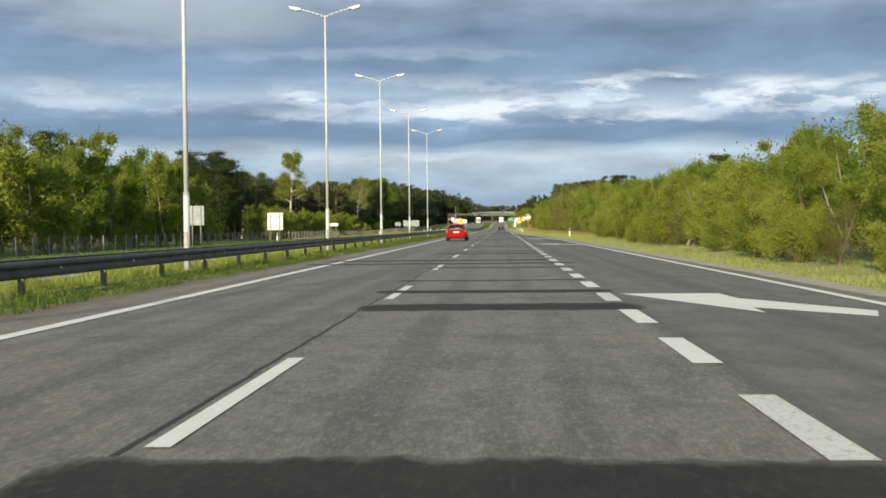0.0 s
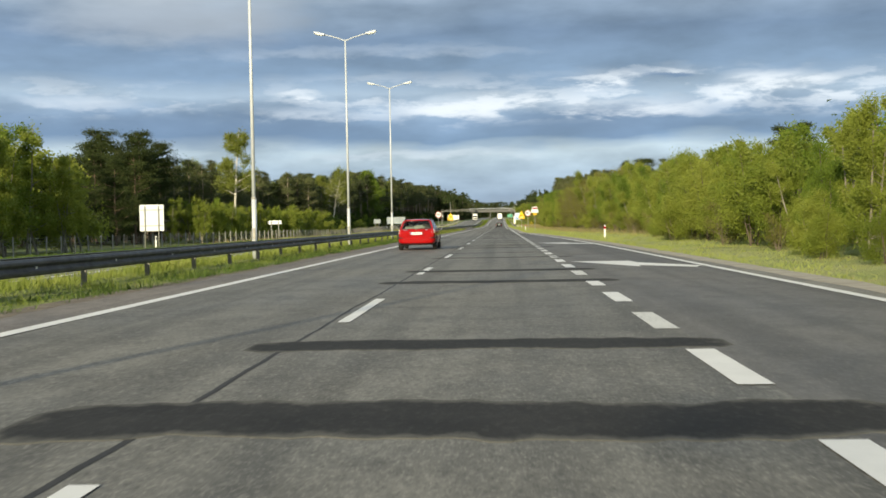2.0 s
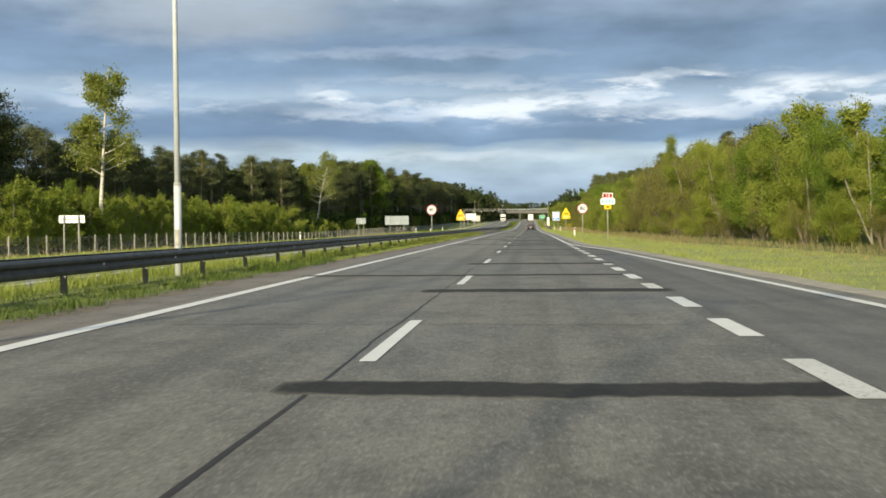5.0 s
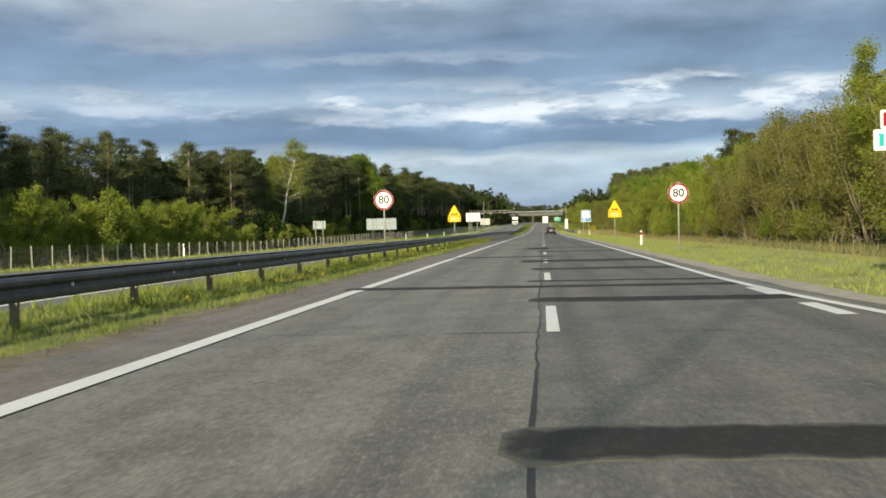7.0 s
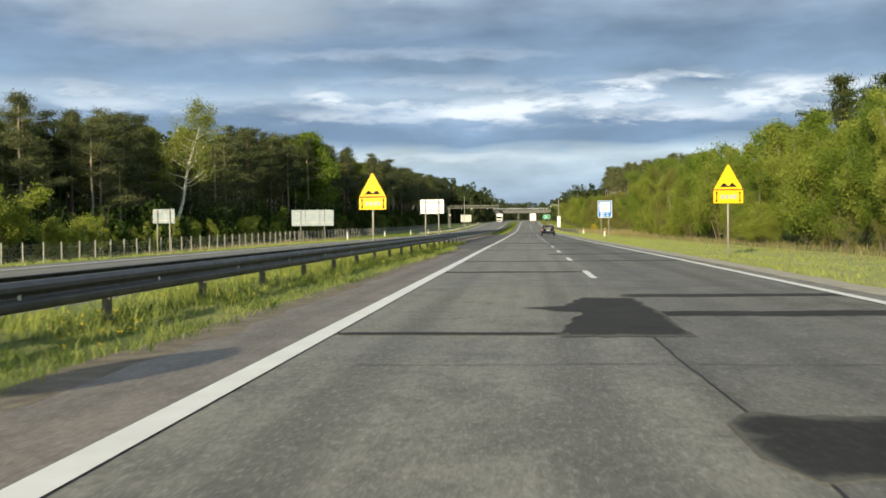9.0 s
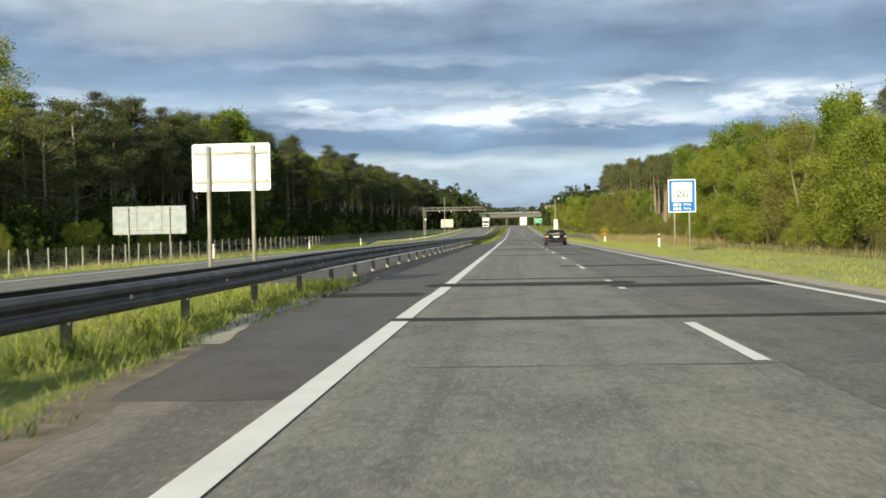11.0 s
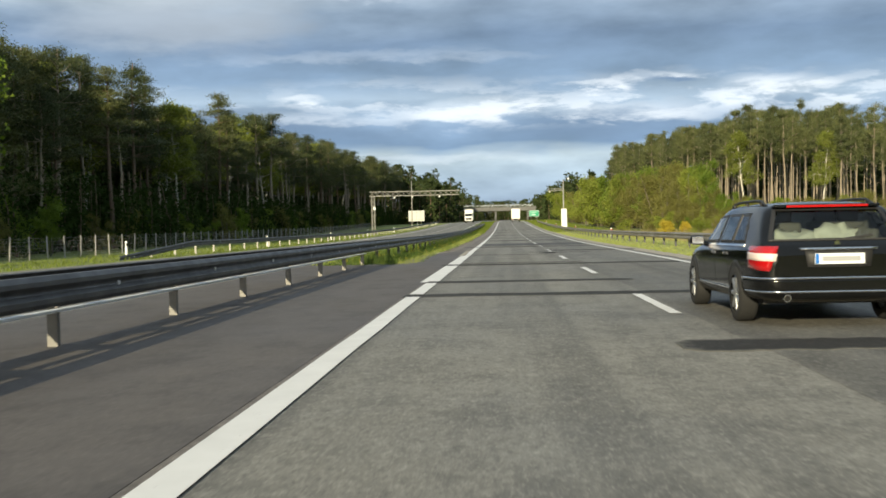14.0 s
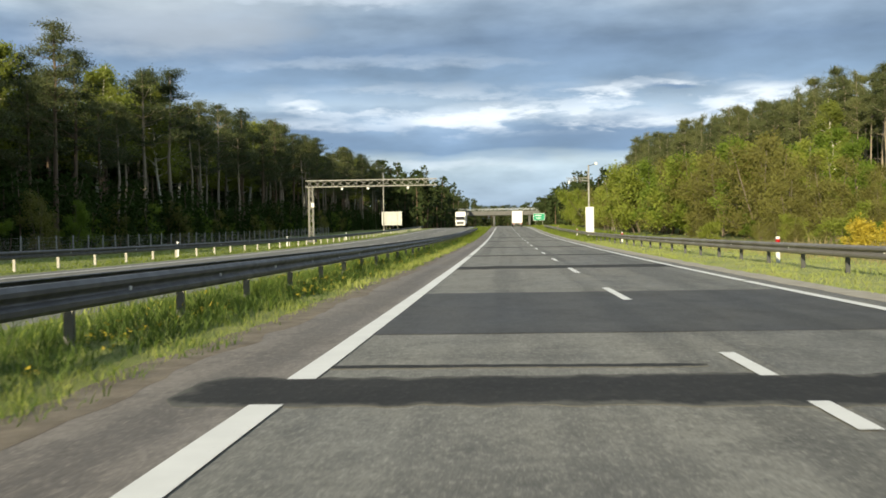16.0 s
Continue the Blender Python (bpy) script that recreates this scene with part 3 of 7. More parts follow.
tagged(road_b, "grey asphalt carriageway of the opposite direction", "road", kind="structure")
crossing = strip("median_crossing", -8.69, lambda y: -3.88, [y for y in FINE if 268.5 <= y <= 358], 0.007, M["crossing"], None, 0.2)
tagged(crossing, "dark asphalt crossover paving in the central reserve", "paving", kind="structure")
# sandy rims where the crossover paving meets the grass
strip("crossing_apron", lambda y: verge_edge(y) + 0.05, -3.88, [y for y in FINE if 250 <= y <= 268.5], 0.007, M["crossing"], crossing)
for ya, yb, fx in ((254.0, 269.0, lambda y: verge_edge(y) + 0.22), (356.5, 374.5, lambda y: -6.2 + max(0, y - 364) * 0.13)):
    strip("gravel_rim", lambda y: fx(y) - 0.45, lambda y: fx(y) + 0.12 * noise.noise((y, 2, 2)), list(np.arange(ya, yb, 0.5)), 0.013, M["sand"], crossing)
strip("crossing_apron", lambda y: -6.1 + max(0, y - 364) * 0.13, -3.88, list(np.arange(358.0, 374.6, 0.5)), 0.007, M["crossing"], crossing)

turf("verge_turf", lambda y: right_edge(y) + 1.0 + 0.2 * noise.noise((y * 0.5, 5, 0)), lambda y: right_edge(y) + 6.8, [y for y in FINE if 0 <= y <= 900], M["turf"], "pale green mown turf of the roadside verge")

for ya, yb in ((-5, 268.5), (358, 480)):
    turf("median_turf", lambda y: verge_edge(y) - 0.03, lambda y: -8.62, [y for y in FINE if ya <= y <= yb], M["meadow"], "rough patchy turf of the central reserve")
turf("outer_turf", lambda y: -19.0, lambda y: -33.5, [y for y in FINE if 140 <= y <= 330 and y == int(y)], M["turf"], "pale rough turf beside the opposite carriageway")
# Darker meadow material; tree shade on the near stretch is put into its colour.
for ya, yb in ((20, 140), (330, 640)):
    turf("outer_turf", lambda y: -19.0, lambda y: -33.5, [y for y in FINE if ya <= y <= yb and y == int(y)], M["meadow"], "turf in a duller green, tree shade on the near stretch put into its colour")

# tar repairs: y, x from, x to, length along the road
REPAIRS_FIRST = [
    (-0.9, -0.3, 3.8, 1.1), (10.15, -0.1, 3.85, 1.2), (14.0, -0.3, 3.8, 0.75), (18.0, -0.3, 3.6, 0.35), (25.5, -0.2, 3.9, 0.5), (29.0, -4.4, 4.1, 0.75),
    (32.3, -4.2, 3.6, 0.95), (41.6, -0.9, 4.2, 1.0), (45.5, -0.4, 3.9, 0.7), (56.6, -0.4, 4.1, 0.8), (61.6, -0.3, 4.1, 0.9),
    (71.6, -0.3, 4.2, 0.4), (77.5, -0.1, 3.3, 0.3), (86.5, -0.4, 4.3, 0.85), (90.4, -0.3, 3.9, 0.6), (93.0, -0.2, 3.8, 0.4),
    (100.1, -0.4, 3.8, 0.7), (106.5, -0.3, 3.7, 0.6), (118.0, -0.4, 3.8, 0.8), (124.0, -3.9, 3.7, 0.6), (131.5, -0.4, 3.8, 0.9)]
REPAIRS_MIDDLE = [
    (140.7, 1.5, 4.6, 0.35), (144.9, -0.1, 4.1, 0.3), (149.8, -0.2, 5.0, 0.8), (161.4, -0.2, 3.9, 1.0), (165.4, -3.95, 3.7, 0.8),
    (167.6, -0.3, 3.6, 0.5), (174.65, -0.3, 3.7, 1.25), (182.2, -0.75, 3.7, 2.3), (188.5, -3.95, 0.3, 1.1), (197.8, -0.2, 3.6, 1.5),
    (203.6, -3.5, -1.2, 0.25), (206.2, 0.2, 3.6, 0.8), (209.9, 0.2, 3.6, 0.7), (219.6, -3.7, -0.2, 0.6), (228.0, -3.6, 3.6, 0.5),
    (237.0, -0.5, 3.6, 0.8), (246.0, -3.8, 1.0, 0.6), (257.0, -3.8, 3.5, 0.5), (266.6, -4.1, 0.4, 1.45), (265.3, -0.03, 3.3, 1.25), (269.4, -3.4, 3.3, 0.35)]
REPAIRS_LAST = [
    (278.8, -0.5, 3.3, 1.0), (297.3, -4.1, 1.6, 0.8), (310.5, -4.1, 3.3, 0.55), (315.5, -4.05, 3.3, 1.3), (319.85, -4.3, 0.35, 1.3),
    (332.4, -0.4, 3.3, 0.8), (340.5, -4.2, 1.1, 0.7), (345.0, -4.0, 0.4, 0.7), (355.5, -4.0, 3.3, 1.0), (357.0, -3.5, 0.2, 0.3),
    (367.4, -3.8, -0.5, 0.35), (374.2, -0.05, 4.0, 1.5), (385.7, -4.4, 3.2, 1.3), (387.1, -3.6, -0.5, 0.15), 
    (413.5, -3.6, 3.5, 2.5), (430.0, -3.8, 3.4, 1.2), (452.0, -3.8, 3.5, 1.5), (480.0, -3.8, 3.5, 1.2), (505.0, -3.6, 3.5, 2.0)]
PATCHES = REPAIRS_FIRST + REPAIRS_MIDDLE + REPAIRS_LAST


def give_core(ob, values):
    """Stores how dense the tar lies at each corner of the mesh."""
    at = ob.data.attributes.new("core", "FLOAT", "POINT")
    at.data.foreach_set("value", values)


def ragged_patch(y, x0, x1, length, seed, parent, lift=0.006):
    """A cross strip of tar with wandering edges, thin along its rim and at both ends."""
    n = max(8, int((x1 - x0) / 0.05))
    v, f, core = [], [], []
    rows = (0.0, 0.14, 0.3, 0.7, 0.86, 1.0)
    k = len(rows) + 2
    long = length * 1.12 + 0.06
    for i in range(n + 1):
        t = i / n
        x = x0 + (x1 - x0) * t
        near_end = min(x - x0, x1 - x)
        fade = min(1.0, near_end / 0.5 + 0.3)
        taper = min(1.0, near_end / 0.35 + 0.55 + 0.2 * noise.noise((y, seed, 2.0)))
        skew = 0.10 * noise.noise((x * 0.35, seed, 0.0))
        a = y + skew + long * taper * (0.5 + 0.13 * noise.noise((x * 0.9, seed, 1.0)) + 0.09 * noise.noise((x * 4, seed, 1.0))) + 0.03 * noise.noise((x * 14, seed, 1.0))
        b = y + skew - long * taper * (0.5 + 0.13 * noise.noise((x * 0.9, seed, 4.0)) + 0.09 * noise.noise((x * 4, seed, 4.0))) - 0.03 * noise.noise((x * 14, seed, 4.0))
        for r in rows:
            p = b + (a - b) * r
            v.append((x, p, rise(p) + lift))
            core.append(fade * (0.0 if r in (0.0, 1.0) else 0.75 if r in (0.14, 0.86) else 1.0) - (0.3 if i in (0, n) else 0.0))
        v += [(x, b - 0.02, rise(b) - 0.004), (x, a + 0.02, rise(a) - 0.004)]
        core += [-0.5, -0.5]
        if i:
            p, q = (i - 1) * k, i * k
            for j in range(len(rows) - 1):
                f.append((p + j, q + j, q + j + 1, p + j + 1))
            f += [(p + k - 2, q + k - 2, q, p), (p + k - 3, q + k - 3, q + k - 1, p + k - 1)]
    ob = mesh_object("tar_patch", v, f, M["patch"], parent)
    give_core(ob, core)
    return ob


for i, (y, x0, x1, ln) in enumerate(PATCHES):
    ragged_patch(y, x0 - 0.15, x1 + 0.15, ln, i * 3.1, road, 0.0055 + 0.0009 * (i % 4))
ragged_patch(263.1, -6.15, -3.92, 1.35, 211.0, crossing, 0.011)


def blob_patch(pts, seed, parent):
    """A patch of free outline, its edge roughened."""
    out = []
    n = len(pts)
    for i in range(n):
        a, b = Vector(pts[i]), Vector(pts[(i + 1) % n])
        for s in range(8):
            p = a.lerp(b, s / 8)
            out.append((p.x + 0.10 * noise.noise((p.x * 3, p.y * 3, seed)), p.y + 0.16 * noise.noise((p.x * 3, p.y * 3, seed + 5)), 0.007))
    n = len(out)
    mid = Vector((sum(p[0] for p in out) / n, sum(p[1] for p in out) / n, 0.007))
    inner = [tuple(Vector(p).lerp(mid, 0.16)) for p in out]
    faces = [(i, (i + 1) % n, n + (i + 1) % n, n + i) for i in range(n)] + [tuple(range(n, 2 * n))]
    ob = mesh_object("tar_patch", out + inner, faces, M["patch"], parent)
    give_core(ob, [0.0] * n + [1.0] * n)


blob_patch([(-1.15, 371.3), (-0.3, 371.1), (0.1, 370.7), (1.7, 370.5), (1.7, 370.0), (0.1, 369.9), (0.1, 368.2), (-0.38, 368.4), (-0.42, 369.2), (-0.45, 370.1), (-0.95, 370.85)], 8.0, road)
blob_patch([(-1.2, 203.2), (0.25, 203.3), (0.3, 206), (0.2, 209.3), (-0.6, 209.6), (-1.0, 207.6), (-1.6, 207.4), (-0.8, 206.5)], 3.0, road)

# lengthwise sealed joint beside the centre marks
v, f = [], []
for i, y in enumerate(np.arange(-20, 206, 0.4)):
    x = joint_x(y)
    w = float(np.interp(y, [-20, 80, 140, 206], [0.024, 0.019, 0.010, 0.009])) + 0.016 * max(0.0, noise.noise((y * 0.13, 2, 9)) + 0.1)
    v += [(x - w, y, 0.0045), (x + w, y, 0.0045)]
    if i:
        f.append((2 * i - 2, 2 * i - 1, 2 * i + 1, 2 * i))
mesh_object("sealed_joint", v, f, M["seal"], road)


# narrow cross cracks over the lanes, sealed and worn
crack_rng = np.random.default_rng(31)
for y in [6.0, 30.6, 36.5, 50.2, 66.8, 81.0, 96.4, 111.5, 128.0, 137.6, 156.0, 171.2, 185.5, 201.0, 214.0, 232.5, 241.5, 251.8, 261.5, 276.3, 288.0, 304.0, 325.5, 349.5, 362.0, 379.5]:
    x0, x1 = -3.5 + crack_rng.uniform(0, 0.6), crack_rng.choice([0.0, 3.3, 3.5])
    v, f = [], []
    for i, x in enumerate(np.arange(x0, x1, 0.12)):
        yy = y + 0.10 * noise.noise((x * 0.6, y, 0)) + 0.03 * noise.noise((x * 4, y, 2))
        w = 0.006 + 0.022 * max(0.0, noise.noise((x * 0.9, y, 5)) + 0.15)
        v += [(x, yy - w, 0.0042), (x, yy + w, 0.0042)]
        if i:
            f.append((2 * i - 2, 2 * i, 2 * i + 1, 2 * i - 1))
    mesh_object("cross_crack", v, f, M["seal"], road)


def free_spans(a, b, x):
    """The parts of the length a to b at x that no tar repair covers."""
    spans = [(a, b)]
    for y, x0, x1, ln in PATCHES:
        if x0 < x - 0.02 and x1 > x + 0.02 :
            lo, hi = y - ln * 0.5, y + ln * 0.5
            nxt = []
            for s, e in spans:
                if hi <= s or lo >= e:
                    nxt.append((s, e))
                else:
                    if lo > s:
                        nxt.append((s, lo))
                    if hi < e:
                        nxt.append((hi, e))
            spans = nxt
    return [(s, e) for s, e in spans if e - s > 0.15]


def mark(name, x, w, a, b, material, parent, fx=None, step=2.0, lift=0.010):
    """A painted stripe with slightly uneven ends, lying on the road."""
    ys = list(np.arange(a, b, step)) + [b]
    v, f = [], []
    for i, y in enumerate(ys):
        c = fx(y) if fx else x
        j = 0.01 * noise.noise((y * 3, c, 2))
        z = rise(y) + lift
        v += [(c - w / 2 + j, y + 0.02 * noise.noise((y, 1, 5)), z), (c + w / 2 + j, y, z)]
        if i:
            f.append((2 * i - 2, 2 * i - 1, 2 * i + 1, 2 * i))
    return mesh_object(name, v, f, material, parent)


for k in range(-2, 60):
    a = 12 * k
    for s, e in free_spans(a, a + 4.0, 0.0):
        if not (203.0 < (s + e) / 2 < 209.5):
            mark("lane_dash", 0.0, 0.15, s, e, M["paint"], road)
for k in range(-5, 42):
    start = float(np.interp(k, [-5, 0, 3, 6, 11, 16, 19, 37, 42], [-20.2, -0.3, 11.2, 22.75, 42.8, 62.6, 74.35, 145.8, 165.8]))
    for s, e in free_spans(start, start + 2.1, 3.68):
        mark("wide_dash", 3.68, 0.26, s, e, M["paint"] if k % 3 else M["paint_old"], road)
for s, e in free_spans(-60, 640, -3.75):
    mark("edge_line", -3.75, 0.24, s, e, M["paint"], road, lambda y: -3.75 + (0.05 if 262 < y < 372 else 0.0), lift=0.0115)
mark("edge_line", 0, 0.22, 640, 1300, M["paint"], road, lambda y: -3.75, 20, 0.016)
for s, e in [(-60, 205.4), (205.6, 296), (296.3, 402), (402.2, 640), (640, 1300)]:
    mark("edge_line", 0, 0.20, s, e, M["paint"], road, right_edge, 2.0, 0.014)
for x in (-17.6, -9.6):
    mark("edge_line", x, 0.22, -60, 1300, M["paint"], road_b, None, 5.0, 0.004)
for k in range(-3, 70):
    mark("lane_dash", -13.6, 0.15, 12 * k, 12 * k + 4, M["paint"], road_b, None, 2.0, 0.004)
mark("edge_line", 0, 0.15, 345, 355.0, M["paint"], road, lambda y: -3.885, lift=0.0112)
mark("edge_line", 0, 0.15, 356.1, 366.4, M["paint"], road, lambda y: -3.885, lift=0.0112)
# worn ghost of an older edge line at the end of the crossover
mark("ghost_line", -3.98, 0.2, 366.3, 376.2, M["sand"], road, lambda y: -3.955 + 0.03 * noise.noise((y * 0.4, 1, 1)), 1.0, 0.011)

ARROW = [(3.95, 0.0), (5.65, -0.1), (5.70, -1.35), (7.0, -4.0), (6.7, -4.9), (5.50, -3.3), (5.45, -4.2)]
for tip in (13.0, 66.6, 96.3):
    v = [(x, tip + y, 0.012) for x, y in ARROW]
    mesh_object("merge_arrow", v, [tuple(range(len(v)))], M["paint"], road)

# ---------------------------------------------------------------- grass


def blades(name, material, rng, n, px, py, pz, hmin, hmax, wid, size):
    """n bent blades: each a thin two-piece strip, taller in the middle of a tuft."""
    ang = rng.uniform(0, 2 * np.pi, n)
    h = rng.uniform(hmin, hmax, n) * size
    lean = rng.uniform(0.15, 0.9, n) * h
    la = rng.uniform(0, 2 * np.pi, n)
    w = wid * rng.uniform(0.6, 1.3, n)
    c, s = np.cos(ang) * w / 2, np.sin(ang) * w / 2
    lx, ly = np.cos(la) * lean, np.sin(la) * lean
    V = np.empty((n, 5, 3))
    V[:, 0] = np.stack([px - c, py - s, pz], 1)
    V[:, 1] = np.stack([px + c, py + s, pz], 1)
    V[:, 2] = np.stack([px + c * 0.8 + lx * 0.35, py + s * 0.8 + ly * 0.35, pz + h * 0.6], 1)
    V[:, 3] = np.stack([px - c * 0.8 + lx * 0.35, py - s * 0.8 + ly * 0.35, pz + h * 0.6], 1)
    V[:, 4] = np.stack([px + lx, py + ly, pz + h], 1)
    me = bpy.data.meshes.new(name)
    me.vertices.add(n * 5)
    me.vertices.foreach_set("co", V.reshape(-1))
    b = (np.arange(n) * 5)[:, None]
    quads = b + np.array([[0, 1, 2, 3]])
    tris = b + np.array([[3, 2, 4]])
    loops = np.concatenate([quads, tris], 1).reshape(-1)
    me.loops.add(len(loops))
    me.loops.foreach_set("vertex_index", loops)
    me.polygons.add(2 * n)
    starts = (np.arange(n) * 7)[:, None] + np.array([[0, 4]])
    me.polygons.foreach_set("loop_start", starts.reshape(-1))
    me.update(calc_edges=True)
    me.materials.append(material)
    return new(name, me)


def grass_band(name, material, seed, dens, ya, yb, fxa, fxb, hmin, hmax, wid, label, clump=0.55, skip=None):
    rng = np.random.default_rng(seed)
    n = int(dens * (yb - ya) * abs(fxb((ya + yb) / 2) - fxa((ya + yb) / 2)))
    y = rng.uniform(ya, yb, n)
    u = rng.uniform(0, 1, n)
    A, B = np.array([fxa(t) for t in y]), np.array([fxb(t) for t in y])
    x = A + (B - A) * u
    keep = np.array([noise.noise((a * 0.8, b * 0.5, seed * 1.0)) + 0.5 * noise.noise((a * 2.6, b * 2.1, seed * 2.0)) > -clump for a, b in zip(x, y)])
    if skip:
        keep &= ~((y > skip[0]) & (y < skip[1]))
    x, y = x[keep], y[keep]
    z = np.array([ground_height(a, b) for a, b in zip(x, y)]) - 0.01
    size = np.array([min(1.5, max(0.3, 0.9 + 0.7 * noise.noise((a * 0.7, b * 0.45, 4.0)) + 0.6 * noise.noise((a * 2.2, b * 1.8, 9.0)))) for a, b in zip(x, y)])
    ob = blades(name, material, rng, len(x), x, y, z, hmin, hmax, wid, size)
    tagged(ob, label, "grass", kind="stuff")


SKIP = (268.8, 357.0)
grass_band("median_grass", M["grass_weed"], 1, 210, -5, 135, lambda y: verge_edge(y) - 0.02, lambda y: -6.1, 0.07, 0.24, 0.016, "low dark weeds along the edge of the central reserve", 0.25)
grass_band("median_grass", M["grass_lit"], 2, 170, -5, 135, lambda y: -5.6, lambda y: -8.6, 0.06, 0.22, 0.014, "lush spring grass below the guard rail", 0.7)
grass_band("median_grass", M["grass_lit"], 22, 110, -5, 135, lambda y: -7.35, lambda y: -8.62, 0.18, 0.40, 0.022, "tall yellow-green grass behind the guard rail", 0.75)
grass_band("median_grass", M["grass_lit"], 11, 420, 135, 400, lambda y: verge_edge(y) - 0.14, lambda y: -7.2, 0.05, 0.20, 0.009, "yellow-green grass in the central reserve", 0.45, SKIP)
grass_band("median_grass", M["grass_lit"], 15, 70, 400, 470, lambda y: verge_edge(y) - 0.10, lambda y: -7.2, 0.08, 0.25, 0.03, "yellow-green grass in the central reserve further on", 0.6)
grass_band("median_grass", M["grass_weed"], 12, 120, 135, 470, lambda y: verge_edge(y) + 0.02, lambda y: -7.0, 0.04, 0.20, 0.016, "dark low weeds in the central reserve", -0.05, SKIP)
grass_band("median_grass", M["grass_lit"], 13, 30, 135, 470, lambda y: -7.3, lambda y: -8.6, 0.12, 0.30, 0.03, "grass behind the guard rail", 0.6, SKIP)
grass_band("median_grass", M["grass_lit"], 14, 110, 135, 269, lambda y: -5.9, lambda y: -8.0, 0.14, 0.34, 0.013, "tall grass growing up under the guard rail", 0.25)
grass_band("median_grass", M["grass_weed"], 18, 190, 357, 470, lambda y: -5.75, lambda y: -8.2, 0.10, 0.36, 0.015, "tall dark weeds growing up under the guard rail", 0.45)
grass_band("median_grass", M["grass_weed"], 17, 60, 135, 470, lambda y: -5.6, lambda y: -7.6, 0.10, 0.30, 0.016, "dark tufts in the central reserve", -0.1, SKIP)
grass_band("median_grass", M["grass_dry"], 3, 8, -5, 470, lambda y: verge_edge(y) - 0.05, lambda y: -8.4, 0.04, 0.20, 0.008, "dry grass stalks in the central reserve", 0.2, SKIP)
grass_band("median_grass", M["grass"], 4, 9, 470, 640, lambda y: -5.0, lambda y: -8.5, 0.2, 0.5, 0.09, "grass in the far central reserve", 0.8)
grass_band("verge_grass", M["grass_verge"], 5, 80, 0, 470, lambda y: right_edge(y) + 1.15, lambda y: right_edge(y) + 6.6, 0.05, 0.17, 0.024, "mown spring grass on the roadside verge", 0.55)
grass_band("verge_grass", M["grass_dry"], 6, 13, 0, 470, lambda y: right_edge(y) + 5.0, lambda y: right_edge(y) + 9.5, 0.12, 0.45, 0.018, "dry stalks along the roadside verge", 0.3)
grass_band("verge_grass", M["grass_dry"], 19, 7, 318, 440, lambda y: right_edge(y) + 6.0, lambda y: right_edge(y) + 16.0, 0.2, 0.7, 0.035, "tall dry grass and brush behind the verge", 0.25)
grass_band("verge_grass", M["grass_dry"], 16, 4, 0, 470, lambda y: right_edge(y) + 1.1, lambda y: right_edge(y) + 5.0, 0.05, 0.16, 0.02, "dry grass among the mown verge", 0.1)
grass_band("verge_grass", M["grass"], 7, 5, 470, 700, lambda y: right_edge(y) + 1.0, lambda y: right_edge(y) + 9.0, 0.2, 0.5, 0.12, "grass on the far roadside verge", 0.8)
grass_band("outer_grass", M["grass"], 20, 14, 330, 560, lambda y: -19.2, lambda y: -33.0, 0.05, 0.20, 0.05, "dull green grass below the wood", 0.5)
# Weed-dark blades here stand in for the shade of the trees.
grass_band("outer_grass", M["grass_weed"], 21, 14, 20, 140, lambda y: -19.2, lambda y: -33.0, 0.05, 0.20, 0.05, "grass below the trees, their shade put into its dark colour", 0.5)
grass_band("outer_grass", M["grass_verge"], 8, 12, 140, 330, lambda y: -19.2, lambda y: -33.0, 0.05, 0.20, 0.05, "grass between the opposite carriageway and the fence", 0.5)
grass_band("outer_grass", M["grass_dry"], 9, 5.0, 140, 350, lambda y: -25, lambda y: -36.0, 0.15, 0.5, 0.04, "dry grass along the fence", 0.1)


def flower_heads(name, seed, n, ya, yb, xa, xb, label):
    """Small yellow flower heads in drifts above the grass."""
    rng = np.random.default_rng(seed)
    x, y = rng.uniform(xa, xb, n), rng.uniform(ya, yb, n)
    keep = np.array([noise.noise((p * 0.9, q * 0.35, 3.0)) > 0.12 and not SKIP[0] < q < SKIP[1] for p, q in zip(x, y)])
    x, y = x[keep], y[keep]
    z = np.array([ground_height(p, q) for p, q in zip(x, y)]) + rng.uniform(0.12, 0.26, len(x))
    V, F = leaf_arrays(rng, np.stack([x, y, z], 1), 4, 0.018, 0.022)
    tagged(new(name, leaf_mesh(name, V, F, M["blossom"])), label, "flowers", kind="stuff")



# ---------------------------------------------------------------- trees


class Soup:
    """Vertices and faces gathered for one mesh."""

    def __init__(self):
        self.v, self.f = [], []

    def tube(self, pts, radii, sides=6):
        base = len(self.v)
        n = len(pts)
        for i, (p, r) in enumerate(zip(pts, radii)):
            p = Vector(p)
            d = (Vector(pts[min(i + 1, n - 1)]) - Vector(pts[max(i - 1, 0)])).normalized()
            a = d.orthogonal().normalized()
            b = d.cross(a)
            for k in range(sides):
                t = 2 * math.pi * k / sides
                self.v.append(tuple(p + a * (math.cos(t) * r) + b * (math.sin(t) * r)))
        for i in range(n - 1):
            for k in range(sides):
                k2 = (k + 1) % sides
                self.f.append((base + i * sides + k, base + i * sides + k2, base + (i + 1) * sides + k2, base + (i + 1) * sides + k))
        self.f.append(tuple(base + (n - 1) * sides + k for k in range(sides)))

    def mesh(self, name, material, smooth=True):
        me = bpy.data.meshes.new(name)
        me.from_pydata(self.v, [], self.f)
        if smooth:
            me.polygons.foreach_set("use_smooth", [True] * len(me.polygons))
        me.materials.append(material)
        return me


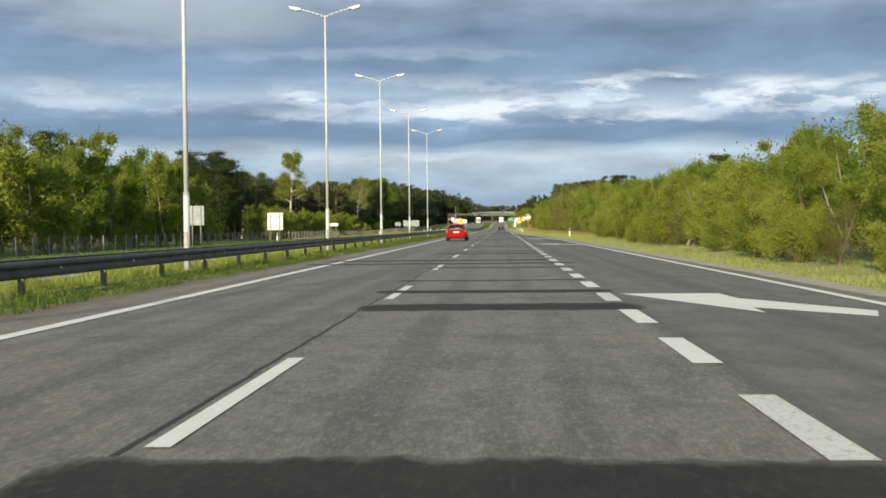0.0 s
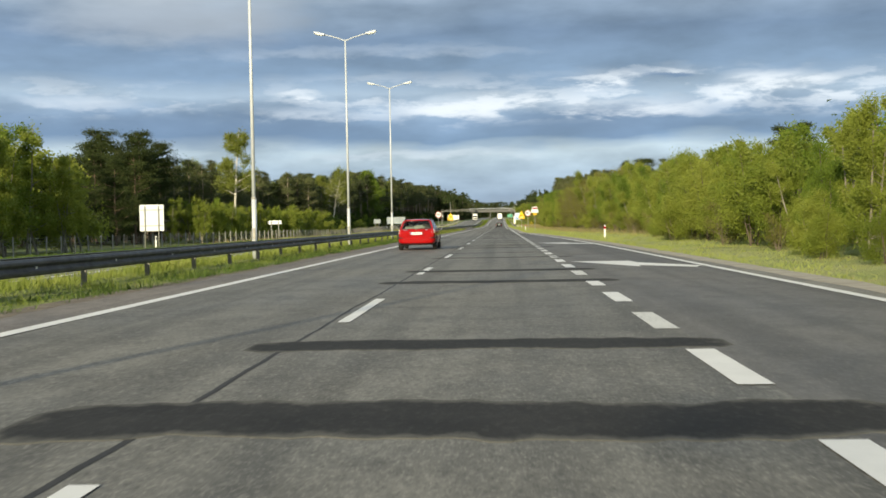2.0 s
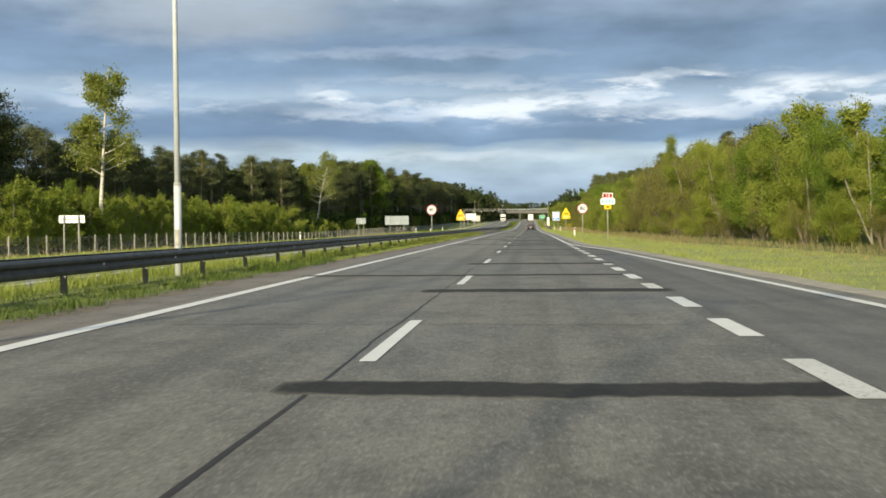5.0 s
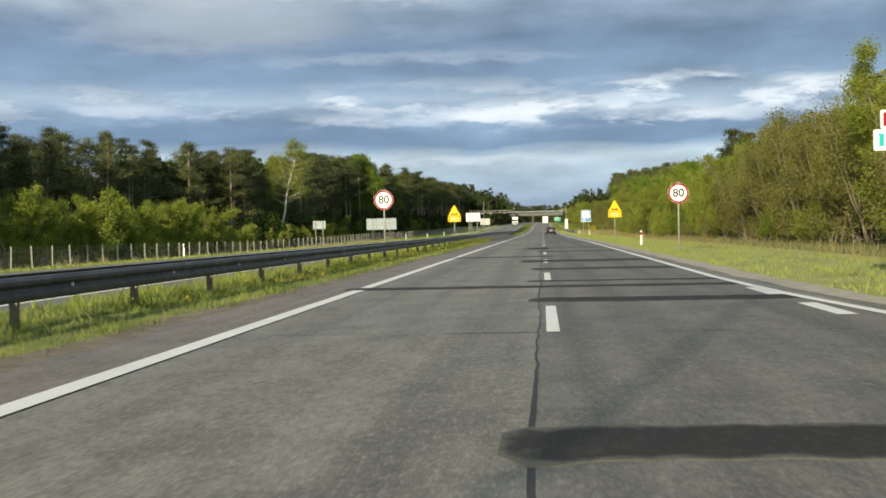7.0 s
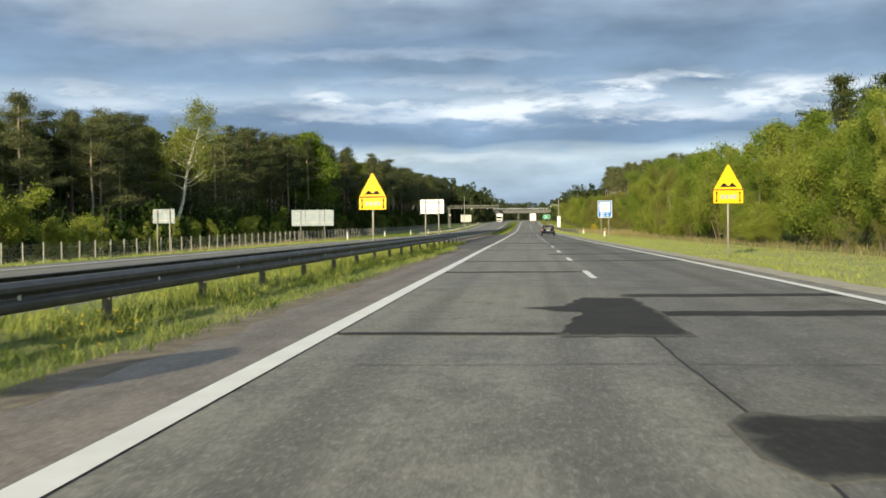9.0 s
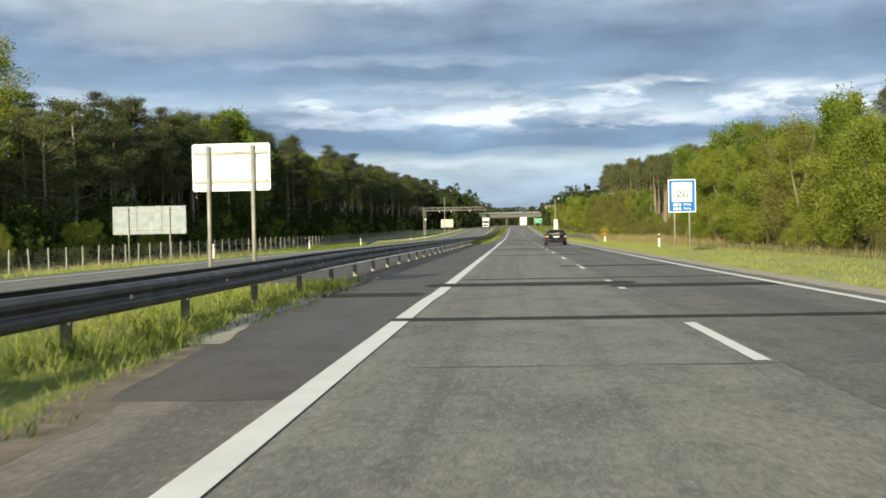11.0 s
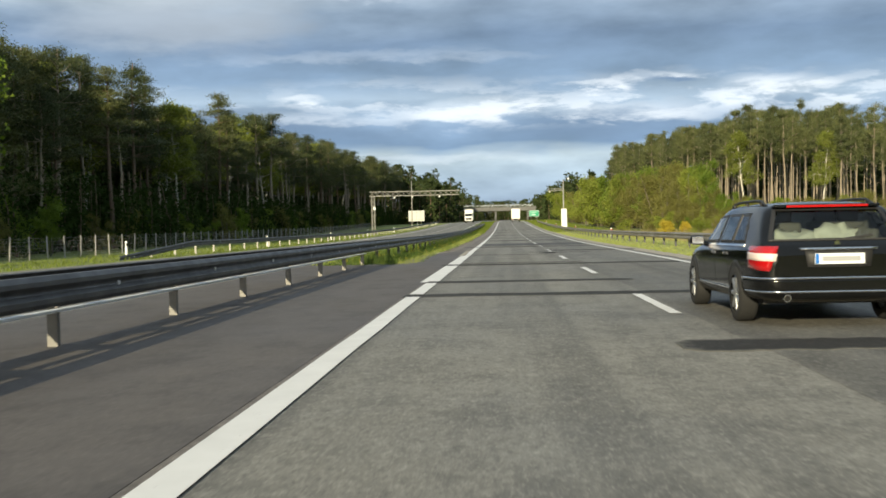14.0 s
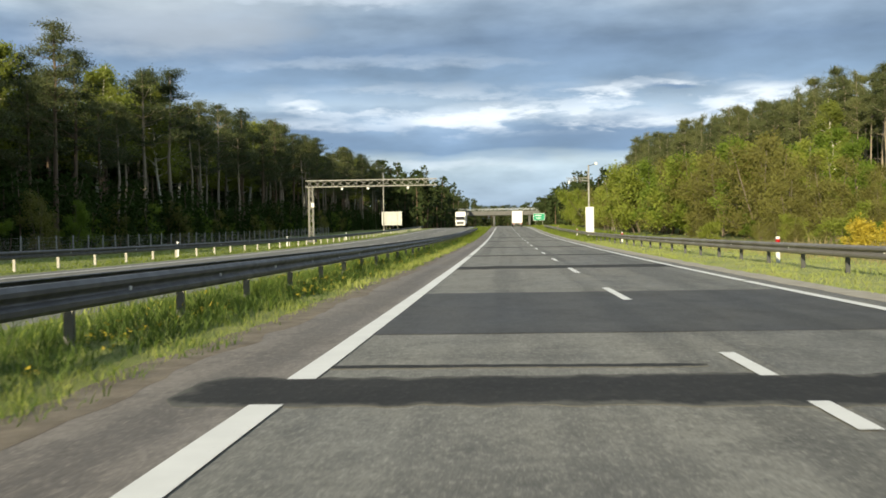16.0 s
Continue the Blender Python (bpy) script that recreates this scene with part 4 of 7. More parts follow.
def leaf_arrays(rng, centres, per, spread, size, flat=0.0, thin=0.8):
    """Small four-cornered leaves scattered round the centres. Returns vertices and faces."""
    C = np.repeat(np.asarray(centres), per, axis=0)
    n = len(C)
    off = rng.normal(0, 1, (n, 3)) * np.asarray(spread)
    P = C + off
    a = rng.normal(0, 1, (n, 3))
    a[:, 2] *= 1 - flat
    a /= np.linalg.norm(a, axis=1, keepdims=True)
    b = np.cross(a, rng.normal(0, 1, (n, 3)))
    b /= np.linalg.norm(b, axis=1, keepdims=True)
    s = size * rng.uniform(0.6, 1.35, (n, 1))
    V = np.stack([P - a * s, P + b * s * thin, P + a * s * 0.9 - b * s * 0.44 * thin], 1)
    return V.reshape(-1, 3), (np.arange(n) * 3)[:, None] + np.array([[0, 1, 2]])


def leaf_mesh(name, V, F, material):
    me = bpy.data.meshes.new(name)
    me.vertices.add(len(V))
    me.vertices.foreach_set("co", V.reshape(-1))
    me.loops.add(F.size)
    me.loops.foreach_set("vertex_index", F.reshape(-1))
    me.polygons.add(len(F))
    me.polygons.foreach_set("loop_start", np.arange(len(F)) * F.shape[1])
    me.update(calc_edges=True)
    me.materials.append(material)
    return me


def limb(rng, soup, p, d, length, r, depth, tips, droop=0.0):
    """A branch that wanders and forks; its outer points are gathered as leaf places."""
    pts, rad = [Vector(p)], [r]
    d = Vector(d).normalized()
    n = 4
    for i in range(n):
        d = (d + Vector(rng.normal(0, 0.16, 3)) + Vector((0, 0, 0.10 - droop))).normalized()
        pts.append(pts[-1] + d * (length / n))
        rad.append(r * (1 - 0.78 * (i + 1) / n))
    soup.tube(pts, rad, 5 if depth else 3)
    for q in pts[2:]:
        tips.append(tuple(q))
    if depth > 0:
        for i in (2, 3):
            for s in range(2):
                e = (d + Vector(rng.normal(0, 0.6, 3))).normalized()
                limb(rng, soup, pts[i], e, length * rng.uniform(0.4, 0.65), r * 0.45, depth - 1, tips, droop)


def broadleaf(name, seed, height, crown_lo, radius, leaf, bark_mat, per, size, stems=1, droop=0.0, shape=0.6, n_limbs=16):
    """A leafy tree or shrub with its trunk on the origin: an Empty with trunk and crown."""
    rng = np.random.default_rng(seed)
    soup, tips = Soup(), []
    for s in range(stems):
        lean = Vector((rng.normal(0, 0.10), rng.normal(0, 0.10), 1)) if stems == 1 else Vector((rng.normal(0, 0.17), rng.normal(0, 0.17), 1))
        h = height * (1.0 if s == 0 else rng.uniform(0.65, 0.97))
        r0 = (0.011 * height + 0.03) / math.sqrt(stems)
        pts, rad = [], []
        p = Vector((rng.normal(0, 0.25), rng.normal(0, 0.25), -0.15)) if stems > 1 else Vector((0, 0, -0.15))
        k = 9
        for i in range(k + 1):
            t = i / k
            pts.append(p.copy())
            rad.append(r0 * (1 - 0.9 * t) + 0.006)
            p = p + (lean + Vector((rng.normal(0, 0.05), rng.normal(0, 0.05), 0))) * (h / k)
        soup.tube(pts, rad, 7)
        m = max(4, n_limbs // stems)
        for i in range(m):
            t = crown_lo + (0.97 - crown_lo) * (i + rng.uniform(0, 1)) / m
            q = Vector(pts[0]).lerp(Vector(pts[-1]), t)
            j = min(k - 1, int(t * k))
            q = Vector(pts[j]).lerp(Vector(pts[j + 1]), t * k - j)
            a = rng.uniform(0, 2 * math.pi)
            u = (t - crown_lo) / (1 - crown_lo)
            reach = radius * (math.sin(math.pi * min(0.98, (u * (1 - shape) + shape * 0.35 + 0.12))) ** 0.8) * (1.0 - 0.55 * u) * rng.uniform(0.75, 1.2) / (1.0 if stems == 1 else 1.3)
            limb(rng, soup, q, (math.cos(a), math.sin(a), rng.uniform(0.15, 0.7)), max(0.5, reach), r0 * (1 - t) * 0.5 + 0.008, 1, tips, droop)
        tips += [tuple(pts[-1]), tuple(pts[-2])]
    V, F = leaf_arrays(rng, tips, per, (radius * 0.10, radius * 0.10, radius * 0.085 + 0.04), size)
    V[:, 2] = np.maximum(V[:, 2], 0.05)
    return soup.mesh("trunk", bark_mat), leaf_mesh("crown", V, F, leaf)


def pine(seed, height, crown_lo, radius, per, size, needle, bark_mat, whorls=9):
    """A Scots pine: long bare trunk with dead stubs, flat layered crown."""
    rng = np.random.default_rng(seed)
    soup, tips = Soup(), []
    k = 8
    pts, rad = [], []
    p = Vector((0, 0, -0.2))
    for i in range(k + 1):
        pts.append(p.copy())
        rad.append(((0.0085 if radius < 2.2 else 0.0115) * height + 0.02) * (1 - 0.8 * i / k))
        p = p + Vector((rng.normal(0, 0.035), rng.normal(0, 0.035), 1)) * (height / k)
    soup.tube(pts, rad, 7)

    def at(t):
        j = min(k - 1, int(t * k))
        return Vector(pts[j]).lerp(Vector(pts[j + 1]), t * k - j)

    for i in range(7):
        t = rng.uniform(0.3, 1.0) * crown_lo
        a = rng.uniform(0, 2 * math.pi)
        q = at(t)
        soup.tube([q, q + Vector((math.cos(a), math.sin(a), rng.uniform(-0.2, 0.2))) * rng.uniform(0.4, 1.2)], [0.03, 0.01], 4)
    for w in range(whorls):
        u = (w + rng.uniform(0.1, 0.9)) / whorls
        t = crown_lo + (0.985 - crown_lo) * u
        for b in range(rng.integers(1, 4)):
            a = rng.uniform(0, 2 * math.pi)
            reach = radius * (1.0 - 0.78 * u ** 1.5) * rng.uniform(0.3, 1.3)
            q = at(t)
            d = Vector((math.cos(a), math.sin(a), rng.uniform(-0.1, 0.5)))
            m1 = q + d * reach * 0.55
            m2 = m1 + (d + Vector((0, 0, 0.3))).normalized() * reach * 0.5
            soup.tube([q, m1, m2], [0.05, 0.03, 0.01], 4)
            for e in (0.5, 0.75, 1.0):
                c = q.lerp(m2, e)
                side = Vector((-d.y, d.x, 0.15)) * reach * 0.32
                for w2 in (-1, 0, 1):
                    g = c + side * w2 * rng.uniform(0.4, 1.2) + Vector(rng.normal(0, 0.14, 3))
                    tips.append((g.x, g.y, g.z + 0.12))
    for i in range(3):
        tips.append((pts[-1].x, pts[-1].y, pts[-1].z - 0.35 * i))
    V, F = leaf_arrays(rng, tips, per, (0.27 + 0.03 * radius, 0.27 + 0.03 * radius, 0.15), size, 0.0, 0.36)
    return soup.mesh("trunk", bark_mat), leaf_mesh("crown", V, F, needle)


flower_heads("dandelions", 10, 5000, 150, 470, -8.0, -5.5, "yellow flowers in drifts in the central reserve")

KINDS = {
    "spring_shrub": [broadleaf("s", 10 + i, 4.6, 0.06, 2.3, M["leaf_spring"], M["bark_dark"], 80, 0.047, 4, 0.0, 0.55, 22) for i in range(3)],
    "young_birch": [broadleaf("b", 20 + i, 8.0, 0.10, 2.0, M["leaf_spring"], M["bark_young"], 88, 0.050, 2, 0.02, 0.6, 22) for i in range(3)],
    "green_tree": [broadleaf("g", 30 + i, 9.0, 0.10, 3.0, M["leaf_green"], M["bark_dark"], 84, 0.060, 2, 0.0, 0.55, 22) for i in range(3)],
    "olive_shrub": [broadleaf("o", 40 + i, 6.0, 0.05, 2.4, M["leaf_olive"], M["bark_twig"], 32, 0.045, 5, 0.0, 0.55, 26) for i in range(2)],
    "tall_birch": [broadleaf("t", 50 + i, 17.0, 0.42, 2.9, M["leaf_birch"], M["bark_birch"], 26, 0.125, 1, 0.06, 0.5, 30) for i in range(2)],
    "pine_tree": [pine(70 + i, 17.0, (0.50, 0.56, 0.45, 0.6)[i], 2.6, 44, 0.115, M["needle"], M["bark_pale" if i % 2 else "bark_pine"], 13) for i in range(4)],
    "slender_pine": [pine(75 + i, 18.0, (0.60, 0.68, 0.57, 0.64)[i], 1.9, 30, 0.125, M["needle_light"], M["bark_pale"], 11) for i in range(4)],
    "bushy_pine": [pine(85 + i, 15.0, (0.16, 0.30, 0.22)[i], 3.1, 40, 0.115, M["needle_light"], M["bark_pale"], 19) for i in range(3)],
    "low_pine": [pine(80 + i, 13.0, 0.12, 3.4, 36, 0.14, M["needle_dark"], M["bark_pine"], 22) for i in range(2)],
}
KINDS["maple_tree"] = [broadleaf("m", 60, 20.0, 0.25, 5.6, M["leaf_green"], M["bark_dark"], 46, 0.21, 1, 0.0, 0.5, 34)]
KINDS["pale_birch"] = [broadleaf("p", 55, 17.0, 0.40, 3.6, M["leaf_birch"], M["bark_birch"], 26, 0.10, 1, -0.03, 0.5, 30)]
KINDS["yellow_shrub"] = [broadleaf("y", 90, 2.0, 0.05, 1.5, M["blossom"], M["bark_dark"], 18, 0.10, 4, 0.0, 0.55, 20)]
# the same kinds with larger, fewer leaves, for rows that stand further from the road
LIGHT = {
    "spring_shrub": [broadleaf("s", 13 + i, 4.6, 0.06, 2.3, M["leaf_spring"], M["bark_dark"], 30, 0.085, 3, 0.0, 0.55, 16) for i in range(3)],
    "young_birch": [broadleaf("b", 23 + i, 8.0, 0.10, 2.0, M["leaf_spring"], M["bark_young"], 32, 0.088, 2, 0.02, 0.6, 20) for i in range(3)],
    "green_tree": [broadleaf("g", 33 + i, 9.0, 0.10, 3.0, M["leaf_green"], M["bark_dark"], 34, 0.105, 2, 0.0, 0.55, 22) for i in range(3)],
    "olive_shrub": [broadleaf("o", 43 + i, 6.0, 0.05, 2.4, M["leaf_olive"], M["bark_twig"], 27, 0.072, 3, 0.0, 0.55, 18) for i in range(3)],
}
REF = {"spring_shrub": 4.6, "young_birch": 8.0, "green_tree": 9.0, "olive_shrub": 6.0, "tall_birch": 17.0, "maple_tree": 20.0, "pale_birch": 17.0, "pine_tree": 17.0, "slender_pine": 18.0, "low_pine": 13.0, "bushy_pine": 15.0, "yellow_shrub": 2.0}
TREE_LABEL = {
    "spring_shrub": "bushy shrub in bright yellow-green spring leaf", "young_birch": "young birch with pale stems and fresh green leaves",
    "green_tree": "dense deciduous tree in fresh green leaf", "olive_shrub": "half-bare brownish olive shrub at the roadside",
    "tall_birch": "tall slender birch with a white trunk and airy crown", "maple_tree": "big broad deciduous tree with light green crown",
    "pine_tree": "tall Scots pine with bare reddish trunk", "slender_pine": "slender Scots pine with a long bare sunlit trunk", "bushy_pine": "full pine branched low on a pale trunk, sunlight put into its needle colour", "low_pine": "dark dense pine branched to the ground",
    "pale_birch": "thinly leaved birch with bare white limbs",
    "yellow_shrub": "broom shrub covered in yellow blossom"}
TREE_CAT = {k: ("shrub" if "shrub" in k else "tree") for k in KINDS}
tree_rng = np.random.default_rng(5)


def plant(kind, x, y, height, turn=None, wide=1.0):
    near_road = -34 < x < line_right(y) + 2.2 and y < 350
    ms = KINDS[kind] if near_road else LIGHT.get(kind, KINDS[kind])
    tm, cm = ms[int(tree_rng.integers(len(ms)))]
    s = height / REF[kind]
    root = new(kind)
    root.matrix_basis = pose(x, y, ground_height(x, y) - 0.02, 0, 0, tree_rng.uniform(0, 360) if turn is None else turn) @ Matrix.Diagonal((s * wide, s * wide, s, 1))
    for nm, me in (("trunk", tm), ("crown", cm)):
        c = new(nm, me)
        c.parent = root
    tagged(root, TREE_LABEL[kind], TREE_CAT[kind], "trees along the road" if TREE_CAT[kind] == "tree" else "shrubs along the road")
    return root


def pick(weights):
    ks = list(weights)
    w = np.array([weights[k] for k in ks], float)
    return ks[int(tree_rng.choice(len(ks), p=w / w.sum()))]


U = tree_rng.uniform


def top_right(y):
    return float(np.interp(y, [20, 75, 125, 185, 215, 250, 300, 335, 360], [4.4, 4.2, 5.7, 7.7, 6.8, 6.7, 7.4, 7.4, 4.5]))


def line_right(y):
    return float(np.interp(y, [20, 60, 95, 115, 160, 200, 235, 320, 345], [12.2, 12.0, 12.6, 14.5, 16, 15.0, 13.5, 14.0, 16.0]))


# right-hand belt of shrubs and young birches
y = 14.0
while y < 345:
    x0, h = line_right(y), top_right(y)
    mixw = {"spring_shrub": 4, "young_birch": 5, "green_tree": 2, "olive_shrub": 1.5}
    if 172 < y < 226:
        mixw = {"olive_shrub": 8, "young_birch": 1}
    elif 226 < y < 300:
        mixw = {"green_tree": 4, "spring_shrub": 5, "young_birch": 2}
    kind = pick(mixw)
    tall = h * U(0.72, 1.0)
    plant(kind, x0 + U(-0.6, 0.8), y, min(tall, 5.4) if kind == "spring_shrub" else tall, None, 1.05)
    plant(pick({"olive_shrub": 6, "young_birch": 1} if 172 < y < 226 else {"young_birch": 4, "green_tree": 3}), x0 + U(2.4, 4.0), y + U(-1, 1), h * U(0.95, 1.2), None, 1.1)
    if U(0, 1) < 0.55:
        plant(pick({"spring_shrub": 3, "olive_shrub": 2}), x0 - U(0.8, 1.6), y + U(-1, 1), U(1.3, 2.4), None, 1.2)
    y += U(2.6, 3.6)
# dark pines standing behind the belt
for y, x, h in ((150, 34, 11), (165, 36, 12), (366, 40, 17), (374, 43, 17)):
    plant("low_pine" if h < 15 else "pine_tree", x, y, h)
for k in range(17):
    plant("low_pine" if k % 3 else "pine_tree", 23.5 + U(0, 6), 206 + 5.6 * k, U(9.5, 12.5) + 0.02 * k * 5.6)
plant("young_birch", 14.8, 191, 8.1)
for x, y, h in ((14.4, 172.5, 6.6), (15.2, 177.5, 7.0), (14.8, 182.5, 6.8), (15.8, 186.5, 7.2)):
    plant("young_birch", x, y, h, None, 0.9)
for y, x, h in ((312, 16.5, 7.4), (318, 17.5, 8.6), (324, 16.0, 8.8), (330, 17.5, 9.8), (336, 17.0, 9.9), (341, 15.8, 9.2), (345, 18.0, 8.6)):
    plant("green_tree", x, y, h * 0.95, None, 1.25)
    plant("young_birch", x - 1.2 + U(-0.8, 0.8), y + 2.0, h * 0.88, None, 1.5)
# low belt on the right beyond the gap, with pine stand behind
y = 362.0
while y < 640:
    far = y > 430
    x0 = float(np.interp(y, [362, 400, 430, 520, 640], [24, 22, 18.5, 16, 15]))
    h = float(np.interp(y, [362, 437, 450, 470, 500, 560, 640], [2.4, 3.2, 5.6, 8.6, 9.0, 7.8, 7.4]))
    plant(pick({"spring_shrub": 1.5, "young_birch": 1, "olive_shrub": 8, "green_tree": 2}), x0 + U(-1, 1.5), y, h * U(0.75, 1.1), None, 1.15)
    if U(0, 1) < 0.6:
        plant(pick({"olive_shrub": 4, "green_tree": 3, "young_birch": 2}), x0 + U(4, 7), y + U(-2, 2), h * U(0.85, 1.1), None, 1.15)
    if 480 < y < 540:
        plant(pick({"olive_shrub": 4, "green_tree": 3, "young_birch": 3}), x0 + U(7, 12), y + U(-2, 2), h * U(0.8, 1.1), None, 1.25)
    y += U(2.8, 3.8)
for k in range(62):
    y = U(352, 462)
    plant(pick({"olive_shrub": 5, "spring_shrub": 2, "green_tree": 1.5}), float(np.interp(y, [352, 400, 462], [17, 15, 13.5])) + U(-1.5, 7), y, U(0.9, 2.2), None, 1.5)
for x, y, h in ((13.2, 424.0, 1.3), (15.6, 427.0, 1.05)):
    plant("yellow_shrub", x, y, h)
y = 440.0
while y < 700:
    edge = float(np.interp(y, [440, 534, 700], [44, 44.5, 35]))
    tall = float(np.interp(y, [440, 480, 505, 534, 690], [13.0, 17.0, 20.0, 22.5, 24.0]))
    for r in range(4):
        plant("slender_pine", edge + 3.0 * r + U(-1.2, 1.2), y + U(-1.5, 1.5), tall * U(0.80, 1.05), None, U(0.70, 1.2))
    y += U(3.6, 4.8)
for k in range(46):
    plant(pick({"olive_shrub": 5, "spring_shrub": 2, "green_tree": 1}), U(27, 43), U(372, 470), U(1.8, 4.0), None, 1.3)
plant("tall_birch", 41, 470, 13)
plant("tall_birch", 42, 520, 17)

# left side
y = 46.0
while y < 137:
    h = float(np.interp(y, [46, 85, 110, 140, 172], [7.8, 8.6, 10.0, 11.5, 9.0]))
    plant(pick({"young_birch": 6, "green_tree": 2, "spring_shrub": 1}), -36.8 + U(-2.4, 0.9), y, h * U(0.72, 1.08))
    plant(pick({"young_birch": 4, "low_pine": 2, "green_tree": 2}), -45.5 + U(-1.5, 1.5), y + U(-1.5, 1.5), 1.1 * h * (U(0.95, 1.25) if y < 118 else U(0.8, 0.95)))
    y += U(2.3, 3.3)
for x, y, h in ((-50.5, 198, 15.5), (-52, 191, 16.5), (-49.5, 185, 15.0), (-53.5, 181, 16.0), (-47.5, 177, 12.5), (-51, 172, 13.5), (-46.5, 167, 11.0), (-56, 187, 15.0), (-49, 160, 11.0)):
    plant("low_pine", x, y, h, None, 1.2)
plant("tall_birch", -38.7, 194.3, 17.0, None, 1.1)
y = 178.0
while y < 345:
    plant(pick({"young_birch": 6, "spring_shrub": 4}), -38.5 + U(-1.2, 1.0), y, U(4.7, 6.0) if y < 268 else U(2.2, 3.8), None, 1.1)
    if U(0, 1) < 0.7 and y < 268:
        plant(pick({"young_birch": 6, "green_tree": 1}), -42.5 + U(-1.5, 1.5), y + U(-1, 1), U(5.2, 6.6))
    y += U(2.3, 3.3)
y = 196.0
while y < 720:
    near = float(np.interp(y, [196, 280, 300, 345, 440, 720], [-56, -52, -47, -45, -44, -42]))
    h = float(np.interp(y, [196, 280, 345, 400, 720], [14.2, 14.2, 15.8, 19.0, 20.5]))
    front = "bushy_pine" if y < 350 and U(0, 1) < 0.65 else "pine_tree"
    plant(front, near + U(-2.0, 2.0), y, h * U(0.75, 1.08), None, U(0.95, 1.3))
    if y < 430:
        plant("pine_tree" if U(0, 1) < 0.7 else "bushy_pine", near - 2.5 + U(-1.5, 1.5), y + U(1.4, 2.8), h * U(0.75, 1.08), None, U(0.95, 1.3))
    plant("pine_tree" if U(0, 1) < 0.85 else "tall_birch", near - 5 + U(-1.5, 1.5), y + U(-2, 2), h * U(0.9, 1.12), None, 1.15)
    y += U(3.8, 5.6)
plant("pale_birch", -43.0, 314, 17.0, None, 1.15)
plant("maple_tree", -42.5, 396.0, 19.8)
plant("tall_birch", -43.3, 505.5, 20.0)
plant("tall_birch", -43.0, 455.0, 18.0)
y = 350.0
while y < 640:
    plant("green_tree" if U(0, 1) < 0.6 else "olive_shrub", -39.5 + U(-1.5, 1.5), y, U(3.0, 5.0), None, 1.2)
    y += U(6.0, 9.0)


def woods(name, seed, spots, label, needle=M["needle_far"], tufts=15, per=13, size=0.6):
    """Many distant trees in one mesh each for trunks and crowns; light in detail."""
    rng = np.random.default_rng(seed)
    soup = Soup()
    tips = []
    for x, y, h, lo in spots:
        z = ground_height(x, y)
        soup.tube([(x, y, z - 0.2), (x + rng.normal(0, 0.2), y, z + h * 0.6), (x + rng.normal(0, 0.4), y, z + h)], [0.011 * h, 0.008 * h, 0.02], 5)
        for k in range(tufts):
            u = rng.uniform(0, 1)
            r = (0.10 * h + 0.6) * (1 - 0.65 * u) * rng.uniform(0.2, 1.0)
            a = rng.uniform(0, 6.283)
            tips.append((x + math.cos(a) * r, y + math.sin(a) * r, z + h * (lo + (1 - lo) * u)))
    V, F = leaf_arrays(rng, tips, per, (0.75, 0.75, 0.5), size, 0.2)
    root = new(name)
    c = new("trunks", soup.mesh("trunks", M["bark_pine"]))
    d = new("crowns", leaf_mesh("crowns", V, F, needle))
    c.parent = d.parent = root
    tagged(root, label, "woods", kind="stuff")


wr = np.random.default_rng(77)


def span(a, b, step):
    return np.arange(a, b, step)


def ramp_h(y, a, b):
    return float(np.interp(y, [150, 330, 420], [a, a + 1.0, b]))


left_spots = [(-60 - wr.uniform(0, 14), y, ramp_h(y, 12.0, 17.5) * wr.uniform(0.75, 1.1), wr.uniform(0.35, 0.6)) for y in span(150, 760, 2.4)]
left_spots += [(-50 - wr.uniform(0, 20), y, wr.uniform(7, 10.5), 0.15) for y in span(30, 200, 3.0)]
left_spots += [(-52 - wr.uniform(0, 6), y, ramp_h(y, 13.0, 19.5) * wr.uniform(0.8, 1.05), wr.uniform(0.4, 0.6)) for y in span(290, 720, 3.6)]
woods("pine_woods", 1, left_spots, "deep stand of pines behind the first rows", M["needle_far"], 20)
# Filler conifers added to block the sun and darken the trunk zone.
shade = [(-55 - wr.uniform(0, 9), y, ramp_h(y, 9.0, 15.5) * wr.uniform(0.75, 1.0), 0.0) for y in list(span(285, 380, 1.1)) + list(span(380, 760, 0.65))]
dark_fill = [(-47.5 - wr.uniform(0, 6), y, wr.uniform(4.5, 9.0), 0.0) for y in span(400, 720, 0.9)]
woods("dense_woods", 14, dark_fill, "added dark filler conifers that shut off the view behind the front pines", M["needle_dark"], 18, 13, 0.45)
woods("dense_woods", 8, shade, "added dark filler conifers that shade the gaps between the tall pines", M["needle_far"], 20, 14, 0.5)
# Packed more densely than the rest to stop low sunlight entering the stand.
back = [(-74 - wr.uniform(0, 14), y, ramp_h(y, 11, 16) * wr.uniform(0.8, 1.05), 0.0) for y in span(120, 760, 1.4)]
woods("dense_woods", 5, back, "dense dark conifer wood closing the stand, thickened to keep sunlight out", M["needle_far"], 22, 12, 0.8)
def stand_h(y):
    return float(np.interp(y, [420, 480, 534, 690], [9.0, 14.0, 18.0, 20.0]))


